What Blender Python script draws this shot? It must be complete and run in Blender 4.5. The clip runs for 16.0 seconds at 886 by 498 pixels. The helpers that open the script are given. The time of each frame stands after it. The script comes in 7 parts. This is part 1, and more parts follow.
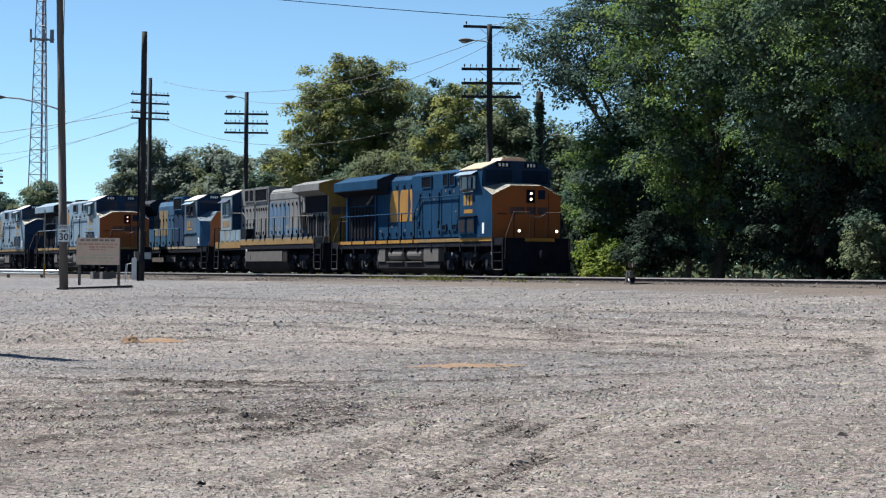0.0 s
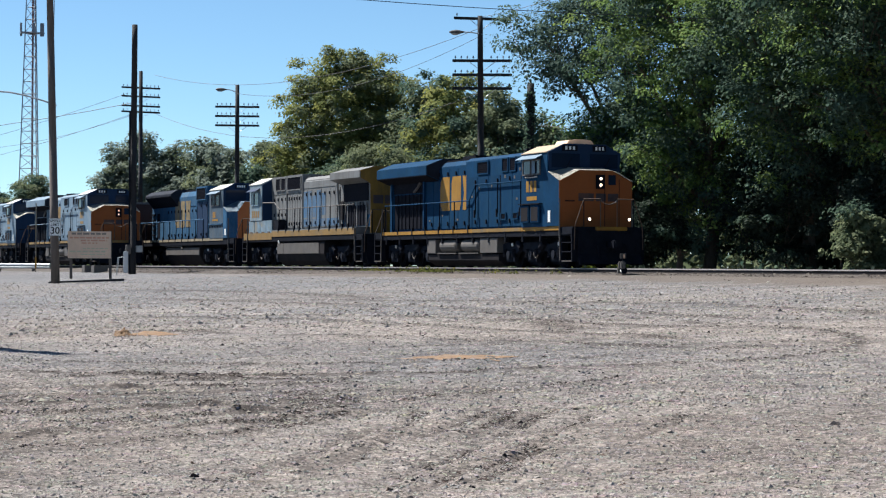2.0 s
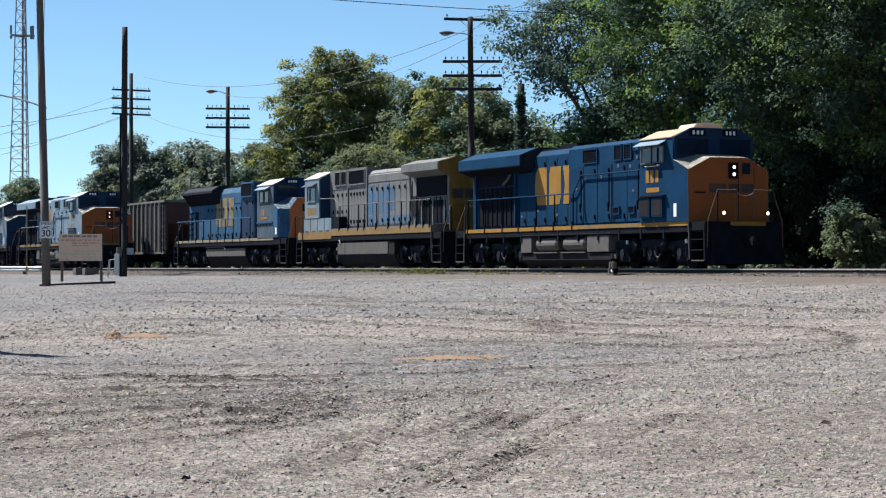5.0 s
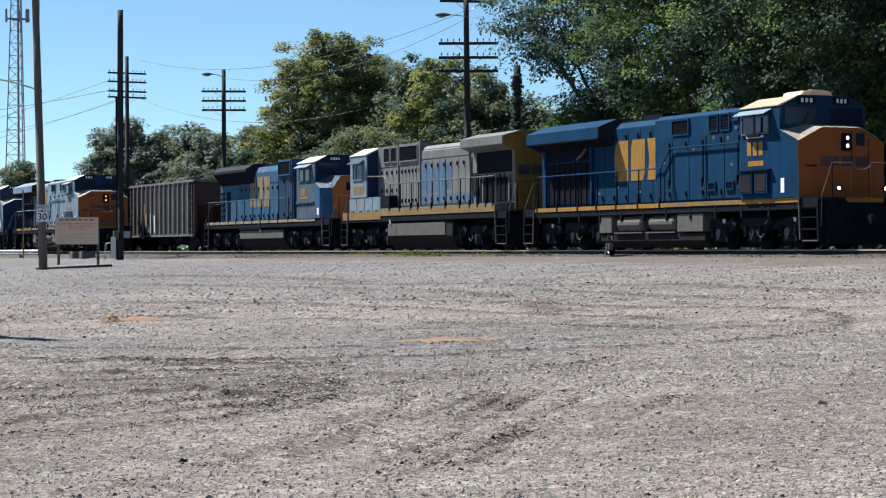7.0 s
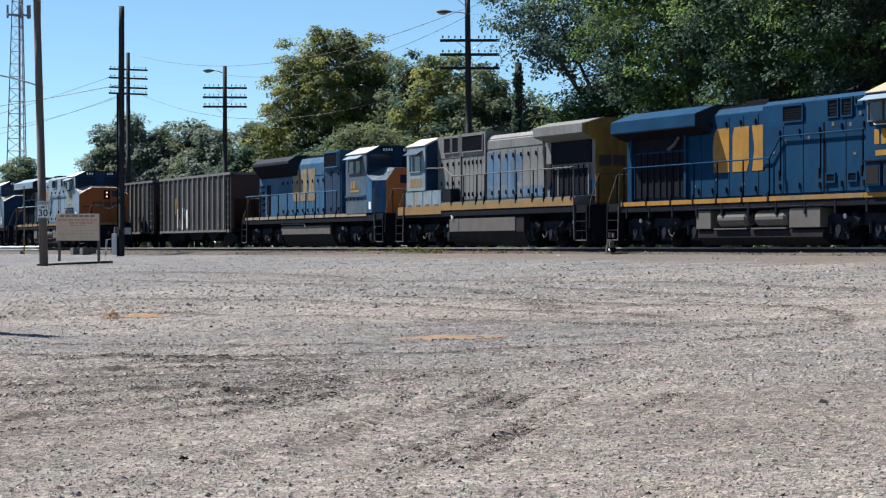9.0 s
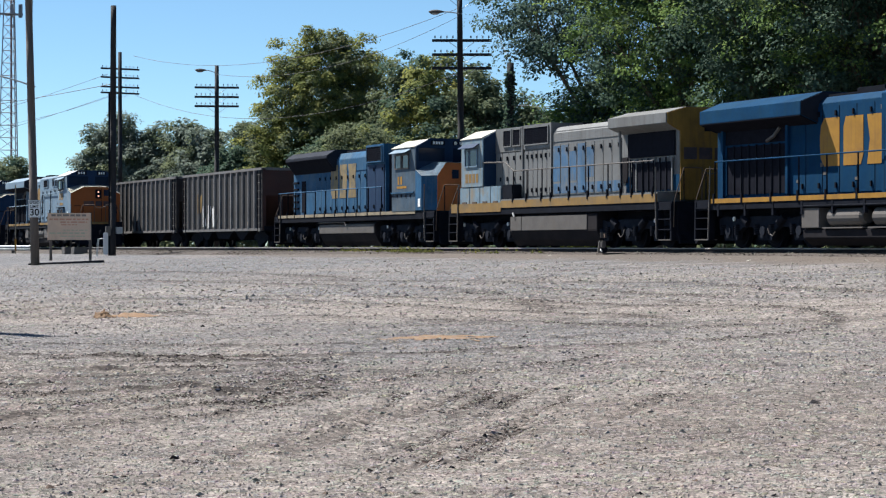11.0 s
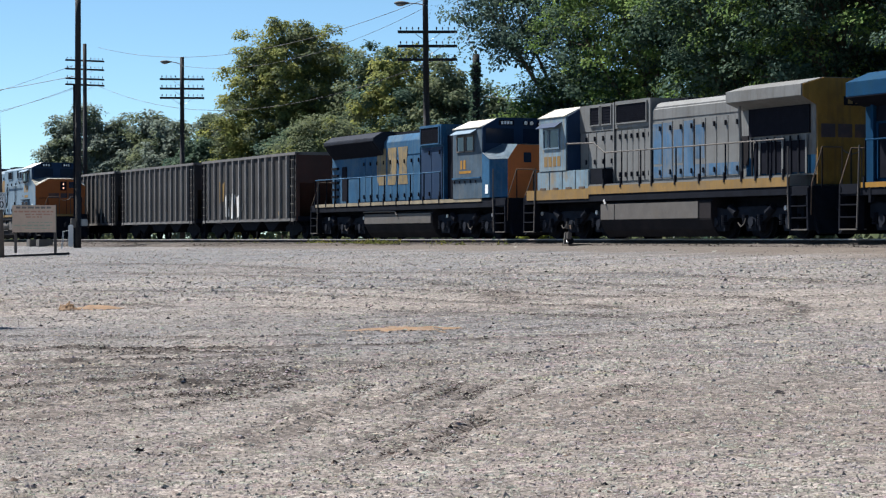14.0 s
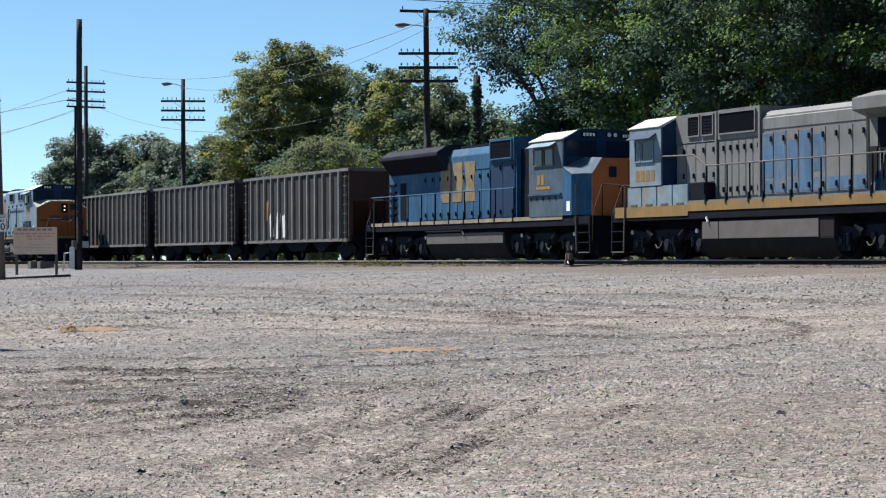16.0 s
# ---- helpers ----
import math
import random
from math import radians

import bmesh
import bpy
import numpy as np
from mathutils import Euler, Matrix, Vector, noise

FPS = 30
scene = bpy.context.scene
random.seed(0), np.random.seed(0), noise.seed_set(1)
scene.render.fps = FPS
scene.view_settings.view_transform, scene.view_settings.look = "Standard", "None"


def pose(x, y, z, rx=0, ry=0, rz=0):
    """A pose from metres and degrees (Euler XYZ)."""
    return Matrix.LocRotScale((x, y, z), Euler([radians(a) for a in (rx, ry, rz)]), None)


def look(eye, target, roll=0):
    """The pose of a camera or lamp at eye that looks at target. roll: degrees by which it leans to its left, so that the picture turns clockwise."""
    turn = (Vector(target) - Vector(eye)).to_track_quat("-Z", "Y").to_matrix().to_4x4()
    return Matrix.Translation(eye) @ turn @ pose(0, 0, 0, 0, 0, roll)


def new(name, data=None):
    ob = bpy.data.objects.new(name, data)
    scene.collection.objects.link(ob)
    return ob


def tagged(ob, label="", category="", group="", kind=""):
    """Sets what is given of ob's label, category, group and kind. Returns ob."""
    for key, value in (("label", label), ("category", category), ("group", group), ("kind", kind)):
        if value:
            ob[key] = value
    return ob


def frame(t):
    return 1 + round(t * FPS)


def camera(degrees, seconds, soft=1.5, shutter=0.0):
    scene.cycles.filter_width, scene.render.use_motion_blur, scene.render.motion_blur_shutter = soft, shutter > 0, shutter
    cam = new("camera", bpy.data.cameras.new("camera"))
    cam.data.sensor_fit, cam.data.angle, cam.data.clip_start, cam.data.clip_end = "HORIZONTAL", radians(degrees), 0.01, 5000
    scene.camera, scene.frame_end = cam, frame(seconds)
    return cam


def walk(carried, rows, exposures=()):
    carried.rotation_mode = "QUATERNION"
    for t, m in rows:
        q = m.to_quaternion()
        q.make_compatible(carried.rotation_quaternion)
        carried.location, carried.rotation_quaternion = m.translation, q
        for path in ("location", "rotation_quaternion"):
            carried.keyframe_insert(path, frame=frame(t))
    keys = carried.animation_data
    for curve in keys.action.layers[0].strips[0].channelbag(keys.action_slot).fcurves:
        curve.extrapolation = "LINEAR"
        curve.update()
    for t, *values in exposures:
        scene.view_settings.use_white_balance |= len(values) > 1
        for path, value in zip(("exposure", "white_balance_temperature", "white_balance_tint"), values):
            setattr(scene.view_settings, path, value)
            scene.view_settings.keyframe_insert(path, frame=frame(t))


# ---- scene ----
cam = camera(23.587, 16.0, soft=1.2)


def eye(x, y, z, turn, tilt, roll):
    """A camera pose: heading from the +y axis towards -x, tilt and roll in degrees."""
    return pose(x, y, z, 0, 0, turn) @ pose(0, 0, 0, 90 + tilt) @ pose(0, 0, 0, 0, 0, roll)


walk(cam, [
    (0.0, eye(0.004, -0.007, 0.068, 67.2268, 0.6735, 0.5124)),
    (0.5, eye(0.003, -0.007, 0.067, 67.2690, 0.6093, 0.4801)),
    (1.0, eye(0.003, -0.005, 0.068, 67.2062, 0.5432, 0.5011)),
    (1.5, eye(0.001, -0.006, 0.069, 67.0016, 0.5564, 0.5631)),
    (2.0, eye(-0.003, -0.008, 0.062, 66.9984, 0.4589, 0.2399)),
    (2.5, eye(-0.018, 0.001, 0.072, 67.0234, 0.3974, 0.3170)),
    (3.0, eye(0.000, -0.005, 0.066, 67.1165, 0.3371, 0.1012)),
    (5.5, eye(0.012, -0.008, 0.061, 66.7133, 0.4691, -0.0547)),
    (6.0, eye(0.014, -0.010, 0.064, 66.7323, 0.2972, -0.1640)),
    (6.5, eye(0.015, -0.010, 0.065, 66.7363, 0.0937, -0.2006)),
    (7.0, eye(0.015, -0.007, 0.062, 66.6749, -0.0002, -0.2398)),
    (7.5, eye(0.012, -0.007, 0.065, 66.6237, -0.0115, -0.1288)),
    (8.0, eye(0.007, -0.002, 0.066, 66.7017, -0.0338, -0.0732)),
    (8.5, eye(-0.004, 0.001, 0.067, 66.7648, -0.0929, 0.0829)),
    (9.0, eye(-0.005, 0.002, 0.067, 66.6982, -0.0820, -0.1175)),
    (11.5, eye(-0.006, 0.004, 0.067, 66.3852, -0.0992, -0.0061)),
    (12.0, eye(-0.005, 0.007, 0.067, 66.1794, -0.1347, -0.1499)),
    (12.5, eye(-0.004, 0.003, 0.063, 66.0377, -0.1895, -0.2689)),
    (13.0, eye(-0.003, 0.006, 0.064, 65.8671, -0.2088, -0.2079)),
    (13.5, eye(-0.006, 0.009, 0.063, 65.8265, -0.2613, -0.2885)),
    (14.0, eye(-0.008, 0.012, 0.065, 65.5638, -0.3112, -0.1363)),
    (14.5, eye(-0.010, 0.016, 0.063, 65.1851, 0.1109, 0.0189)),
    (15.0, eye(-0.008, 0.010, 0.058, 65.0651, 0.3681, -0.0627)),
    (15.5, eye(-0.003, 0.007, 0.062, 65.3688, 0.3952, -0.0788)),
    (16.0, eye(-0.001, 0.006, 0.060, 65.5910, 0.2663, -0.2397)),
])

# world, sun and exposure
SUN_TO = Vector((-0.87, -0.49, 1.40)).normalized()
world = bpy.data.worlds.new("sky")
scene.world = world
world.use_nodes = True
wn = world.node_tree
sky = wn.nodes.new("ShaderNodeTexSky")
sky.sky_type = "NISHITA"
sky.sun_disc = False
sky.sun_elevation = math.asin(SUN_TO.z)
sky.sun_rotation = math.atan2(SUN_TO.x, SUN_TO.y)
sky.altitude = 0
sky.air_density, sky.dust_density, sky.ozone_density = 0.65, 0.0, 2.2
background = wn.nodes["Background"]
background.inputs["Strength"].default_value = 0.062
tint = wn.nodes.new("ShaderNodeMix")
tint.data_type, tint.blend_type = "RGBA", "MULTIPLY"
tint.inputs[0].default_value, tint.inputs[7].default_value = 1.0, (0.77, 0.95, 1.0, 1)
wn.links.new(sky.outputs[0], tint.inputs[6])
wn.links.new(tint.outputs[2], background.inputs[0])
sun = new("sun", bpy.data.lights.new("sun", "SUN"))
sun.data.energy, sun.data.angle, sun.data.color = 5.0, radians(0.53), (1.0, 0.965, 0.92)
sun.matrix_world = look(SUN_TO * 50, (0, 0, 0))
scene.view_settings.exposure = 1.1


# ---- materials ----
def material(name, colour, rough=0.6, metal=0.0, vary=0.25, scale=3.0, dirt=0.0, dirt_colour=(0.12, 0.09, 0.06), streak=0.0,
             bump=0.1, bump_scale=40.0, spec=0.4, stretch=(1, 1, 1), per_object=0.0):
    """Painted, wooden, stone or metal surface with large and small variation, dirt patches, rain streaks and fine relief."""
    m = bpy.data.materials.new(name)
    m.use_nodes = True
    n, l = m.node_tree.nodes, m.node_tree.links
    b = n["Principled BSDF"]
    b.inputs["Roughness"].default_value, b.inputs["Metallic"].default_value = rough, metal
    b.inputs["Specular IOR Level"].default_value = spec
    co = n.new("ShaderNodeTexCoord")
    mp = n.new("ShaderNodeMapping")
    mp.inputs["Scale"].default_value = stretch
    l.new(co.outputs["Object"], mp.inputs["Vector"])

    def noise_tex(s, detail, vec=mp, rough_=0.6):
        t = n.new("ShaderNodeTexNoise")
        t.inputs["Scale"].default_value, t.inputs["Detail"].default_value, t.inputs["Roughness"].default_value = s, detail, rough_
        l.new(vec.outputs[0], t.inputs["Vector"])
        return t

    def ramp(src, lo, hi):
        r = n.new("ShaderNodeMapRange")
        r.inputs["From Min"].default_value, r.inputs["From Max"].default_value = lo, hi
        l.new(src, r.inputs["Value"])
        return r.outputs["Result"]

    def mix(fac, a, c, factor=None, mode="MIX"):
        x = n.new("ShaderNodeMix")
        x.data_type, x.blend_type = "RGBA", mode
        for sock, v in ((x.inputs[6], a), (x.inputs[7], c)):
            if isinstance(v, tuple):
                sock.default_value = (*v[:3], 1)
            else:
                l.new(v, sock)
        if factor is not None:
            mu = n.new("ShaderNodeMath")
            mu.operation = "MULTIPLY"
            l.new(fac, mu.inputs[0])
            mu.inputs[1].default_value = factor
            fac = mu.outputs[0]
        l.new(fac, x.inputs[0])
        return x.outputs[2]

    dark = tuple(c * (1 - vary) for c in colour)
    light = tuple(min(1, c * (1 + vary)) for c in colour)
    col = mix(ramp(noise_tex(scale, 6).outputs["Fac"], 0.3, 0.7), dark, light)
    col = mix(ramp(noise_tex(scale * 11, 4).outputs["Fac"], 0.3, 0.7), col, tuple(c * (1 - 0.6 * vary) for c in colour), 0.5)
    if streak:
        ms = n.new("ShaderNodeMapping")
        ms.inputs["Scale"].default_value = (5, 5, 0.35)
        l.new(co.outputs["Object"], ms.inputs["Vector"])
        col = mix(ramp(noise_tex(1.6, 5, ms).outputs["Fac"], 0.48, 0.75), col, dirt_colour, streak)
    if dirt:
        col = mix(ramp(noise_tex(scale * 0.6, 8, mp, 0.7).outputs["Fac"], 0.5, 0.68), col, dirt_colour, dirt)
    if per_object:
        oi = n.new("ShaderNodeObjectInfo")
        col = mix(oi.outputs["Random"], col, tuple(c * 0.55 for c in colour), per_object)
    l.new(col, b.inputs["Base Color"])
    if bump:
        bp = n.new("ShaderNodeBump")
        bp.inputs["Strength"].default_value, bp.inputs["Distance"].default_value = bump, 0.02
        l.new(noise_tex(bump_scale, 5).outputs["Fac"], bp.inputs["Height"])
        l.new(bp.outputs[0], b.inputs["Normal"])
    return m


def leaf_material(name, colour, second, rough=0.8):
    m = bpy.data.materials.new(name)
    m.use_nodes = True
    n, l = m.node_tree.nodes, m.node_tree.links
    b = n["Principled BSDF"]
    geo, co, nt, rp = (n.new(k) for k in ("ShaderNodeNewGeometry", "ShaderNodeTexCoord", "ShaderNodeTexNoise", "ShaderNodeMapRange"))
    nt.inputs["Scale"].default_value, nt.inputs["Detail"].default_value = 0.7, 5
    l.new(co.outputs["Object"], nt.inputs["Vector"])
    rp.inputs["From Min"].default_value, rp.inputs["From Max"].default_value = 0.4, 0.62
    l.new(nt.outputs["Fac"], rp.inputs["Value"])
    a, c = n.new("ShaderNodeMix"), n.new("ShaderNodeMix")
    a.data_type = c.data_type = "RGBA"
    a.inputs[6].default_value, a.inputs[7].default_value = (*colour, 1), (*second, 1)
    l.new(rp.outputs[0], a.inputs[0])
    l.new(a.outputs[2], c.inputs[6])
    c.inputs[7].default_value = (*[v * 0.68 for v in colour], 1)
    l.new(geo.outputs["Random Per Island"], c.inputs[0])
    l.new(c.outputs[2], b.inputs["Base Color"])
    b.inputs["Roughness"].default_value = rough
    b.inputs["Specular IOR Level"].default_value = 0.12
    tr, add, out = n.new("ShaderNodeBsdfTranslucent"), n.new("ShaderNodeMixShader"), n["Material Output"]
    l.new(c.outputs[2], tr.inputs["Color"])
    add.inputs[0].default_value = 0.4
    l.new(b.outputs[0], add.inputs[1])
    l.new(tr.outputs[0], add.inputs[2])
    l.new(add.outputs[0], out.inputs["Surface"])
    return m


def glow_material(name, colour, strength):
    m = bpy.data.materials.new(name)
    m.use_nodes = True
    b = m.node_tree.nodes["Principled BSDF"]
    b.inputs["Base Color"].default_value = (0.8, 0.8, 0.8, 1)
    b.inputs["Emission Color"].default_value = (*colour, 1)
    b.inputs["Emission Strength"].default_value = strength
    return m


# the blue base colour stands in for sky reflected in the panes
def glass_material(name, colour=(0.010, 0.020, 0.042), rough=0.12):
    m = bpy.data.materials.new(name)
    m.use_nodes = True
    b = m.node_tree.nodes["Principled BSDF"]
    b.inputs["Base Color"].default_value = (*colour, 1)
    b.inputs["Roughness"].default_value = rough
    b.inputs["Specular IOR Level"].default_value = 0.3
    return m


BLUE = material("faded_blue_paint", (0.0030, 0.037, 0.092), 0.75, spec=0.06, vary=0.35, scale=0.8, dirt=0.5, dirt_colour=(0.011, 0.042, 0.070), streak=0.6)
DARK_BLUE = material("dark_blue_paint", (0.008, 0.028, 0.070), 0.65, spec=0.18, vary=0.2, scale=1, dirt=0.2, dirt_colour=(0.038, 0.053, 0.090), streak=0.2)
PALE_BLUE = material("pale_weathered_blue_paint", (0.136, 0.208, 0.276), 0.65, spec=0.18, vary=0.25, scale=0.9, dirt=0.5, dirt_colour=(0.240, 0.256, 0.256), streak=0.5)
WORN_BLUE = material("sun_worn_blue_paint", (0.016, 0.080, 0.165), 0.75, spec=0.18, vary=0.4, scale=1.1, dirt=0.7, dirt_colour=(0.070, 0.118, 0.160), streak=0.6)
GREY_BLUE = material("dusty_blue_grey_paint", (0.052, 0.086, 0.122), 0.75, spec=0.18, vary=0.35, scale=1.2, dirt=0.6, dirt_colour=(0.105, 0.115, 0.120), streak=0.6)
PEELING = material("peeling_battery_box_paint", (0.150, 0.225, 0.280), 0.7, spec=0.18, vary=0.35, scale=1.6, dirt=0.85, dirt_colour=(0.230, 0.175, 0.105), streak=0.75)
YELLOW = material("faded_yellow_paint", (0.313, 0.163, 0.027), 0.65, spec=0.18, vary=0.2, scale=1.3, dirt=0.5, dirt_colour=(0.163, 0.088, 0.034), streak=0.45)
DIRTY_YELLOW = material("grimy_yellow_paint", (0.225, 0.125, 0.026), 0.7, spec=0.18, vary=0.3, scale=1.2, dirt=0.7, dirt_colour=(0.085, 0.055, 0.030), streak=0.6)
BLEACHED = material("bleached_stripe_paint", (0.270, 0.225, 0.155), 0.7, spec=0.18, vary=0.25, scale=1.8, dirt=0.7, dirt_colour=(0.150, 0.135, 0.115), streak=0.5)
PALE_YELLOW = material("chalky_yellow_paint", (0.235, 0.145, 0.050), 0.65, spec=0.18, vary=0.2, scale=1.5, dirt=0.7, dirt_colour=(0.125, 0.105, 0.08), streak=0.55)
ORANGE = material("orange_nose_paint", (0.285, 0.085, 0.024), 0.65, spec=0.18, vary=0.15, scale=1.0, dirt=0.25, dirt_colour=(0.230, 0.085, 0.034), streak=0.3)
GREY_PAINT = material("weathered_grey_paint", (0.158, 0.163, 0.164), 0.65, spec=0.18, vary=0.22, scale=1.0, dirt=0.45, dirt_colour=(0.085, 0.075, 0.062), streak=0.55)
WHITE_PAINT = material("dirty_white_paint", (0.666, 0.657, 0.630), 0.5, vary=0.12, scale=1.5, dirt=0.3, dirt_colour=(0.405, 0.378, 0.324), streak=0.2)
SILVER = material("dusty_silver_paint", (0.108, 0.100, 0.094), 0.70, 0.0, spec=0.18, vary=0.2, scale=2, dirt=0.5, dirt_colour=(0.112, 0.096, 0.080))
TANK_DARK = material("dusty_fuel_tank", (0.018, 0.017, 0.020), 0.85, vary=0.3, scale=1.5, dirt=0.5, dirt_colour=(0.034, 0.028, 0.027), spec=0.08)
# blue tint of the two irons below stands in for skylit shade
BLACK = material("grimy_black_iron", (0.008, 0.010, 0.016), 0.8, vary=0.4, scale=3, dirt=0.5, dirt_colour=(0.014, 0.014, 0.018), spec=0.06)
TRUCK_IRON = material("dusty_truck_iron", (0.013, 0.017, 0.026), 0.85, vary=0.4, scale=3, dirt=0.5, dirt_colour=(0.026, 0.027, 0.032), spec=0.06)
GRILLE = material("dark_grille", (0.010, 0.011, 0.017), 0.85, vary=0.3, scale=4, spec=0.04)
GLASS = glass_material("dark_window_glass")
LAMP_GLOW = glow_material("headlight_glow", (1.0, 0.74, 0.52), 2.0)
WORN_YELLOW = material("worn_through_yellow", (0.230, 0.170, 0.085), 0.65, spec=0.18, vary=0.3, scale=2.4, dirt=0.9, dirt_colour=(0.050, 0.085, 0.115), streak=0.75)
EMBLEM_DARK = material("sooty_emblem", (0.05, 0.035, 0.04), 0.6, vary=0.3, scale=2, dirt=0.6, dirt_colour=(0.16, 0.07, 0.04))
ROOF_CREAM = material("chalky_cream_roof_paint", (0.44, 0.42, 0.36), 0.6, vary=0.15, scale=1.5, dirt=0.4, dirt_colour=(0.30, 0.27, 0.22), streak=0.2)
CREAM = material("sun_bleached_cream_paint", (0.36, 0.27, 0.175), 0.6, vary=0.15, scale=1.5, dirt=0.4, dirt_colour=(0.33, 0.25, 0.16))
ORANGE_BRIGHT = material("bright_orange_paint", (0.58, 0.175, 0.055), 0.65, spec=0.18, vary=0.15, scale=1.0, dirt=0.25, dirt_colour=(0.38, 0.14, 0.06), streak=0.3)
# sooty flared radiators, and painted shade on the blue radiator hood's end
SOOT_SHADE = material("soot_and_shade_paint", (0.018, 0.022, 0.032), 0.8, spec=0.1, vary=0.3, scale=1.5)
INK_FADED = material("faded_dark_ink", (0.24, 0.20, 0.17), 0.7, vary=0.15)
RED_LAMP = glow_material("marker_lamp_glow", (1.0, 0.45, 0.25), 0.5)
# rail tones: sunlight put into the head's colour, shade into the side's
RAIL_HEAD = material("sunlit_pale_rail_head", (0.36, 0.33, 0.32), 0.65, 0.0, vary=0.2, scale=4)
RAIL_SIDE = material("shade_dark_rail_side", (0.022, 0.015, 0.014), 0.85, vary=0.35, scale=6, bump=0.3)
RUST = material("rusty_rail_side", (0.098, 0.064, 0.045), 0.85, vary=0.35, scale=6, bump=0.3)
HOPPER_GREY = material("weathered_hopper_grey", (0.034, 0.034, 0.036), 0.80, spec=0.18, vary=0.3, scale=0.7, dirt=0.6, dirt_colour=(0.030, 0.025, 0.023), streak=0.6)
HOPPER_RIB = material("pale_hopper_rib", (0.20, 0.195, 0.195), 0.80, spec=0.18, vary=0.3, scale=0.8, dirt=0.6, dirt_colour=(0.063, 0.056, 0.049), streak=0.5, per_object=0.8)
HOPPER_RED = material("oxide_red_hopper", (0.065, 0.026, 0.021), 0.8, vary=0.25, scale=1, dirt=0.5, dirt_colour=(0.046, 0.033, 0.029), streak=0.4)
WOOD_DARK = material("creosoted_pole_wood", (0.019, 0.019, 0.022), 0.85, vary=0.35, scale=4, stretch=(3, 3, 0.3), bump=0.4, dirt=0.4, dirt_colour=(0.034, 0.032, 0.033))
WOOD_GREY = material("greyed_pole_wood", (0.120, 0.101, 0.090), 0.9, vary=0.3, scale=4, stretch=(3, 3, 0.25), bump=0.5, dirt=0.4, dirt_colour=(0.068, 0.053, 0.045))
BOARD_WOOD = material("weathered_plywood", (0.72, 0.52, 0.38), 0.8, vary=0.12, scale=2, streak=0.3, dirt_colour=(0.40, 0.33, 0.25))
TIE_WOOD = material("old_tie_wood", (0.083, 0.068, 0.056), 0.9, vary=0.4, scale=5, bump=0.5, per_object=0.5)
GALVANISED = material("galvanised_steel", (0.375, 0.390, 0.398), 0.45, 0.6, vary=0.15, scale=3)
SIGN_WHITE = material("sign_white", (0.78, 0.79, 0.78), 0.4, vary=0.05, scale=5)
INK_BLACK = material("sign_black_ink", (0.02, 0.02, 0.02), 0.5, vary=0.1)
INK_RED = material("faded_red_ink", (0.60, 0.30, 0.21), 0.6, vary=0.15)
INK_GREEN = material("faded_green_ink", (0.50, 0.48, 0.34), 0.6, vary=0.15)
TOWER_RED = material("faded_tower_orange", (0.20, 0.12, 0.12), 0.6, vary=0.2)
TOWER_GREY = material("tower_grey", (0.19, 0.22, 0.26), 0.6, vary=0.2)
WIRE = material("black_cable", (0.03, 0.03, 0.032), 0.6, vary=0.2)
BARK = material("tree_bark", (0.10, 0.08, 0.06), 0.95, vary=0.35, scale=5, stretch=(2, 2, 0.4), bump=0.5)
# the blue in these greens stands in for haze
LEAF_DEEP = leaf_material("deep_green_leaves", (0.072, 0.126, 0.094), (0.112, 0.158, 0.092))
# backlit look of the wood's first tree put into the leaf colour
LEAF_BLUISH = leaf_material("blue_green_leaves", (0.076, 0.128, 0.104), (0.112, 0.160, 0.116))
LEAF_YELLOW = leaf_material("yellowing_leaves", (0.200, 0.240, 0.085), (0.36, 0.345, 0.100))
LEAF_OLIVE = leaf_material("olive_leaves", (0.138, 0.176, 0.098), (0.215, 0.240, 0.138))
# undergrowth leaves, with the shade below the trees put into the colour
LEAF_SHADE = leaf_material("shade_dark_leaves", (0.032, 0.052, 0.040), (0.050, 0.070, 0.050))
# sunlight on the trackside bushes is put into this leaf colour
LEAF_LIME = leaf_material("sunlit_weed_leaves", (0.17, 0.25, 0.05), (0.36, 0.40, 0.09))
LEAF_BRIGHT = leaf_material("bright_green_leaves", (0.140, 0.235, 0.070), (0.240, 0.310, 0.095))
# paler and greyer for the farthest trees, haze put into the colour
LEAF_GREY = leaf_material("hazed_grey_green_leaves", (0.185, 0.235, 0.195), (0.250, 0.290, 0.225))
WEED = leaf_material("dry_weeds", (0.104, 0.128, 0.032), (0.224, 0.192, 0.064))
ORANGE_DIRT = material("orange_clay", (0.185, 0.112, 0.060), 0.95, vary=0.3, scale=4, dirt=0.8, dirt_colour=(0.187, 0.157, 0.128), bump=0.6, bump_scale=15)


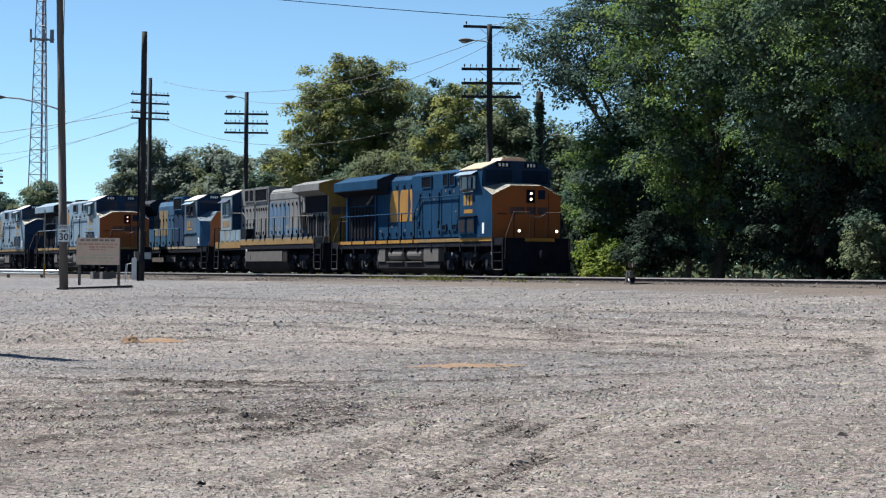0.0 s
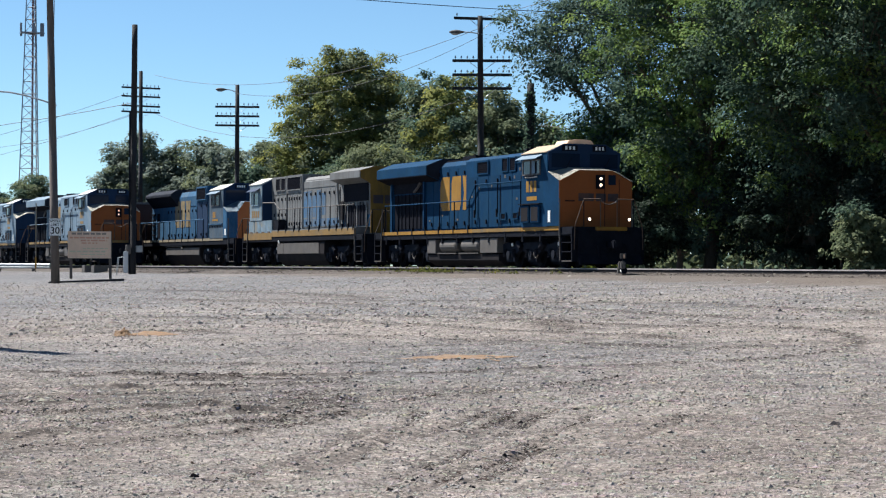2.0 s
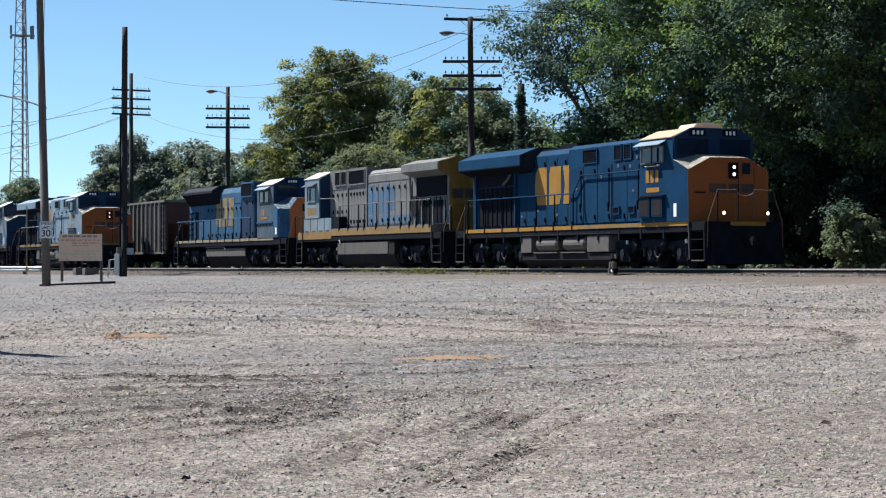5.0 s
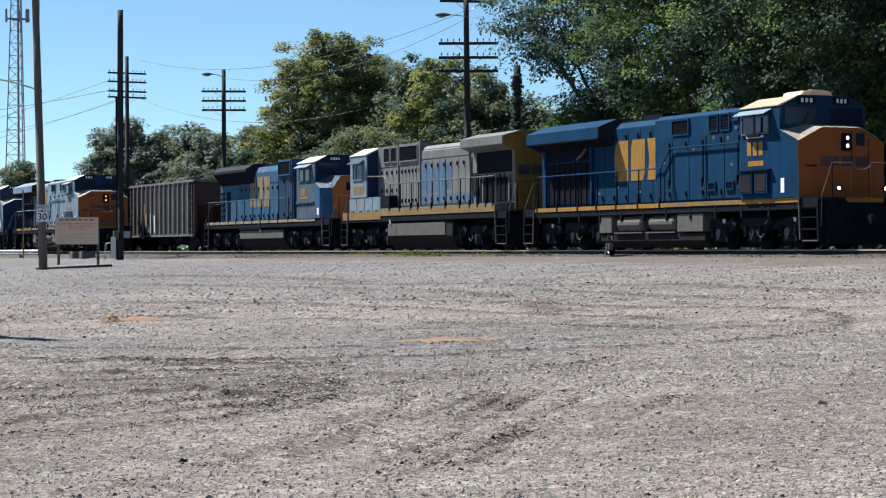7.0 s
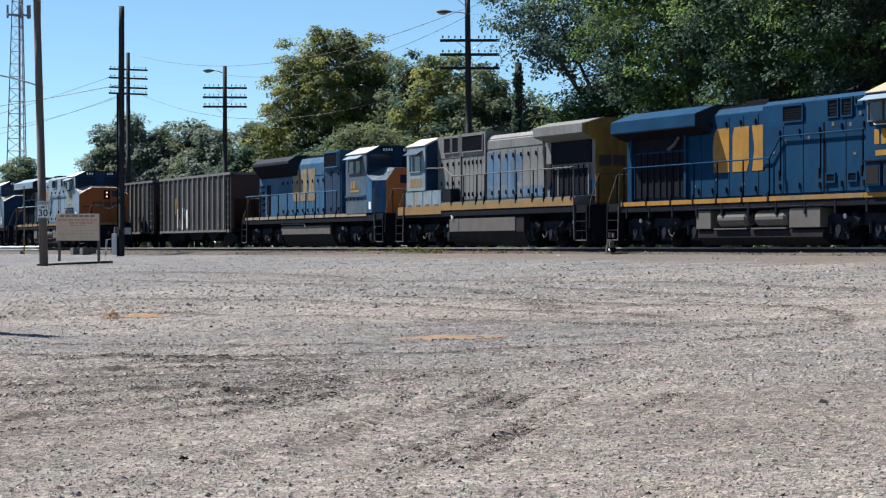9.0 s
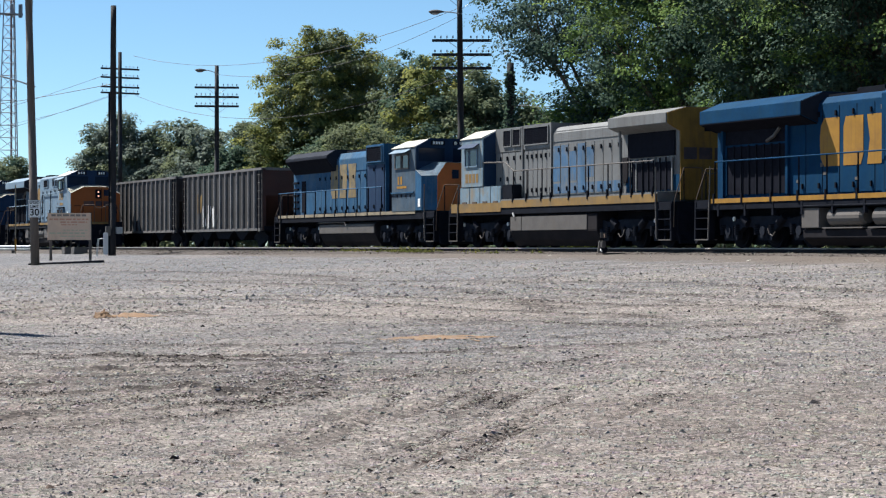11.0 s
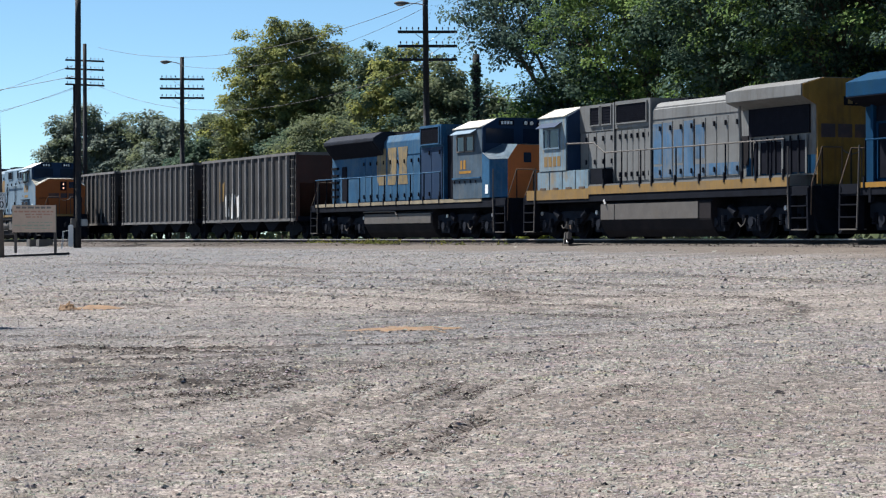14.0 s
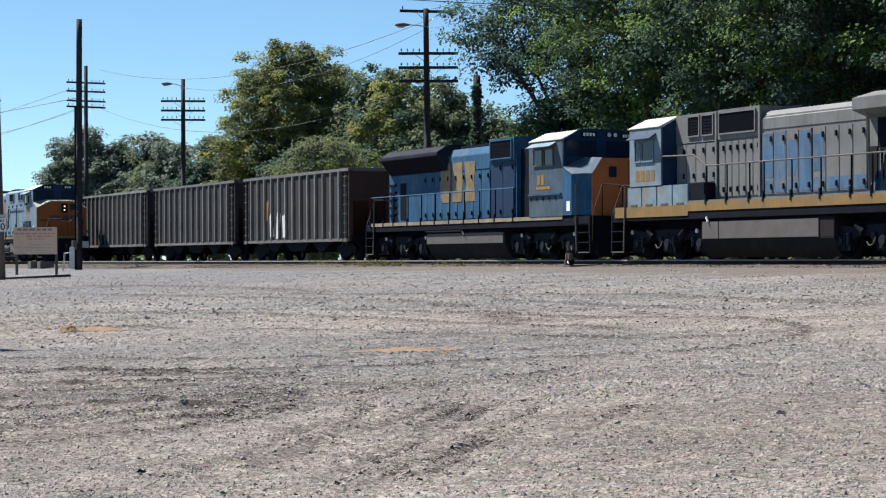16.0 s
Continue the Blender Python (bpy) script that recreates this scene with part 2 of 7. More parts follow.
def pebble_material(name, tones):
    """Loose stones: each stone takes its own tone between those given."""
    m = bpy.data.materials.new(name)
    m.use_nodes = True
    n, l = m.node_tree.nodes, m.node_tree.links
    b = n["Principled BSDF"]
    b.inputs["Roughness"].default_value, b.inputs["Specular IOR Level"].default_value = 0.95, 0.15
    geo, ramp = n.new("ShaderNodeNewGeometry"), n.new("ShaderNodeValToRGB")
    while len(ramp.color_ramp.elements) < len(tones):
        ramp.color_ramp.elements.new(0.5)
    for i, c in enumerate(tones):
        ramp.color_ramp.elements[i].position = i / (len(tones) - 1)
        ramp.color_ramp.elements[i].color = (*c, 1)
    l.new(geo.outputs["Random Per Island"], ramp.inputs[0])
    nt, mx = n.new("ShaderNodeTexNoise"), n.new("ShaderNodeMix")
    nt.inputs["Scale"].default_value = 60
    mx.data_type, mx.blend_type = "RGBA", "MULTIPLY"
    mx.inputs[0].default_value = 0.5
    l.new(ramp.outputs[0], mx.inputs[6])
    l.new(nt.outputs["Color"], mx.inputs[7])
    l.new(mx.outputs[2], b.inputs["Base Color"])
    return m


BALLAST_STONES = pebble_material("ballast_stones", ((0.05, 0.042, 0.036), (0.09, 0.075, 0.062), (0.13, 0.112, 0.096), (0.20, 0.175, 0.15)))
# brown soil tones, darkened to pass for the clods' shadows
CLODS = pebble_material("shade_dark_soil_clods", ((0.026, 0.020, 0.017), (0.045, 0.036, 0.031), (0.070, 0.057, 0.049), (0.12, 0.10, 0.088)))
PEBBLES = pebble_material("crushed_stone_pebbles", ((0.23, 0.204, 0.180), (0.30, 0.270, 0.244), (0.345, 0.312, 0.280), (0.38, 0.345, 0.305), (0.44, 0.405, 0.36)))


# ---- building helpers ----
def mesh_from(name, verts, faces):
    me = bpy.data.meshes.new(name)
    me.from_pydata(verts, [], faces)
    me.update()
    return me


def part(name, bm, mat, parent=None, label="", smooth=False):
    """Links a bmesh as one mesh object, under a thing or a part."""
    me = bpy.data.meshes.new(name)
    bmesh.ops.recalc_face_normals(bm, faces=bm.faces)
    bm.to_mesh(me)
    bm.free()
    me.materials.append(mat)
    if smooth:
        me.polygons.foreach_set("use_smooth", [True] * len(me.polygons))
    ob = new(name, me)
    ob.parent = parent
    if label:
        tagged(ob, label)
    return ob


def thing(name, m, label, category, group=""):
    ob = new(name)
    ob.empty_display_size = 0.3
    ob.matrix_world = m
    return tagged(ob, label, category, group)


def box(bm, x0, x1, y0, y1, z0, z1, bevel=0.0):
    r = bmesh.ops.create_cube(bm, size=1, matrix=Matrix.Translation(((x0 + x1) / 2, (y0 + y1) / 2, (z0 + z1) / 2)) @ Matrix.Diagonal((abs(x1 - x0), abs(y1 - y0), abs(z1 - z0), 1)))
    if bevel:
        edges = list({e for v in r["verts"] for e in v.link_edges})
        bmesh.ops.bevel(bm, geom=edges, offset=bevel, segments=2, affect="EDGES")
    return bm


def boxes(*specs, bevel=0.0):
    bm = bmesh.new()
    for s in specs:
        box(bm, *s, bevel=bevel)
    return bm


def prism(bm, profile, a0, a1, axis="x", bevel=0.0):
    """Extrudes a closed profile: (y, z) pairs along x, (x, z) pairs along y, (x, y) pairs along z."""
    def at(p, a):
        return {"x": (a, p[0], p[1]), "y": (p[0], a, p[1]), "z": (p[0], p[1], a)}[axis]
    v0 = [bm.verts.new(at(p, a0)) for p in profile]
    v1 = [bm.verts.new(at(p, a1)) for p in profile]
    bm.faces.new(v0)
    bm.faces.new(v1[::-1])
    n = len(profile)
    for i in range(n):
        bm.faces.new((v0[i], v1[i], v1[(i + 1) % n], v0[(i + 1) % n]))
    if bevel:
        bmesh.ops.bevel(bm, geom=list({e for v in v0 + v1 for e in v.link_edges}), offset=bevel, segments=2, affect="EDGES")
    return bm


def prisms(*specs, axis="x", bevel=0.0):
    bm = bmesh.new()
    for s in specs:
        prism(bm, *s, axis=axis, bevel=bevel)
    return bm


def rod(bm, p, q, r, seg=8, r2=None):
    p, q = Vector(p), Vector(q)
    d = q - p
    m = Matrix.Translation((p + q) / 2) @ d.to_track_quat("Z", "Y").to_matrix().to_4x4()
    bmesh.ops.create_cone(bm, cap_ends=True, segments=seg, radius1=r, radius2=r if r2 is None else r2, depth=d.length, matrix=m)
    return bm


def rods(points, r, seg=6):
    bm = bmesh.new()
    for p, q in zip(points, points[1:]):
        rod(bm, p, q, r, seg)
    return bm


def cable(name, points, r, mat, parent=None, label=""):
    """A hanging cable as a thin swept tube."""
    verts, faces = [], []
    for p in points:
        for k in range(4):
            a = math.pi / 2 * k
            verts.append((p[0], p[1] + r * math.cos(a), p[2] + r * math.sin(a)))
    for i in range(len(points) - 1):
        for k in range(4):
            faces.append((4 * i + k, 4 * i + (k + 1) % 4, 4 * i + 4 + (k + 1) % 4, 4 * i + 4 + k))
    me = mesh_from(name, verts, faces)
    me.materials.append(mat)
    ob = new(name, me)
    ob.parent = parent
    if label:
        tagged(ob, label)
    return ob


# ---- ground ----
CENTRE_Y = 36.92      # centre line of the main track; its rail heads are at z = 0
SIDING_Y = 32.70      # centre line of the siding
GAUGE = 1.435


def lot_height(y):
    """The gravel lot climbs gently to the railway."""
    if y < -5:
        return -1.61
    if y < 34.2:
        return -1.435 + 0.035 * y
    if y < 40:
        return -0.24
    return max(-0.24 - 0.05 * (y - 40), -0.5)


def grain(x, y, scale, seed):
    """Smooth random relief between -1 and 1, with bumps about 1 / scale metres apart."""
    u, v = x * scale + seed * 17.31, y * scale + seed * 9.77
    i, j = np.floor(u).astype(np.int64), np.floor(v).astype(np.int64)
    f, g = u - i, v - j
    f, g = f * f * (3 - 2 * f), g * g * (3 - 2 * g)

    def corner(a, b):
        h = (a * 374761393 + b * 668265263 + seed * 69069) & 0x7FFFFFFF
        h = ((h ^ (h >> 13)) * 1274126177) & 0x7FFFFFFF
        return ((h ^ (h >> 16)) & 0xFFFF) / 32767.5 - 1
    return (corner(i, j) * (1 - f) + corner(i + 1, j) * f) * (1 - g) + (corner(i, j + 1) * (1 - f) + corner(i + 1, j + 1) * f) * g


def bend(points, step=0.12):
    """Points along a smooth curve through a few places of the plan."""
    p = [Vector(q) for q in points]
    p = [2 * p[0] - p[1]] + p + [2 * p[-1] - p[-2]]
    out = []
    for a, b, c, d in zip(p, p[1:], p[2:], p[3:]):
        n = max(2, int((c - b).length / step))
        for k in range(n):
            t = k / n
            out.append(0.5 * (2 * b + (c - a) * t + (2 * a - 5 * b + 4 * c - d) * t * t + (3 * b - a - 3 * c + d) * t ** 3))
    return np.array([(q.x, q.y) for q in out + [p[-2]]])


# wheel tracks on the lot: (curve, half width, height of a ridge raised to show at the camera's low view (below zero: a
# sunken rut), dark soil with rut shade, pale packed stone)
LOOP = [(-27.5, 3.6), (-24.6, 6.0), (-22.8, 7.5), (-21.8, 8.8), (-21.2, 10.0), (-20.9, 11.2), (-20.9, 12.4), (-21.3, 13.7), (-22.6, 15.2), (-25.1, 16.7), (-27.6, 17.4), (-31.0, 17.6)]
TRACKS = [(bend(LOOP), 0.17, 0.04, 1.0, 0.0),
          (bend([(x - 2.0, y + 0.6) for x, y in LOOP[:8]]), 0.22, 0.03, 0.8, 0.0),
          (bend([(-16.6, 2.9), (-17.4, 4.1), (-18.0, 5.2), (-18.2, 6.3), (-18.2, 7.3), (-18.5, 8.6), (-19.4, 10.2)]), 0.16, 0.035, 0.9, 0.0),
          (bend([(-12.6, 2.2), (-13.85, 3.8), (-14.8, 4.7), (-16.1, 5.7), (-16.9, 6.5), (-17.2, 7.3), (-17.4, 8.7), (-16.8, 9.8)]), 0.45, -0.012, 0.0, 0.6),
          (bend([(-11.4, 3.6), (-12.9, 5.0), (-14.2, 6.0), (-15.2, 7.0), (-15.6, 8.4)]), 0.40, -0.012, 0.0, 0.45)]
TRACKS += [(bend([(-25.2 + 1.16 * k, 4.7 - 0.2 * k), (-23.7 + 0.95 * k, 6.6 - 0.2 * k), (-22.2 + 0.58 * k, 8.2 - 0.2 * k)]), 0.08 + 0.03 * (k % 3), 0.03, 1.0, 0.0) for k in range(9)]
TRACKS += [(bend([(-24.0 + 1.1 * k, 3.4), (-22.9 + 0.95 * k, 5.6 - 0.15 * k), (-21.9 + 0.78 * k, 7.9 - 0.25 * k)]), 0.08, 0.03, 1.0, 0.0) for k in range(7)]
TRACKS += [(bend([(-21.5, 1.5), (-20.4, 4.2), (-19.2, 7.2)]), 2.8, 0.0, 0.62, 0.0), (bend([(-16.2, 1.6), (-15.0, 2.9), (-14.4, 3.4)]), 1.3, 0.0, 0.6, 0.0), (bend([(-12.2, 7.2), (-13.6, 8.8), (-15.2, 10.6)]), 1.0, 0.0, 0.45, 0.0)]
TRACKS += [(bend(c), 1.5 * w, -0.02, 1.0, 0.0) for c, w in (
    ([(-14.3, 5.5), (-15.65, 6.3), (-17.2, 7.1)], 0.06), ([(-14.4, 6.2), (-15.5, 7.0), (-16.7, 7.8)], 0.075), ([(-14.6, 5.9), (-15.7, 6.8), (-16.8, 7.6)], 0.07),
    ([(-14.8, 6.8), (-15.7, 7.4), (-16.6, 8.1)], 0.07), ([(-12.0, 5.4), (-13.0, 6.1), (-14.2, 6.95)], 0.06), ([(-12.4, 4.8), (-13.4, 5.8), (-14.7, 6.7)], 0.08),
    ([(-13.6, 7.3), (-14.4, 8.0), (-15.2, 8.7)], 0.055), ([(-13.2, 4.6), (-14.0, 5.3), (-15.0, 6.0)], 0.06), ([(-13.4, 6.3), (-14.6, 7.2), (-15.9, 8.1)], 0.06), ([(-12.9, 3.9), (-14.4, 5.2), (-16.0, 6.3)], 0.07), ([(-11.2, 4.3), (-12.3, 5.3), (-13.3, 6.4)], 0.06))]
TRACKS += [(bend([(-44, 10.5), (-38, 14.2), (-33, 15.9), (-29, 16.6), (-26, 18.5)]), 0.30, 0.025, 0.9, 0.0), (bend([(-52, 17.5), (-42, 20.5), (-33, 21.5), (-24, 20.0)]), 0.40, 0.025, 0.8, 0.0),
           (bend([(-62, 15.0), (-48, 16.8), (-40, 17.4), (-30, 15.0)]), 0.4, 0.025, 0.8, 0.0), (bend([(-36, 9.4), (-31, 11.6), (-27, 12.6), (-24, 13.4)]), 0.25, 0.025, 0.8, 0.0),
           (bend([(-40, 12.0), (-35, 13.6), (-30, 14.2), (-26, 14.6)]), 0.25, 0.025, 0.9, 0.0), (bend([(-70, 18.5), (-60, 19.8), (-50, 19.6)]), 0.6, 0.025, 0.7, 0.0), (bend([(-38, 18.6), (-31, 18.9), (-27, 20.5)]), 0.3, 0.025, 0.8, 0.0),
           (bend([(-47, 13.0), (-40, 13.6), (-36, 14.4)]), 0.5, 0.0, 0.0, 0.9), (bend([(-22.5, 6.4), (-20.8, 7.2), (-19.9, 8.6)]), 0.35, 0.0, 0.0, 0.5)]


def lot_relief(x, y):
    """Height of the ground, and how far dark soil with painted rut shade and pale packed stone show, for arrays of
    places.
    """
    z = np.select([y < -5, y < 34.2, y < 40], [-1.61 + 0 * y, -1.435 + 0.035 * y, -0.24 + 0 * y], np.maximum(-0.24 - 0.05 * (y - 40), -0.5))
    near = np.clip((34.0 - y) / 4, 0, 1) * np.clip((75 + x) / 30, 0, 1) * np.clip((12 + y) / 6, 0, 1) * np.clip((6 - x) / 6, 0, 1)
    z = z + near * (0.045 * grain(x, y, 0.13, 3) + 0.016 * grain(x, y, 0.9, 1) + 0.011 * grain(x, y, 2.7, 2) + 0.005 * grain(x, y, 6.3, 4) + 0.002 * grain(x, y, 13.0, 6))
    dark, pale = np.zeros_like(z), np.zeros_like(z)
    for curve, half, depth, soil, packed in TRACKS:
        (x0, y0), (x1, y1) = curve.min(0) - 2.5 * half - 0.4, curve.max(0) + 2.5 * half + 0.4
        k = np.nonzero((x > x0) & (x < x1) & (y > y0) & (y < y1))[0]
        if not len(k):
            continue
        px, py = x[k], y[k]
        d = np.full(len(k), 9.0)
        for qx, qy in curve:
            d = np.minimum(d, (px - qx) ** 2 + (py - qy) ** 2)
        d = np.sqrt(d) + 0.05 * grain(px, py, 0.9, 7) + 0.3 * half * grain(px, py, 4.0, 8)
        press = np.exp(-(np.maximum(d, 0) / half) ** 2)
        berm = np.exp(-((d - 1.9 * half) / (0.6 * half)) ** 2)
        patchy = np.clip(0.85 + 0.6 * grain(px, py, 0.6, 9) + 0.4 * grain(px, py, 3.1, 10), 0, 1)
        lumps = np.clip(0.55 + 0.6 * grain(px, py, 2.2, 11) + 0.5 * grain(px, py, 7.0, 12), 0, 1.6)
        if depth < 0:
            z[k] += depth * (press - 0.55 * berm * patchy)
        else:
            z[k] += depth * (0.75 * press * lumps - 0.35 * berm)
        dark[k] = np.maximum(dark[k], soil * press * patchy)
        pale[k] = np.maximum(pale[k], packed * press * (0.5 + 0.5 * patchy))
    return z, dark, pale


def ground_heights(x, y):
    return lot_relief(np.asarray(x, dtype=float), np.asarray(y, dtype=float))[0]


def ground_height(x, y):
    return float(ground_heights([x], [y])[0])


def lines(*spans):
    out = []
    for a, b, step in spans:
        n = max(1, round((b - a) / step))
        out += [a + (b - a) * i / n for i in range(n)]
    return out + [spans[-1][1]]


def make_ground():
    xs = lines((-4000, -400, 600), (-400, -130, 18), (-130, -60, 1.6), (-60, -34, 0.22), (-34, -24, 0.09), (-24, -8.5, 0.05), (-8.5, 20, 2), (20, 400, 40), (400, 4000, 600))
    ys = lines((-4000, -200, 500), (-200, -6, 20), (-6, 1.5, 1), (1.5, 11, 0.055), (11, 20, 0.11), (20, 34.2, 0.4), (34.2, 42, 1.3), (42, 120, 8), (120, 400, 40), (400, 4000, 600))
    w, h = len(xs), len(ys)
    gx, gy = (g.reshape(-1) for g in np.meshgrid(np.array(xs), np.array(ys)))
    z, dark, pale = lot_relief(gx, gy)
    i = (np.arange(h - 1)[:, None] * w + np.arange(w - 1)[None]).reshape(-1)
    quads = np.stack([i, i + 1, i + w + 1, i + w], axis=1).astype(np.int32)
    me = bpy.data.meshes.new("ground")
    me.vertices.add(w * h)
    me.vertices.foreach_set("co", np.stack([gx, gy, z], axis=1).reshape(-1))
    me.loops.add(quads.size)
    me.loops.foreach_set("vertex_index", quads.reshape(-1))
    me.polygons.add(len(quads))
    me.polygons.foreach_set("loop_start", np.arange(0, quads.size, 4, dtype=np.int32))
    me.update(calc_edges=True)
    me.polygons.foreach_set("use_smooth", [True] * len(me.polygons))
    for key, values in (("soil_and_rut_shade", dark), ("packed_stone", pale)):
        me.attributes.new(key, "FLOAT", "POINT").data.foreach_set("value", values)
    me.materials.append(ground_material())
    tagged(new("ground", me), "pale crushed stone and dirt lot with wheel ruts", "ground", kind="structure")


def ground_material():
    m = bpy.data.materials.new("gravel_lot")
    m.use_nodes = True
    n, l = m.node_tree.nodes, m.node_tree.links
    b = n["Principled BSDF"]
    b.inputs["Roughness"].default_value, b.inputs["Specular IOR Level"].default_value = 0.95, 0.2
    co = n.new("ShaderNodeTexCoord")

    def streaked(src, along, across, heading):
        """Coordinates drawn out along a heading, in degrees from the x axis."""
        turn, squash = n.new("ShaderNodeMapping"), n.new("ShaderNodeMapping")
        turn.inputs["Rotation"].default_value = (0, 0, radians(-heading))
        squash.inputs["Scale"].default_value = (along, across, 1)
        l.new(src, turn.inputs["Vector"])
        l.new(turn.outputs[0], squash.inputs["Vector"])
        return squash.outputs[0]

    def tex(scale, detail, src=None, distort=0.0, rough=0.6):
        t = n.new("ShaderNodeTexNoise")
        t.inputs["Scale"].default_value, t.inputs["Detail"].default_value = scale, detail
        t.inputs["Distortion"].default_value, t.inputs["Roughness"].default_value = distort, rough
        l.new(src or co.outputs["Object"], t.inputs["Vector"])
        return t.outputs["Fac"]

    def rng(v, lo, hi, a=0.0, c=1.0):
        r = n.new("ShaderNodeMapRange")
        for k, x in (("From Min", lo), ("From Max", hi), ("To Min", a), ("To Max", c)):
            r.inputs[k].default_value = x
        l.new(v, r.inputs["Value"])
        return r.outputs["Result"]

    def mix(f, a, c):
        x = n.new("ShaderNodeMix")
        x.data_type = "RGBA"
        for sock, v in ((x.inputs[6], a), (x.inputs[7], c)):
            if isinstance(v, tuple):
                sock.default_value = (*v, 1)
            else:
                l.new(v, sock)
        l.new(f, x.inputs[0])
        return x.outputs[2]

    obj = co.outputs["Object"]
    grey, tan, pale, brown = (0.146, 0.143, 0.145), (0.210, 0.184, 0.164), (0.256, 0.233, 0.211), (0.040, 0.031, 0.027)

    def worn(key):
        at = n.new("ShaderNodeAttribute")
        at.attribute_name = key
        return at.outputs["Fac"]

    def times(p, q):
        mu = n.new("ShaderNodeMath")
        mu.operation = "MULTIPLY"
        l.new(p, mu.inputs[0])
        l.new(q, mu.inputs[1])
        return mu.outputs[0]

    place = n.new("ShaderNodeSeparateXYZ")
    l.new(obj, place.inputs[0])
    col = mix(rng(tex(0.10, 5), 0.42, 0.58), grey, tan)
    # the grey turns bluer in patches towards the far side of the lot
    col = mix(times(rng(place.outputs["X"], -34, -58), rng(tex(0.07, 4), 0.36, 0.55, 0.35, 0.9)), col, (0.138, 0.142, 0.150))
    col = mix(times(rng(place.outputs["X"], -24, -13), rng(tex(0.22, 4), 0.36, 0.6, 0.3, 0.9)), col, (0.186, 0.158, 0.138))
    col = mix(rng(tex(1.0, 6, streaked(obj, 0.16, 0.7, 70)), 0.45, 0.66, 0, 0.35), col, pale)
    col = mix(rng(tex(1.0, 7, streaked(obj, 0.12, 0.5, 72), 0.5, 0.62), 0.50, 0.66, 0, 0.45), col, brown)
    col = mix(rng(tex(0.55, 8, None, 0.4, 0.72), 0.52, 0.64, 0, 0.34), col, brown)
    col = mix(rng(tex(1.7, 7, None, 0.3, 0.7), 0.52, 0.62, 0, 0.25), col, (0.072, 0.070, 0.072))
    col = mix(worn("packed_stone"), col, (0.232, 0.212, 0.195))
    # brown soil in the tracks, its darkness also standing in for shade on the relief
    col = mix(times(worn("soil_and_rut_shade"), rng(tex(5, 6, None, 0.2, 0.7), 0.34, 0.52, 0.7, 1.0)), col, brown)
    col = mix(rng(tex(7, 6, None, 0.3, 0.72), 0.53, 0.68, 0, 0.42), col, brown)

    def pebbles(scale, low, high):
        """Stone-by-stone tone, as a factor on the dirt's own colour."""
        v = n.new("ShaderNodeTexVoronoi")
        v.inputs["Scale"].default_value = scale
        l.new(co.outputs["Object"], v.inputs["Vector"])
        sep, by = n.new("ShaderNodeSeparateColor"), n.new("ShaderNodeVectorMath")
        l.new(v.outputs["Color"], sep.inputs[0])
        by.operation = "SCALE"
        l.new(col, by.inputs[0])
        l.new(rng(sep.outputs[0], 0, 1, low, high), by.inputs["Scale"])
        return v, by.outputs[0]
    patch, col = pebbles(6.5, 0.82, 1.18)
    vo, col = pebbles(19, 0.52, 1.36)
    fine, col = pebbles(47, 0.52, 1.36)
    # earth and cinders beside the track
    sx = n.new("ShaderNodeSeparateXYZ")
    l.new(co.outputs["Object"], sx.inputs[0])
    ad = n.new("ShaderNodeMath")
    ad.operation = "MULTIPLY_ADD"
    l.new(tex(0.35, 5), ad.inputs[0])
    ad.inputs[1].default_value = 6.0
    l.new(sx.outputs["Y"], ad.inputs[2])
    col = mix(rng(ad.outputs[0], 32.2, 34.4, 0, 0.75), col, (0.094, 0.074, 0.058))
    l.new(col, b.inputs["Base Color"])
    bp = n.new("ShaderNodeBump")
    bp.inputs["Strength"].default_value, bp.inputs["Distance"].default_value = 0.35, 0.015
    hm = n.new("ShaderNodeMath")
    hm.operation = "SUBTRACT"
    l.new(tex(13, 6, None, 0.0, 0.7), hm.inputs[0])
    l.new(vo.outputs["Distance"], hm.inputs[1])
    l.new(hm.outputs[0], bp.inputs["Height"])
    l.new(bp.outputs[0], b.inputs["Normal"])
    return m


make_ground()


# ---- railway ----
def rail_mesh(points):
    """A rail swept along a list of (x, y); its head is at z = 0."""
    prof = [(-0.036, 0), (0.036, 0), (0.036, -0.04), (0.010, -0.055), (0.010, -0.145), (0.07, -0.165), (0.07, -0.178), (-0.07, -0.178), (-0.07, -0.165), (-0.010, -0.145), (-0.010, -0.055), (-0.036, -0.04)]
    verts = [(x, y + p[0], p[1]) for x, y in points for p in prof]
    k = len(prof)
    faces = [(i * k + j, i * k + (j + 1) % k, (i + 1) * k + (j + 1) % k, (i + 1) * k + j) for i in range(len(points) - 1) for j in range(k)]
    me = mesh_from("rail", verts, faces)
    me.materials.append(RAIL_SIDE)
    me.materials.append(RAIL_HEAD)
    # head sides take the sunlit tone, web and foot the shaded one
    for p in me.polygons:
        if p.index % k in (0, k - 1, 1):
            p.material_index = 1
    return me


def siding_y(x):
    """The siding runs beside the main track and joins it at the points near x = -64."""
    u = max(0.0, min(1.0, (x + 118) / 54))
    return SIDING_Y + (CENTRE_Y - SIDING_Y) * u * u * (3 - 2 * u)


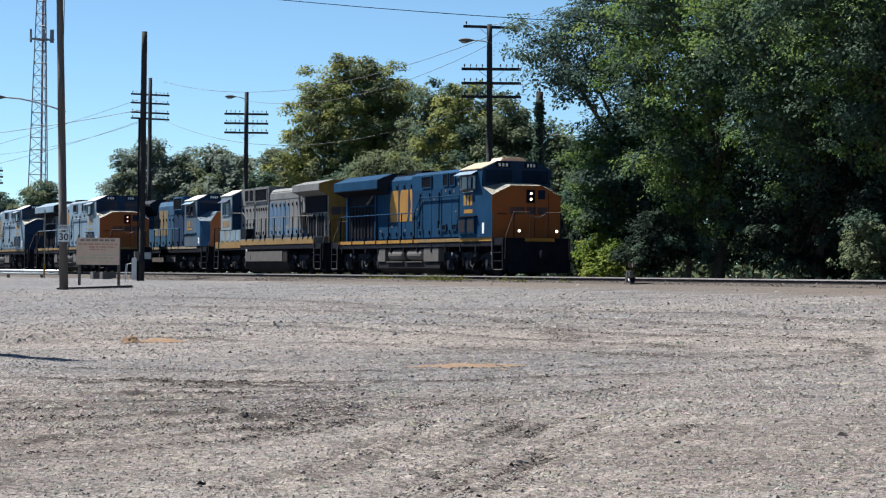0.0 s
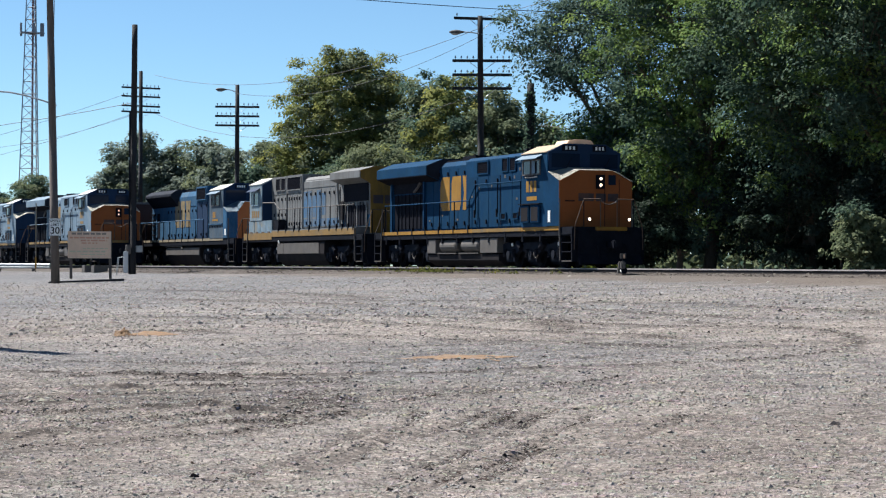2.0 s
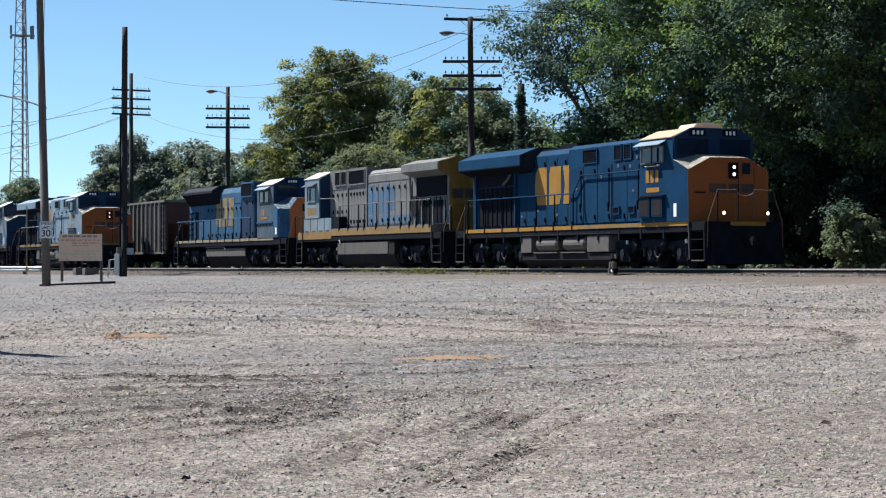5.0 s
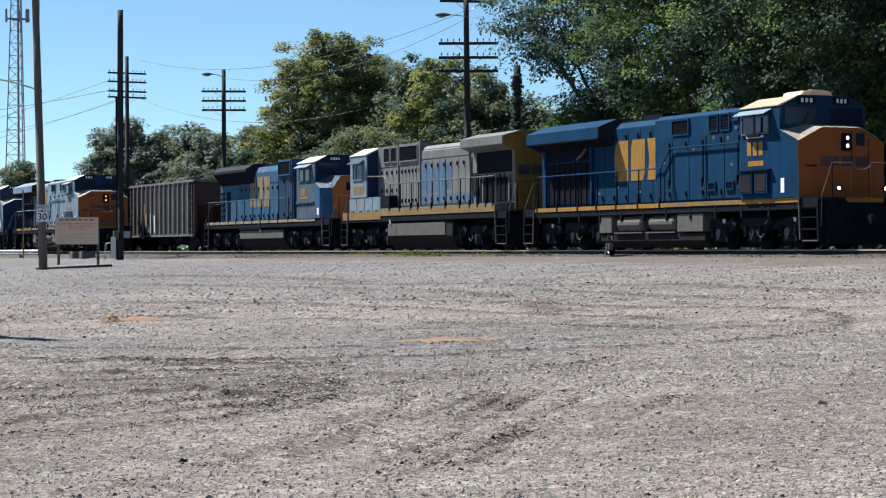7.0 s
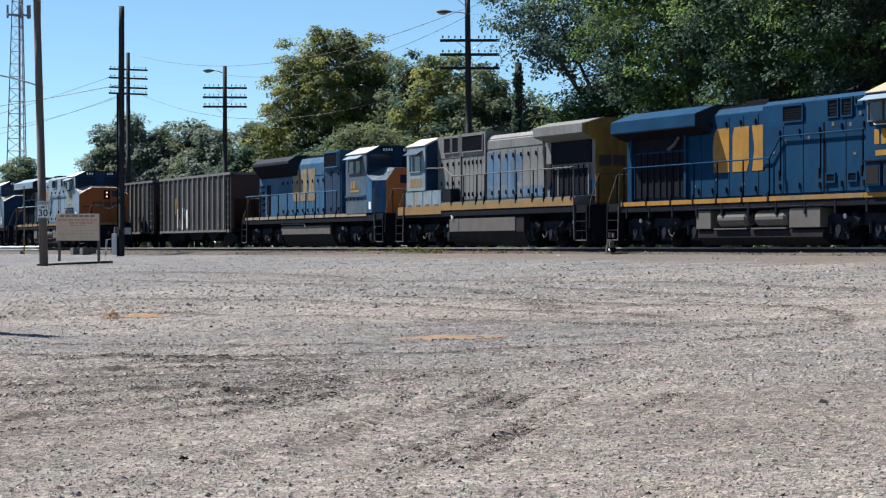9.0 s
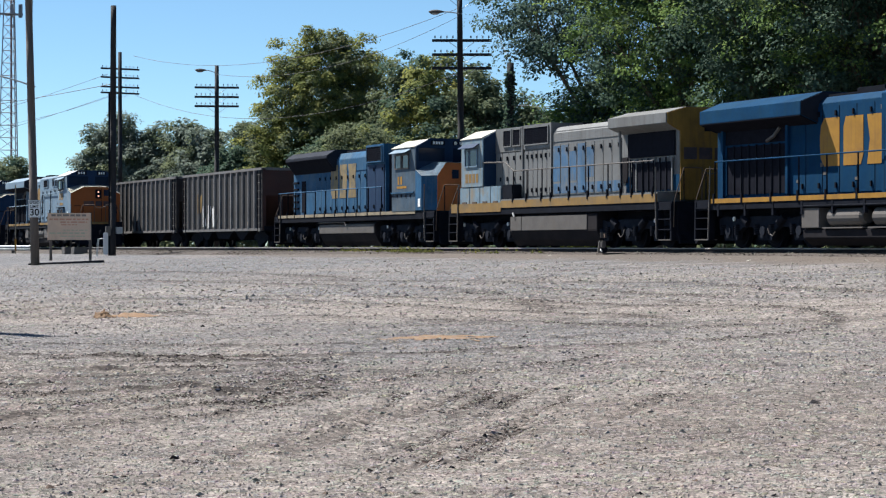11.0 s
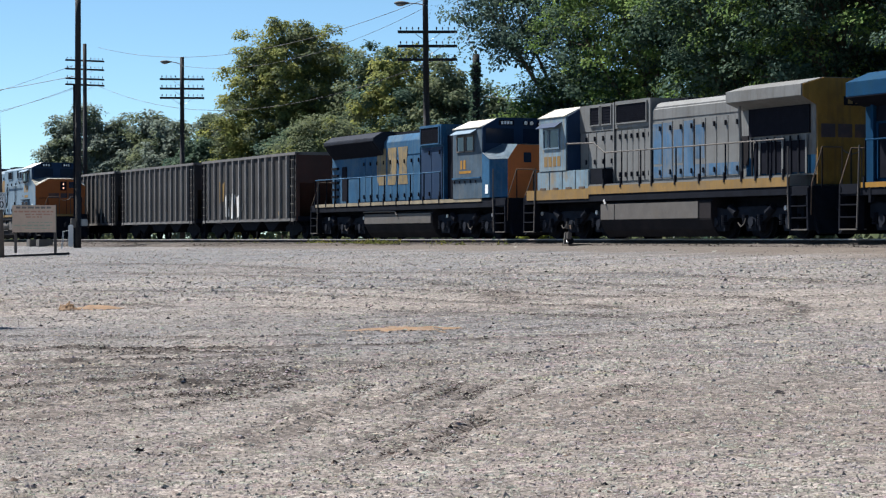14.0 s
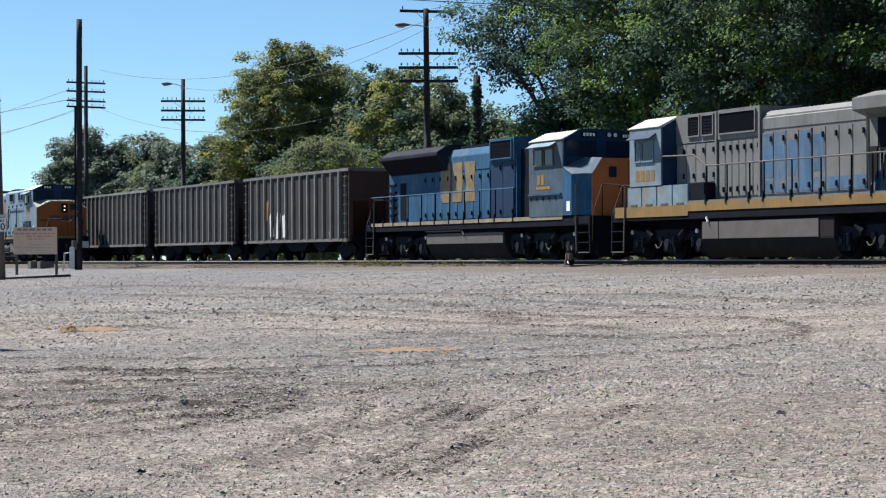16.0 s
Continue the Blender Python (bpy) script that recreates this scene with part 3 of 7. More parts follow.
def make_track(name, label, ys, xs, tie_from, tie_to):
    ob = thing(name, pose(0, 0, 0), label, "track")
    ob["kind"] = "structure"
    for s in (-0.5, 0.5):
        r = new("rail", rail_mesh([(x, ys(x) + s * (GAUGE + 0.07)) for x in xs]))
        r.parent = ob
        tagged(r, "rusty steel rail with shade-dark web and sunlit-pale polished head")
    rng = random.Random(5)
    bm = box(bmesh.new(), -0.115, 0.115, -1.3, 1.3, -0.36, -0.18)
    tie = bpy.data.meshes.new("tie")
    bm.to_mesh(tie)
    bm.free()
    tie.materials.append(TIE_WOOD)
    x = tie_from
    while x < tie_to:
        o = new("tie", tie)
        o.parent = ob
        o.matrix_basis = pose(x, ys(x) + rng.uniform(-0.06, 0.06), rng.uniform(-0.02, 0), 0, 0, rng.uniform(-1.5, 1.5))
        x += 0.53
    return ob


def make_railway():
    make_track("main_track", "main line track on cinders and old ties", lambda x: CENTRE_Y, [-900, -300, -140, -60, 0, 300], -118, -44)
    make_track("siding_track", "siding track curving into the main line", siding_y, [-900, -300] + [-140 + 4 * i for i in range(20)], -150, -76)
    # low shoulder of ballast under both tracks
    rng = random.Random(3)
    verts, faces, xs = [], [], [-900, -400] + [-200 + 2.5 * i for i in range(81)] + [60, 300]
    for x in xs:
        near = siding_y(x) if x > -300 else SIDING_Y
        j = rng.uniform(-0.25, 0.25)
        for y, z in ((near - 3.3 + j, -0.42), (near - 2.2 + j, -0.225 + rng.uniform(-0.02, 0.02)), (near - 1.1, -0.165 + rng.uniform(-0.015, 0.015)), (near - 0.83, -0.155), (near - 0.66, -0.20), (CENTRE_Y + 1.4, -0.215), (CENTRE_Y + 2.3, -0.25), (CENTRE_Y + 3.4, -0.45)):
            verts.append((x, y, z))
    for i in range(len(xs) - 1):
        for k in range(7):
            faces.append((i * 8 + k, i * 8 + k + 1, i * 8 + 9 + k, i * 8 + 8 + k))
    me = mesh_from("ballast", verts, faces)
    me.materials.append(material("dark_ballast", (0.058, 0.047, 0.040), 0.95, vary=0.5, scale=2.5, dirt=0.7, dirt_colour=(0.115, 0.096, 0.080), bump=1.0, bump_scale=9))
    tagged(new("ballast", me), "low shoulder of dark ballast and cinders", "ballast", kind="structure")
    # switch stand
    st = thing("switch_stand", pose(-65.4, 34.55, -0.27, 0, 0, -8), "low switch stand with pale boxes beside the rail", "switch stand")
    part("base", boxes((-0.35, 0.35, -0.15, 1.2, 0, 0.10), bevel=0.01), TIE_WOOD, st)
    part("housing", boxes((-0.12, 0.12, -0.10, 0.12, 0.10, 0.30), bevel=0.03), BLACK, st)
    part("lamp_case", boxes((-0.20, -0.04, -0.13, 0.03, 0.26, 0.52), bevel=0.035), SILVER, st, "grey metal lamp case")
    part("lamp_case", boxes((0.05, 0.21, -0.13, 0.03, 0.26, 0.52), bevel=0.035), SILVER, st, "grey metal lamp case")
    part("lever", rod(rod(bmesh.new(), (0.05, -0.12, 0.22), (0.34, -0.2, 0.16), 0.02), (0.34, -0.2, 0.16), (0.38, -0.2, 0.16), 0.03), WHITE_PAINT, st)
    part("mast", rod(bmesh.new(), (0, 0, 0.28), (0, 0, 0.80), 0.022), BLACK, st)
    tg = part("target", boxes((0.03, 0.20, -0.012, 0.012, 0.62, 0.76), bevel=0.004), RUST, st, "rusty red target plate")
    part("target_plate", boxes((-0.016, 0.016, -0.11, 0.11, 0.62, 0.80), bevel=0.004), SILVER, st, "grey cross plate")
    part("throw_rod", rod(bmesh.new(), (0, 0.1, 0.08), (0, 1.6, 0.08), 0.018), RUST, st)
    part("junction_box", boxes((-0.42, -0.28, -0.08, 0.08, 0.0, 0.30), bevel=0.02), SILVER, st, "small grey metal box")


make_railway()


# ---- poles, lamps, signs ----
def pole_thing(name, x, y, top, r0, r1, label, mat, lean=(0, 0), category="utility pole", base=None):
    z0 = lot_height(y) - 0.3 if base is None else base
    ob = thing(name, pose(x, y, z0), label, category)
    bm = bmesh.new()
    h, n = top - z0, 8
    rng = random.Random(int(x * 7))
    for i in range(n):
        a, b = i / n, (i + 1) / n
        rod(bm, (lean[0] * a, lean[1] * a, h * a), (lean[0] * b, lean[1] * b, h * b), r0 + (r1 - r0) * a, 12, r0 + (r1 - r0) * b)
    bmesh.ops.remove_doubles(bm, verts=bm.verts, dist=0.001)
    part("shaft", bm, mat, ob, smooth=True)
    return ob, z0


def crossarm(ob, z, half, direction, pins, sag=0.0, ends=0.0, braces=True):
    """A wooden crossarm through a pole, with its glass-and-pin insulators."""
    d = Vector((direction[0], direction[1], 0)).normalized()
    turn = math.degrees(math.atan2(d.y, d.x))
    arm = part("crossarm", box(bmesh.new(), -half, half, -0.06, 0.06, -0.07, 0.07, bevel=0.012), WOOD_DARK, ob)
    arm.matrix_basis = pose(-0.12 * d.y, 0.12 * d.x, z, 0, sag, turn)
    for i in range(pins):
        u = -half + 0.15 + (2 * half - 0.3) * i / (pins - 1)
        if abs(u) < 0.2:
            continue
        bm = rod(bmesh.new(), (u, 0, 0.07), (u, 0, 0.15), 0.014, 6)
        rod(bm, (u, 0, 0.14), (u, 0, 0.25), 0.045, 8, 0.03)
        pin = part("insulator", bm, GALVANISED if i % 3 else WOOD_DARK, arm)
    if braces:
        for s in (-1, 1):
            b = part("brace", rods([(s * half * 0.45, -0.07, -0.05), (0, -0.02, -0.55)], 0.014), GALVANISED, arm)
    return arm


def street_lamp(ob, z, reach, direction, rise=0.25, r=0.03):
    """A cobra-head lamp on a bent arm, fixed to a pole."""
    d = Vector((direction[0], direction[1], 0)).normalized()
    pts = [Vector((0, 0, z)) + d * (reach * u) + Vector((0, 0, rise * math.sin(u * math.pi / 2))) for u in (0, 0.25, 0.5, 0.75, 1)]
    arm = part("lamp_arm", rods(pts, r), GALVANISED, ob, "bent galvanised lamp arm")
    bm = bmesh.new()
    bmesh.ops.create_uvsphere(bm, u_segments=14, v_segments=8, radius=1, matrix=Matrix.Diagonal((0.42, 0.17, 0.11, 1)))
    for v in bm.verts:
        if v.co.x < 0:
            v.co.y *= 1 + v.co.x * 1.1
            v.co.z *= 1 + v.co.x * 1.0
    head = part("lamp_head", bm, SILVER, arm, "grey cobra-head lamp housing", smooth=True)
    p = pts[-1] + d * 0.34
    head.matrix_basis = pose(p.x, p.y, p.z, 0, 0, math.degrees(math.atan2(d.y, d.x)))
    bm = bmesh.new()
    bmesh.ops.create_uvsphere(bm, u_segments=12, v_segments=6, radius=1, matrix=Matrix.Translation((0.08, 0, -0.07)) @ Matrix.Diagonal((0.24, 0.12, 0.09, 1)))
    lens = part("lamp_lens", bm, GALVANISED, arm, smooth=True)
    lens.matrix_basis = head.matrix_basis


def text_mesh(body, size, mat, parent, m, name="lettering"):
    c = bpy.data.curves.new(name, "FONT")
    c.body, c.size, c.align_x, c.align_y, c.extrude, c.offset = body, size, "CENTER", "CENTER", 0.002, size * 0.018
    tmp = bpy.data.objects.new(name, c)
    scene.collection.objects.link(tmp)
    me = bpy.data.meshes.new_from_object(tmp.evaluated_get(bpy.context.evaluated_depsgraph_get()))
    bpy.data.objects.remove(tmp)
    me.materials.clear()
    me.materials.append(mat)
    ob = new(name, me)
    ob.parent = parent
    ob.matrix_basis = m
    return ob


ACROSS = (0.30, 0.95)   # the way the old telegraph crossarms point


def make_poles():
    # lamp pole with the speed sign, at the lot's edge
    p, z0 = pole_thing("lamp_pole", -88.5, 19.87, 14.2, 0.185, 0.13, "grey weathered wooden pole with street lamp in gravel lot", WOOD_GREY, (-0.1, -0.36), "lamp pole")
    street_lamp(p, 6.75 - z0, 2.55, (-0.18, -0.98), 0.55, 0.035)
    s = thing("speed_sign", pose(-88.5 + 0.195, 19.83 - 0.045, 1.63, 90, 0, 77.5), "white SPEED LIMIT 30 sign nailed to the pole", "road sign")
    part("plate", box(bmesh.new(), -0.25, 0.25, -0.36, 0.36, -0.006, 0.006, bevel=0.004), SIGN_WHITE, s)
    bm = boxes((-0.235, 0.235, 0.335, 0.345, 0.007, 0.009), (-0.235, 0.235, -0.345, -0.335, 0.007, 0.009), (-0.235, -0.225, -0.335, 0.335, 0.007, 0.009), (0.225, 0.235, -0.335, 0.335, 0.007, 0.009))
    part("border", bm, INK_BLACK, s)
    text_mesh("SPEED", 0.15, INK_BLACK, s, pose(0, 0.25, 0.011))
    text_mesh("LIMIT", 0.15, INK_BLACK, s, pose(0, 0.09, 0.011))
    text_mesh("30", 0.40, INK_BLACK, s, pose(0, -0.16, 0.011))
    # notice board on its skid
    b = thing("notice_board", pose(-89.4, 21.55, lot_height(21.5) + 0.03, 0, 0, 78), "weathered wooden notice board on two posts and a skid", "notice board")
    part("skid", prisms(([(-1.75, -0.19), (1.45, -0.04), (1.45, 0.12), (-1.75, -0.02)], -0.13, 0.13), axis="y", bevel=0.012), WOOD_DARK, b, "dark timber skid")
    for x in (-0.80, 0.86):
        part("post", boxes((x - 0.06, x + 0.06, -0.05, 0.05, 0.10, 2.16 if x > 0 else 2.1), bevel=0.01), WOOD_GREY, b)
    pn = part("panel", boxes((-0.94, 0.88, -0.085, -0.055, 0.98, 2.13), bevel=0.006), BOARD_WOOD, b, "sun-bleached plywood panel")
    rng = random.Random(11)
    for z, mat, a, c, h in ((2.03, INK_FADED, -0.78, 0.68, 0.085), (1.86, INK_RED, -0.86, 0.78, 0.07), (1.74, INK_RED, -0.40, 0.72, 0.06), (1.63, INK_RED, -0.36, 0.30, 0.05),
                            (1.40, INK_GREEN, -0.3, 0.74, 0.04), (1.27, INK_GREEN, -0.86, 0.70, 0.06), (1.14, INK_GREEN, -0.4, 0.62, 0.035)):
        bm, x = bmesh.new(), a
        while x < c:
            w = rng.uniform(0.10, 0.28)
            box(bm, x, min(c, x + w), -0.0885, -0.0865, z - h / 2, z + h / 2)
            x += w + 0.05
        part("text_line", bm, mat, pn)
    # tall pole beside the siding, with its meter boxes
    p, z0 = pole_thing("utility_pole", -109.3, 28.62, 12.72, 0.19, 0.15, "tall dark creosoted pole with meter boxes", WOOD_DARK, (0, 0.06))
    part("conduit", rods([(0.1, -0.2, 0.3), (0.1, -0.2, 8.9)], 0.05), BLACK, p, "black conduit pipe")
    part("meter_box", boxes((0.1, 0.3, -0.42, -0.16, 1.35, 1.85), bevel=0.03), SILVER, p, "grey meter box")
    part("switch_box", boxes((0.1, 0.32, 0.12, 0.46, 1.45, 1.8), bevel=0.02), GALVANISED, p, "grey switch box")
    c = thing("utility_cabinet", pose(-108.6, 28.0, lot_height(28) - 0.02, 0, 0, 75), "small white cabinet on steel legs beside the pole", "cabinet")
    part("body", boxes((-0.06, 0.2, -0.1, 0.1, 0.1, 1.25), bevel=0.04), WHITE_PAINT, c)
    for x in (-0.42, -0.36):
        part("leg", rods([(x, 0, 0), (x + 0.08, 0, 0.92)], 0.018), GALVANISED, c)
    part("bracket", rods([(-0.34, 0, 0.9), (0.0, 0, 0.95)], 0.018), GALVANISED, c)
    # the old telegraph line behind the tracks
    p, z0 = pole_thing("telegraph_pole", -167.2, 44.4, 15.7, 0.21, 0.15, "dark telegraph pole with four crossarms behind the tracks", WOOD_DARK)
    for z in (14.35, 13.65, 12.88, 12.4):
        crossarm(p, z - z0, 1.55, ACROSS, 10, 2.0)
    p, z0 = pole_thing("telegraph_pole", -140.2, 44.05, 12.5, 0.19, 0.14, "dark telegraph pole with three crossarms and a lamp", WOOD_DARK)
    for z in (10.99, 10.34, 9.7):
        crossarm(p, z - z0, 1.52, ACROSS, 10)
    street_lamp(p, 11.95 - z0, 0.75, (-0.30, -0.95), 0.22)
    p, z0 = pole_thing("telegraph_pole", -98.5, 43.93, 12.8, 0.19, 0.14, "dark telegraph pole with top arm, three crossarms and a lamp", WOOD_DARK, (-0.15, -0.06))
    crossarm(p, 12.66 - z0, 1.45, (0.4, 0.92), 2, 1.5)
    for z in (10.52, 9.8, 9.11):
        crossarm(p, z - z0, 1.52, (0.4, 0.92), 10)
    street_lamp(p, 11.85 - z0, 0.95, (-0.4, -0.92), 0.12)
    # set nearer than its line and scaled down to fit the camera's view
    p, z0 = pole_thing("telegraph_pole", -155.0, 29.1, 7.7, 0.17, 0.13, "dark telegraph pole with crossarms beside the siding", WOOD_DARK)
    for z in (7.3, 6.85, 6.4):
        crossarm(p, z - z0, 1.1, ACROSS, 8)
    # an unseen pole added for its shadow; lean and girth are set to fit that
    p, z0 = pole_thing("utility_pole", -35.6, 5.5, 7.0, 0.20, 0.15, "unseen leaning grey pole, added to cast a shadow on the gravel", WOOD_GREY, (2.1, -1.7))
    b = thing("bollard", pose(-64.2, 12.15, ground_height(-64.2, 12.15) - 0.05), "short orange marker bollard in the gravel", "bollard")
    part("shaft", rod(bmesh.new(), (0, 0, 0), (0, 0, 0.72), 0.07, 12), ORANGE_BRIGHT, b)
    part("cap", rod(bmesh.new(), (0, 0, 0.72), (0, 0, 0.78), 0.075, 12, 0.03), ORANGE_BRIGHT, b)
    # wires
    def span(name, a, b, sag, label, r=0.012):
        pts = []
        for i in range(17):
            u = i / 16
            q = Vector(a).lerp(Vector(b), u)
            pts.append((q.x, q.y, q.z - sag * 4 * u * (1 - u)))
        tagged(cable(name, pts, r, WIRE), label, "overhead wire", "overhead wires")
    far = "thin black overhead wire strung between the poles"
    span("overhead_wire", (-166.8, 45.4, 15.4), (-98.6, 43.9, 12.2), 1.7, far, 0.014)
    span("overhead_wire", (-166.8, 45.4, 12.3), (-98.4, 44.6, 9.2), 2.3, far, 0.014)
    span("overhead_wire", (-167.2, 44.4, 12.5), (-230, 25.0, 8.0), 1.2, far, 0.016)
    span("overhead_wire", (-167.2, 43.4, 13.9), (-260, 14.0, 7.5), 1.6, far, 0.016)
    span("overhead_wire", (-109.3, 28.62, 8.6), (-160, 0.0, 9.4), 1.6, far, 0.016)
    span("overhead_wire", (-167.3, 44.4, 12.4), (-225, 34.0, 12.2), 1.4, far, 0.014)
    span("overhead_wire", (-140.2, 44.0, 11.9), (-98.5, 43.9, 11.8), 1.2, far, 0.012)
    span("overhead_wire", (-98.2, 45.3, 12.7), (-93.1, 44.1, 8.9), 0.25, far, 0.014)
    span("overhead_wire", (-98.7, 43.9, 12.75), (-92.6, 45.4, 13.2), 0.1, far, 0.012)
    span("overhead_wire", (-93.1, 44.1, 6.9), (-60.0, 47.5, 6.2), 0.5, far, 0.014)
    span("overhead_wire", (-80.0, 14.0, 11.5), (-68.0, 46.0, 9.4), 0.5, far, 0.014)
    span("overhead_wire", (-80.0, 14.0, 12.6), (-68.0, 46.0, 10.0), 0.4, far, 0.014)


make_poles()


def make_guardrail():
    g = thing("guardrail", pose(0, 0, 0), "galvanised corrugated guardrail beside the siding", "guardrail")
    verts, faces, prof = [], [], [(0.0, 0.0), (-0.07, 0.06), (-0.07, 0.12), (0.0, 0.17), (-0.07, 0.22), (-0.07, 0.28), (0.0, 0.34), (0.02, 0.34), (0.02, 0.0)]
    pts = [(-190.0, 24.4), (-172.0, 25.2), (-158, 26.3), (-150.0, 27.2), (-143.5, 28.2), (-138.0, 29.3), (-135.5, 30.1)]
    for i, (x, y) in enumerate(pts):
        for o, z in prof:
            verts.append((x - o * 0.3, y + o, -0.22 + z))
    k = len(prof)
    for i in range(len(pts) - 1):
        for j in range(k):
            faces.append((i * k + j, i * k + (j + 1) % k, (i + 1) * k + (j + 1) % k, (i + 1) * k + j))
    me = mesh_from("beam", verts, faces)
    me.materials.append(GALVANISED)
    o = new("beam", me)
    o.parent = g
    for x, y in ((-188, 24.55), (-180, 24.95), (-172, 25.3), (-165, 25.85), (-158, 26.4), (-150, 27.3), (-143.5, 28.3), (-138, 29.4)):
        part("post", boxes((x - 0.08, x + 0.08, y + 0.02, y + 0.2, -0.9, 0.05), bevel=0.01), WOOD_GREY, g)
    # concrete blocks and a yellow marker post near the siding's side
    for x, y, w in ((-120.5, 29.6, 0.8), (-122.8, 29.5, 0.6)):
        c = tagged(part("concrete_block", boxes((x - 0.4, x + 0.4, y - w / 2, y + w / 2, -0.55, 0.02), bevel=0.04), SILVER), "pale rough concrete block beside the siding", "concrete block", "blocks by the siding")
    m = thing("marker_post", pose(-133.0, 28.6, -0.5), "thin yellow marker post beside the guardrail", "marker post")
    part("shaft", rods([(0, 0, 0), (0, 0, 4.4)], 0.035), BLEACHED, m)
    part("sleeve", rods([(0, 0, 0.3), (0, 0, 1.0)], 0.06), YELLOW, m)


make_guardrail()


def make_tower():
    ob = thing("radio_tower", pose(-410.8, 87.4, -0.6), "tall faded red and grey lattice radio tower", "radio tower")
    h, levels = 82, 34

    def half(z):
        return 2.9 - 2.1 * min(1, z / 62)
    corners = [(math.cos(a), math.sin(a)) for a in (0.4, 0.4 + 2.094, 0.4 + 4.189)]
    for c in corners:
        for a, b in ((0, 62), (62, h)):
            part("leg", rod(bmesh.new(), (c[0] * half(a), c[1] * half(a), a), (c[0] * half(b), c[1] * half(b), b), 0.11, 6), TOWER_GREY, ob)
    bm = bmesh.new()
    for i in range(levels):
        a, b = h * i / levels, h * (i + 1) / levels
        for k in range(3):
            c, d = corners[k], corners[(k + 1) % 3]
            rod(bm, (c[0] * half(a), c[1] * half(a), a), (d[0] * half(b), d[1] * half(b), b), 0.06, 4)
            rod(bm, (c[0] * half(b), c[1] * half(b), b), (d[0] * half(b), d[1] * half(b), b), 0.06, 4)
    tagged(part("bracing", bm, TOWER_GREY, ob, "thin grey cross bracing"), kind="stuff")
    part("cable_run", rods([(0.1, 0.1, 0), (0.1, 0.1, h)], 0.2), TOWER_RED, ob)
    for i, (dx, dy) in enumerate(((-0.45, -2.1), (0.2, 0.2), (0.45, 2.0), (0.3, 1.7))):
        part("antenna", boxes((dx - 0.2, dx + 0.2, dy - 0.2, dy + 0.2, 45.0, 47.6), bevel=0.05), TOWER_GREY, ob)
    part("platform", boxes((-0.6, 0.6, -2.3, 2.3, 45.5, 45.8), (-2.0, 2.0, -0.5, 0.5, 45.5, 45.8)), TOWER_GREY, ob)
    part("guy_wire", rods([(0.5, 3.6, 0), (1.0, 4.4, 80)], 0.07), TOWER_GREY, ob)
    part("guy_mount", boxes((0.2, 0.9, 3.2, 4.0, -0.3, 0.4), (0.9, 1.1, 0.3, 4.5, 79.6, 80.0)), TOWER_GREY, ob)


make_tower()


# ---- trees ----
def leaf_mesh(name, centres, size, rng, mat, up=0.35, facing=None):
    """One mesh of many small folded leaves round the given centres, turned to where their bough faces."""
    n = len(centres)
    normal = rng.normal(size=(n, 3))
    normal[:, 2] = np.abs(normal[:, 2]) + up
    if facing is not None:
        normal = 0.55 * normal + 1.25 * facing
    normal /= np.linalg.norm(normal, axis=1)[:, None]
    side = np.cross(normal, rng.normal(size=(n, 3)))
    side /= np.linalg.norm(side, axis=1)[:, None]
    other = np.cross(normal, side)
    s = size * rng.uniform(0.55, 1.35, (n, 1))
    w = s * rng.uniform(0.45, 0.8, (n, 1))
    quad = np.stack([centres - side * s, centres - other * w + normal * s * 0.12, centres + side * s - normal * s * 0.25, centres + other * w + normal * s * 0.12], axis=1)
    me = bpy.data.meshes.new(name)
    me.vertices.add(4 * n)
    me.vertices.foreach_set("co", quad.reshape(-1))
    me.loops.add(4 * n)
    me.loops.foreach_set("vertex_index", np.arange(4 * n, dtype=np.int32))
    me.polygons.add(n)
    me.polygons.foreach_set("loop_start", np.arange(0, 4 * n, 4, dtype=np.int32))
    me.update(calc_edges=True)
    me.materials.append(mat)
    return me


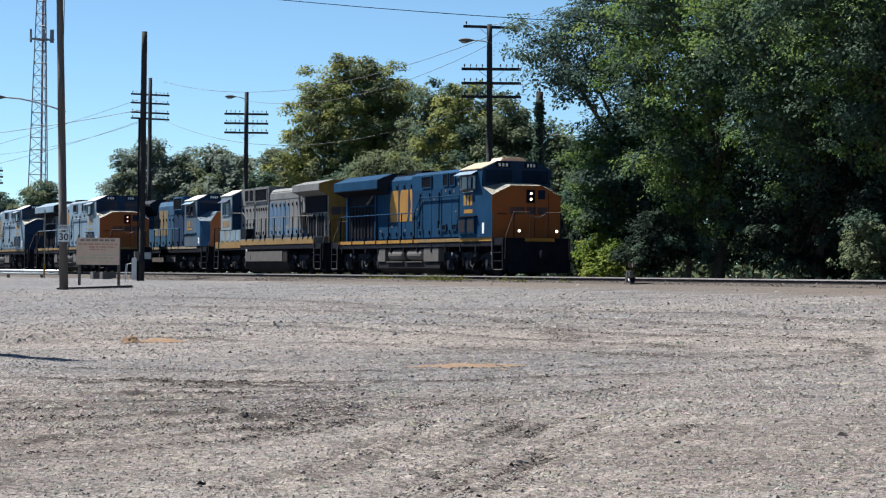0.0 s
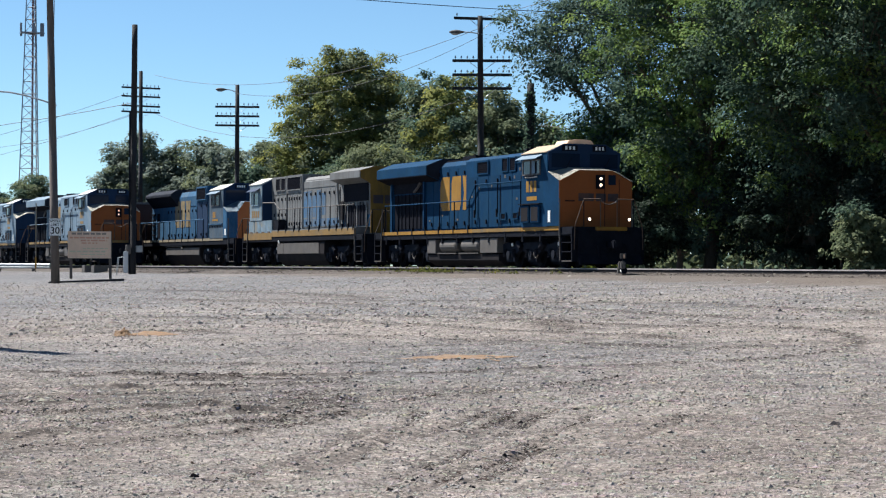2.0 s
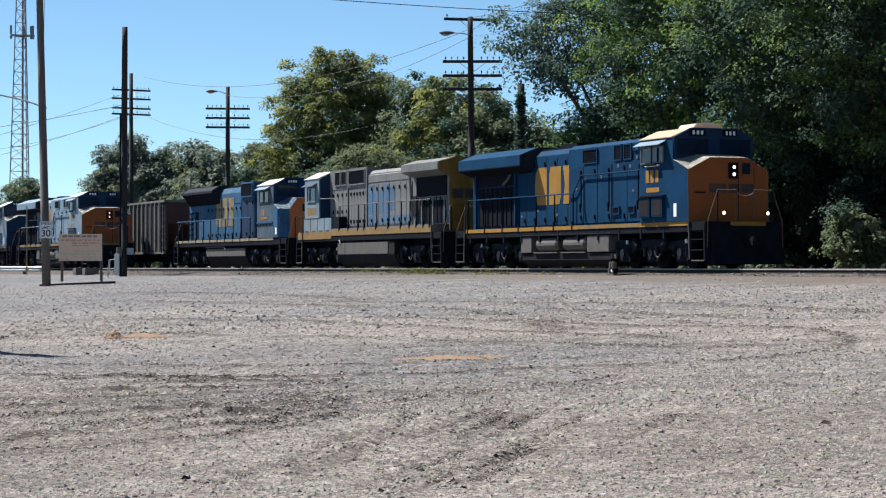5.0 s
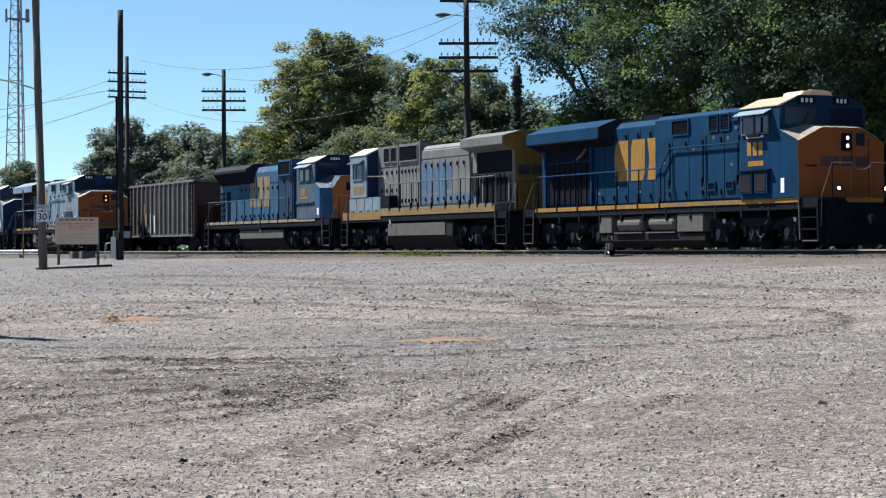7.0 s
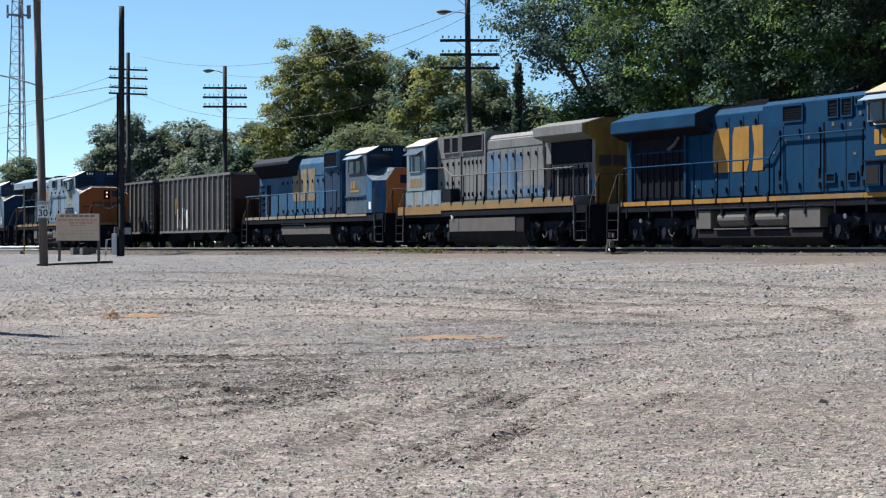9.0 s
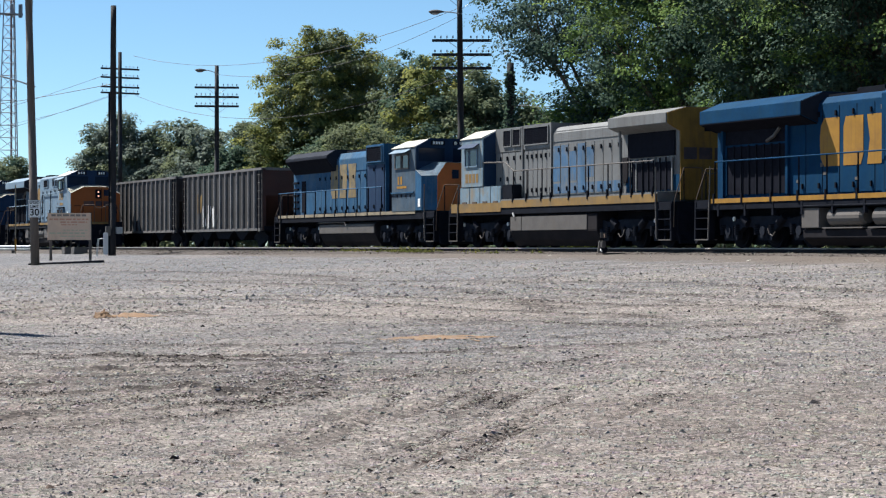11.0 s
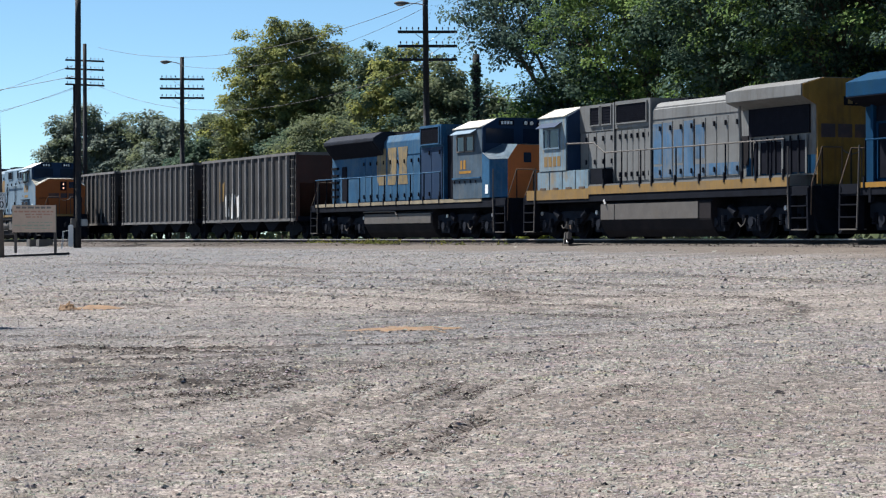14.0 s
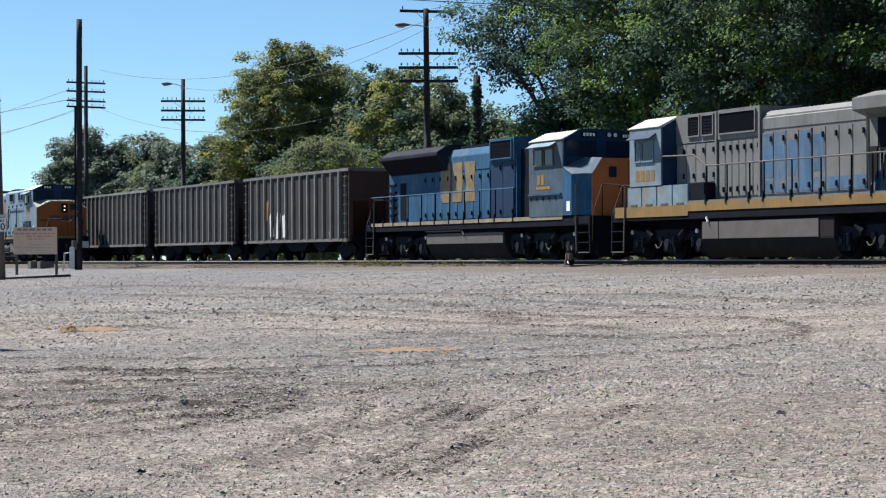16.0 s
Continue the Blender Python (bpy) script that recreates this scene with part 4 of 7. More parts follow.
def crown_points(lobes, count, rng, clump=0.45, inner=0.55, sprays=5, each=20, loose=0.0):
    """Leaf places and facings: boughs spread over a set of lobes (x, y, z, rx, ry, rz), each of drooping leafy sprays, with dark gaps between."""
    vol = np.array([(l[3] * l[4] * l[5]) ** 0.72 for l in lobes])
    pick = rng.choice(len(lobes), size=max(6, count // (sprays * each)), p=vol / vol.sum())
    lob = np.array(lobes)[pick]
    d = rng.normal(size=(len(pick), 3))
    d[:, 2] += 0.15
    d /= np.linalg.norm(d, axis=1)[:, None]
    rad = inner + (1.05 - inner) * rng.uniform(0, 1, len(pick)) ** 0.45
    c = lob[:, :3] + d * lob[:, 3:] * rad[:, None]
    bough = np.repeat(clump * 1.35 * rng.uniform(0.5, 1.35, (len(c), 1)), sprays, axis=0)
    out = np.repeat(d, sprays, axis=0)
    e = rng.normal(size=(len(out), 3))
    e[:, 2] = np.abs(e[:, 2]) * 0.8 - 0.2
    e = e / np.linalg.norm(e, axis=1)[:, None] + 0.5 * out
    tip = np.repeat(c, sprays, axis=0) + bough * e * np.array([1, 1, 0.85]) * rng.uniform(0.5, 1.1, (len(out), 1))
    size = np.repeat(bough * rng.uniform(0.24, 0.46, (len(out), 1)) + loose, each, axis=0)
    face = np.repeat(e + np.array([0, 0, 0.35]), each, axis=0)
    off = np.clip(rng.normal(size=(len(tip) * each, 3)), -1.5, 1.5)
    reach = (off * face).sum(1)
    pts = np.repeat(tip, each, axis=0) + size * (off * np.array([1, 1, 0.7]))
    pts[:, 2] -= 0.25 * size[:, 0] * np.maximum(reach, 0)
    face = face + 0.45 * off
    # a thinner filling of leaves inside the crown
    n = len(pts) // 5
    lob = np.array(lobes)[rng.choice(len(lobes), size=n, p=vol / vol.sum())]
    d = rng.normal(size=(n, 3))
    d /= np.linalg.norm(d, axis=1)[:, None]
    pts = np.concatenate([lob[:, :3] + d * lob[:, 3:] * rng.uniform(0.2, 0.88, (n, 1)), pts])
    face = np.concatenate([d, face])
    face /= np.linalg.norm(face, axis=1)[:, None] + 1e-6
    return pts, face


def make_tree(name, x, y, lobes, count, leaf, seed, mats, label, trunk_r=0.28, group="", clump=0.45, inner=0.55, second=0.0, limbs=True, category="tree", base=None):
    """A tapered trunk with limbs into each lobe, and a crown of many leaf clumps."""
    z0 = lot_height(y) - 0.1 if base is None else base
    ob = thing(name, pose(x, y, z0), label, category, group)
    rng = np.random.default_rng(seed)
    top = max(l[2] for l in lobes)
    fork = min(l[2] for l in lobes) * 0.55
    if limbs:
        bm = bmesh.new()
        p, steps = Vector((0, 0, -0.1)), 6
        for i in range(steps):
            q = Vector((rng.normal() * 0.10, rng.normal() * 0.10, top * 0.85 * (i + 1) / steps))
            rod(bm, p, q, trunk_r * (1 - 0.8 * i / steps), 9, trunk_r * (1 - 0.8 * (i + 1) / steps))
            p = q
        bmesh.ops.remove_doubles(bm, verts=bm.verts, dist=0.002)
        part("trunk", bm, BARK, ob, smooth=True)
        for l in lobes:
            bm = bmesh.new()
            start, end = Vector((0, 0, min(fork + 0.3 * l[2], l[2] * 0.8))), Vector(l[:3])
            mid = start.lerp(end, 0.5) + Vector((0, 0, -0.25))
            rod(bm, start, mid, trunk_r * 0.45, 6, trunk_r * 0.3)
            rod(bm, mid, end, trunk_r * 0.3, 6, trunk_r * 0.12)
            for _ in range(4):
                d = Vector(rng.normal(size=3)).normalized()
                rod(bm, mid.lerp(end, rng.uniform(0.3, 1)), end + Vector((d.x * l[3], d.y * l[4], d.z * l[5])) * 0.8, trunk_r * 0.12, 4, trunk_r * 0.04)
            part("limb", bm, BARK, ob)
    pts, facing = crown_points(lobes, count, rng, clump, inner, loose=(1.7 if leaf > 0.09 else 0.7) * leaf)
    cut = int(len(pts) * (1 - second))
    crown = new("crown", leaf_mesh("crown", pts[:cut], leaf, rng, mats[0], 0.35, facing[:cut]))
    crown.parent = ob
    if second:
        c2 = new("crown", leaf_mesh("crown", pts[cut:], leaf, rng, mats[1], 0.35, facing[cut:]))
        c2.parent = ob
    return ob


def lobes_for(h, w, seed, n=9, low=0.25):
    """Random lobes that fill a crown of height h and width w down to the share low of its height."""
    r = random.Random(seed)
    out = []
    for i in range(n):
        u = (i + 0.5) / n
        z = h * (low + (0.9 - low) * u)
        spread = w / 2 * (0.75 if u < 0.75 else 0.45) * (0.8 + 0.2 * math.sin(u * math.pi))
        a = i * 2.4 + r.uniform(-0.5, 0.5)
        s = w * r.uniform(0.17, 0.26)
        out.append((spread * math.cos(a) * r.uniform(0.5, 1), spread * math.sin(a) * r.uniform(0.5, 1), z, s, s, s * r.uniform(0.65, 0.9)))
    out.append((0, 0, h * 0.88, w * 0.2, w * 0.2, h * 0.11))
    out.append((0, 0, h * (low + 0.36), w * 0.41, w * 0.41, h * 0.32))
    return out


def make_woods():
    deep = "tall dense dark green tree at the wood's edge"
    wood = "trees of the roadside wood"
    # edge of the wood, behind the tracks
    edge = [(-84.0, 45.2, 15.5, 8.0, 1), (-78.6, 45.6, 17.5, 8.5, 2), (-72.0, 46.4, 18.5, 9.0, 3), (-65.5, 46.0, 18.0, 9.0, 4), (-58.5, 46.6, 18.5, 9.0, 5), (-51.5, 46.8, 18.0, 9.0, 6), (-44.0, 47.5, 18.0, 9.0, 7)]
    for x, y, h, w, s in edge:
        lob = lobes_for(h, w, s, 13, 0.16 if s == 2 else 0.24) if s > 1 else None
        if lob:
            # the crowns lean out over the track bed
            lob = [(a, b - 0.9 * min(1.6, rest[0] / 9), *rest) for a, b, *rest in lob]
        else:
            lob = [(-1.6, -2.6, 10.8, 2.3, 2.2, 1.7), (-2.2, -3.9, 11.2, 1.4, 1.5, 1.1), (-0.6, -0.6, 12.6, 2.6, 2.6, 2.0), (-0.8, -3.0, 9.1, 1.7, 1.8, 0.9), (-0.2, -1.6, 14.2, 2.0, 2.0, 1.6),
                   (0.8, 0.2, 9.5, 2.6, 2.4, 2.2), (0.6, -1.2, 6.6, 2.0, 2.2, 1.5), (0.5, -1.7, 4.6, 1.9, 2.0, 1.6), (0.8, -1.0, 2.4, 2.0, 2.1, 1.7), (1.6, 1.0, 5.5, 2.5, 2.5, 2.5)]
        count = {1: 44000, 2: 68000, 3: 66000, 4: 60000, 5: 26000}.get(s, 14000)
        # leaf colours carry light: first tree backlit, second sunlit, bright shares as lit clumps
        mats = (LEAF_BLUISH, LEAF_DEEP) if s == 1 else (LEAF_BRIGHT, LEAF_DEEP) if s == 2 else (LEAF_DEEP, LEAF_BRIGHT)
        make_tree("tree", x, y, lob, count, 0.078 if s < 6 else 0.2, 100 + s, mats, deep, 0.30, wood, 0.46, 0.55, {1: 0.25, 2: 0.45}.get(s, 0.30))
    # first tree's sunlit low bough, built separately; sun put into its leaf colour
    make_tree("tree", -85.2, 43.9, [(0, 0, 6.6, 1.5, 1.6, 1.0), (0.6, -0.9, 5.6, 1.5, 1.4, 1.0), (0.2, 0.6, 5.0, 1.7, 1.7, 1.3), (0.4, -0.4, 3.4, 1.7, 1.8, 1.4), (1.8, 0.2, 6.9, 1.4, 1.4, 0.8)],
              20000, 0.075, 131, (LEAF_BRIGHT, LEAF_DEEP), "low light green bough of the first tree, built separately", 0.12, wood, 0.42, 0.5, 0.3)
    for x, y, h, w, s in ((-80, 53, 18, 9, 21), (-70, 54, 20, 10, 22), (-60, 54, 20, 10, 23), (-50, 54, 20, 10, 24), (-40, 54, 20, 10, 25)):
        make_tree("tree", x, y, lobes_for(h, w, s, 12, 0.04), 20000 if s < 24 else 6000, 0.26, 100 + s, (LEAF_DEEP, LEAF_BRIGHT), "tall dark green tree deep in the wood", 0.3, wood, 0.55, 0.3, 0.0)
    # undergrowth along the wood's foot; canopy shade is put into its dark leaf colour
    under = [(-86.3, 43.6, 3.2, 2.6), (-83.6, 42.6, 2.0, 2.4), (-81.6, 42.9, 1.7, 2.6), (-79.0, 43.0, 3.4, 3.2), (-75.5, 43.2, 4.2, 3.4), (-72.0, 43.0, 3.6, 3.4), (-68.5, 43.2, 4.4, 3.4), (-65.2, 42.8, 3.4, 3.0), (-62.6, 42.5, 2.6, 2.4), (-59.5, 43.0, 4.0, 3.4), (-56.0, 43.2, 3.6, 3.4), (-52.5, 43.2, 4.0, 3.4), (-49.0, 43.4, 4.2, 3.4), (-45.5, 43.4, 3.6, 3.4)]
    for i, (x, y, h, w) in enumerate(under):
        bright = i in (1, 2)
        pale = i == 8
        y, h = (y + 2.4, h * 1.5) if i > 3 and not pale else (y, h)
        make_tree("bush", x, y, lobes_for(h, w, 40 + i, 6, 0.15), 5500 if i < 10 else 2000, 0.08, 140 + i, (LEAF_LIME if bright else LEAF_OLIVE if pale else LEAF_SHADE, LEAF_LIME if bright else LEAF_DEEP),
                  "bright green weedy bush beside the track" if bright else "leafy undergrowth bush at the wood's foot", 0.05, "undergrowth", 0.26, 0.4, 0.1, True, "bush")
    # the old vine-covered pole
    p, z0 = pole_thing("broken_pole", -93.1, 44.1, 8.95, 0.2, 0.17, "broken telegraph pole overgrown with vines", WOOD_DARK)
    rng = np.random.default_rng(77)
    c = np.stack([rng.normal(size=2600) * 0.20, rng.normal(size=2600) * 0.22, 9.3 * rng.uniform(0.05, 1, 2600) ** 1.2], axis=1)
    c[:, :2] *= (1.5 - c[:, 2:3] / 9.3)
    v = new("vine", leaf_mesh("vine", c, 0.11, rng, LEAF_DEEP))
    v.parent = p
    tagged(v, "dark climbing vine")
    # the big yellowing tree and its neighbours
    make_tree("tree", -157.0, 57.8, [(0, -1.0, 15.3, 3.0, 3.0, 2.3), (0.5, 1.9, 15.0, 3.0, 3.0, 2.4), (0.3, 4.2, 13.8, 2.4, 2.5, 2.0), (0, -3.2, 12.6, 2.6, 2.4, 2.0), (0, -4.4, 9.2, 2.2, 2.0, 2.0), (0, 3.6, 9.5, 3.0, 3.2, 2.6),
              (1.5, 0.5, 11.0, 3.6, 3.6, 3.0), (1, -2.5, 7.5, 3.2, 3.0, 2.6), (1, 2, 6.5, 3.6, 3.8, 3.0), (0, -4.5, 6.2, 2.0, 2.0, 2.2), (0.5, 5.2, 6, 2.5, 2.5, 2.8), (1, -3.5, 3.5, 3, 3, 2.5), (1, 3, 3.2, 3.5, 3.5, 2.6), (0.6, 0.4, 11.2, 4.6, 4.9, 5.6), (0.8, 0.2, 7.0, 4.8, 5.3, 4.6)],
              110000, 0.12, 201, (LEAF_YELLOW, LEAF_OLIVE), "large tree with yellowing crown behind the tracks", 0.4, "trees behind the tracks", 0.27, 0.66, 0.3)
    back = [(-147.5, 61.0, 15.4, 9.5, LEAF_OLIVE), (-141.0, 60.6, 14.8, 8.5, LEAF_YELLOW), (-137.0, 62.4, 13.4, 8.0, LEAF_OLIVE), (-134.5, 65.2, 11.4, 7.0, LEAF_OLIVE), (-128.0, 66.5, 10.3, 7.0, LEAF_DEEP), (-121, 68, 11, 7.5, LEAF_DEEP),
            (-163.0, 52.6, 8.8, 6.0, LEAF_DEEP), (-174.0, 57.5, 11.6, 6.0, LEAF_GREY), (-178.5, 54.8, 11.0, 6.5, LEAF_GREY), (-184.5, 54.8, 12.0, 6.8, LEAF_GREY), (-188.0, 53.0, 11.9, 6.4, LEAF_GREY), (-190.5, 51.0, 12.9, 6.8, LEAF_GREY), (-193.5, 49.3, 11.9, 6.0, LEAF_GREY),
            (-253.0, 54.0, 11.6, 8.5, LEAF_OLIVE), (-262.0, 50.0, 9.8, 8.0, LEAF_DEEP), (-236, 60, 9, 8, LEAF_DEEP), (-150, 55.5, 8.5, 6.5, LEAF_DEEP)]
    for i, (x, y, h, w, mat) in enumerate(back):
        make_tree("tree", x, y, lobes_for(h, w, 60 + i, 10, 0.15), 17000, 0.155, 160 + i, (mat, LEAF_OLIVE if mat is LEAF_GREY else LEAF_DEEP), "leafy green tree in the row behind the tracks", 0.25, "trees behind the tracks", 0.30, 0.6, 0.25)
    make_tree("tree", -130.6, 50.6, [(0, 0, 6.7, 2.0, 2.0, 1.7), (0, -1.8, 5.6, 1.7, 1.7, 1.5), (0, 2.0, 5.9, 2.0, 2.0, 1.6), (0.4, 0.6, 4.2, 2.6, 2.8, 1.8), (0.3, -2.2, 3.6, 2.0, 2, 1.7), (0.3, 3.2, 4.4, 1.8, 2, 1.8), (0.2, 0.5, 2.2, 2.8, 3.2, 1.8)],
              30000, 0.10, 260, (LEAF_OLIVE, LEAF_YELLOW), "low pale olive tree with drooping leaves", 0.16, "trees behind the tracks", 0.4, 0.6, 0.2)
    # far woods that close the horizon
    rng = np.random.default_rng(31)
    n = 40000
    x = rng.uniform(-620, 120, n)
    base = 120 + 25 * np.sin(x * 0.02)
    c = np.stack([x, base + rng.uniform(-6, 6, n), rng.uniform(-0.5, 1, n) * (8 + 2.2 * np.sin(x * 0.11) + 1.3 * np.sin(x * 0.37 + 1))], axis=1)
    tagged(new("far_wood", leaf_mesh("far_wood", c, 0.9, rng, LEAF_OLIVE)), "distant line of green woods", "woods", kind="stuff")
    c = np.stack([rng.uniform(-700, -560, 12000), rng.uniform(-60, 140, 12000), rng.uniform(-0.5, 9, 12000)], axis=1)
    tagged(new("far_wood", leaf_mesh("far_wood", c, 0.9, rng, LEAF_OLIVE)), "distant line of green woods", "woods", kind="stuff")


make_woods()


# ---- small things on the ground ----
def make_litter():
    rng = np.random.default_rng(8)
    # weeds by the rails
    n = 7000
    x = np.concatenate([rng.uniform(-128, -70, n), rng.normal(-104, 6, 2500), rng.normal(-92, 4, 1500)])
    y = np.concatenate([34.35 + rng.normal(size=n) * 0.28, 34.2 + rng.normal(size=2500) * 0.4, 34.3 + rng.normal(size=1500) * 0.4])
    keep = np.sin(x * 0.9) + np.sin(x * 0.37 + 1) + rng.normal(size=len(x)) * 0.6 > 0.35
    x, y = x[keep], y[keep]
    c = np.stack([x, y, -0.20 + np.abs(rng.normal(size=len(x))) * 0.08], axis=1)
    tagged(new("weeds", leaf_mesh("weeds", c, 0.05, rng, WEED, -0.3)), "sparse dry weeds along the rails", "weeds", kind="stuff")
    # weeds behind the track, leaf colour darkened for the shade under the train
    x = rng.uniform(-130, -46, 2600)
    y = 39.9 + np.abs(rng.normal(size=2600)) * 0.9
    c = np.stack([x, y, -0.3 + np.abs(rng.normal(size=2600)) * 0.16], axis=1)
    tagged(new("weeds", leaf_mesh("weeds", c, 0.10, rng, LEAF_SHADE, -0.3)), "green weeds behind the track", "weeds", kind="stuff")
    # loose stones, spread to fit the camera's view wedge: thickest nearby, larger farther off
    octa = np.array([(1, 0, 0), (0, 1, 0), (-1, 0, 0), (0, -1, 0), (0, 0, 1)], dtype=float)
    tri = np.array([(0, 1, 4), (1, 2, 4), (2, 3, 4), (3, 0, 4)])

    def pile(px, py, pz, lo, hi, mat, label, flat=0.6):
        n = len(px)
        s = rng.uniform(lo, hi, n) * (1 + rng.uniform(0, 1, n) ** 9 * 1.3)
        v = octa[None] + rng.normal(size=(n, 5, 3)) * 0.28
        v[:, :, 2] *= flat
        turn = rng.uniform(0, 2 * np.pi, n)
        c, d = np.cos(turn)[:, None], np.sin(turn)[:, None]
        v = np.stack([v[:, :, 0] * c - v[:, :, 1] * d, v[:, :, 0] * d + v[:, :, 1] * c, v[:, :, 2]], axis=2) * s[:, None, None]
        v = v + np.stack([px, py, pz], axis=1)[:, None]
        f = (tri[None] + (np.arange(n) * 5)[:, None, None]).reshape(-1, 3)
        me = mesh_from("loose_stones", v.reshape(-1, 3).tolist(), f.tolist())
        me.materials.append(mat)
        tagged(new("loose_stones", me), label, "stones", kind="stuff")

    def scatter(n, r0, r1, lo, hi, mat, label):
        r = r0 * (r1 / r0) ** rng.uniform(0, 1, n)
        a = np.radians(rng.uniform(51, 81, n))
        px, py = -np.sin(a) * r, np.cos(a) * r
        keep = py < np.where(rng.uniform(0, 1, n) < 0.15, 33, 29 + rng.normal(size=n) * 0.7)
        px, py = px[keep], py[keep]
        pile(px, py, ground_heights(px, py), lo, hi, mat, label)
    scatter(62000, 9.5, 21, 0.005, 0.0125, PEBBLES, "pale crushed stones lying loose over the lot")
    scatter(48000, 18, 42, 0.008, 0.019, PEBBLES, "pale crushed stones lying loose over the lot")
    scatter(34000, 36, 98, 0.014, 0.034, PEBBLES, "pale crushed stones over the far lot")
    # clods along the wheel tracks; their dark soil colour also stands in for shadows
    clods = []
    for curve, half, depth, soil, packed in TRACKS:
        if soil < 0.7:
            continue
        length = np.linalg.norm(np.diff(curve, axis=0), axis=1).sum()
        at = curve[rng.integers(0, len(curve), int(length * 90))]
        at = at + rng.normal(size=at.shape) * half * 0.45
        lie = grain(at[:, 0], at[:, 1], 0.8, 21) + 0.6 * grain(at[:, 0], at[:, 1], 2.3, 22)
        thin = 22 / np.maximum(np.hypot(at[:, 0], at[:, 1]), 22)
        clods.append(at[(lie > -0.15) & (rng.uniform(0, 1, len(at)) < thin)])
    at = np.concatenate(clods)
    pile(at[:, 0], at[:, 1], ground_heights(at[:, 0], at[:, 1]), 0.006, 0.0155, CLODS, "clods of soil along the wheel tracks, darkened for their shadows", 0.5)
    # black and dark grey stones stand in for the pale stones' shaded sides
    scatter(200, 12, 60, 0.009, 0.017, BLACK, "near-black stones over the lot, as shaded sides of stones")
    scatter(700, 10, 60, 0.008, 0.018, RUST, "brown clods scattered over the lot")
    scatter(260, 10, 40, 0.012, 0.020, TANK_DARK, "dark clods standing in for shaded sides of stones")
    scatter(2600, 30, 85, 0.009, 0.018, TANK_DARK, "dark grey stones among the pale ones, as their shaded sides")
    # stones of the ballast shoulder
    bx, off = rng.uniform(-122, -38, 9000), -0.9 - 2.2 * rng.uniform(0, 1, 9000) ** 1.4
    by = np.array([siding_y(v) for v in bx]) + off
    pile(bx, by, np.interp(off, [-3.3, -2.2, -1.1, -0.83], [-0.40, -0.23, -0.17, -0.16]), 0.015, 0.045, BALLAST_STONES, "brown and grey ballast stones along the rails")
    # patches of orange clay
    for x, y, lx, ly, h, turn in ((-34.3, 9.3, 0.95, 0.5, 0.05, 10), (-34.0, 8.75, 0.25, 0.2, 0.16, 0), (-24.0, 10.35, 1.05, 0.5, 0.035, 10)):
        bm = bmesh.new()
        bmesh.ops.create_grid(bm, x_segments=34, y_segments=34, size=1)
        ca, sa = math.cos(radians(turn)), math.sin(radians(turn))
        drop = []
        bm.verts.ensure_lookup_table()
        level = ground_heights([x + v.co.x * lx * ca - v.co.y * ly * sa for v in bm.verts], [y + v.co.x * lx * sa + v.co.y * ly * ca for v in bm.verts])
        for v in bm.verts:
            u, w = v.co.x, v.co.y
            q = 1 - math.hypot(u, w) * (1.25 + 0.9 * noise.noise(Vector((u * 2.5 + x, w * 2.5 + y, 0))))
            px, py = x + u * lx * ca - w * ly * sa, y + u * lx * sa + w * ly * ca
            v.co = (px, py, float(level[v.index]) + 0.004 + h * max(0.0, q) * (0.8 + 0.6 * noise.noise(Vector((u * 6, w * 6, x)))))
            if q < 0:
                drop.append(v)
        bmesh.ops.delete(bm, geom=drop, context="VERTS")
        ob = part("clay_patch", bm, ORANGE_DIRT, None, smooth=True)
        tagged(ob, "patch of spilled orange clay on the gravel", "clay", "orange clay patches", "stuff")


make_litter()


# ---- rolling stock: shared pieces ----
def travel(t):
    """Way of the lead locomotive's nose along the track at t seconds."""
    return -79.086 + 3.5219 * t - 0.0066 * t * t


TRAIN = []     # (thing, offset behind the lead nose, turn)
WHEELS = []    # (wheelset, x, radius, sense)
MESHES = {}


def shared(key, build, mat, name, parent, m, label="", smooth=False):
    """A part whose mesh is built once and shared by all its repeats."""
    if key not in MESHES:
        bm = build()
        bmesh.ops.recalc_face_normals(bm, faces=bm.faces)
        me = bpy.data.meshes.new(name)
        bm.to_mesh(me)
        bm.free()
        me.materials.append(mat)
        if smooth:
            me.polygons.foreach_set("use_smooth", [True] * len(me.polygons))
        MESHES[key] = me
    ob = new(name, MESHES[key])
    ob.parent = parent
    ob.matrix_basis = m
    if label:
        tagged(ob, label)
    return ob


def wheelset_mesh(r):
    def build():
        bm = bmesh.new()
        for s in (-1, 1):
            rod(bm, (0, s * 0.70, 0), (0, s * 0.83, 0), r, 28)
            rod(bm, (0, s * 0.67, 0), (0, s * 0.70, 0), r + 0.028, 28)
            rod(bm, (0, s * 0.83, 0), (0, s * 0.86, 0), r * 0.86, 28, r * 0.8)
            rod(bm, (0, s * 0.86, 0), (0, s * 0.92, 0), 0.16, 14)
            for k in range(3):
                a = k * 2.094
                rod(bm, (0.3 * r * math.cos(a) * 2, s * 0.862, 0.3 * r * math.sin(a) * 2), (0.3 * r * math.cos(a) * 2, s * 0.868, 0.3 * r * math.sin(a) * 2), 0.07, 8)
        rod(bm, (0, -0.9, 0), (0, 0.9, 0), 0.085, 12)
        return bm
    return build


def add_wheelset(ob, x, r, sense, rolling):
    w = shared(("wheelset", r), wheelset_mesh(r), BLACK, "wheelset", ob, pose(x, 0, r))
    if rolling:
        WHEELS.append((w, x, r, sense))


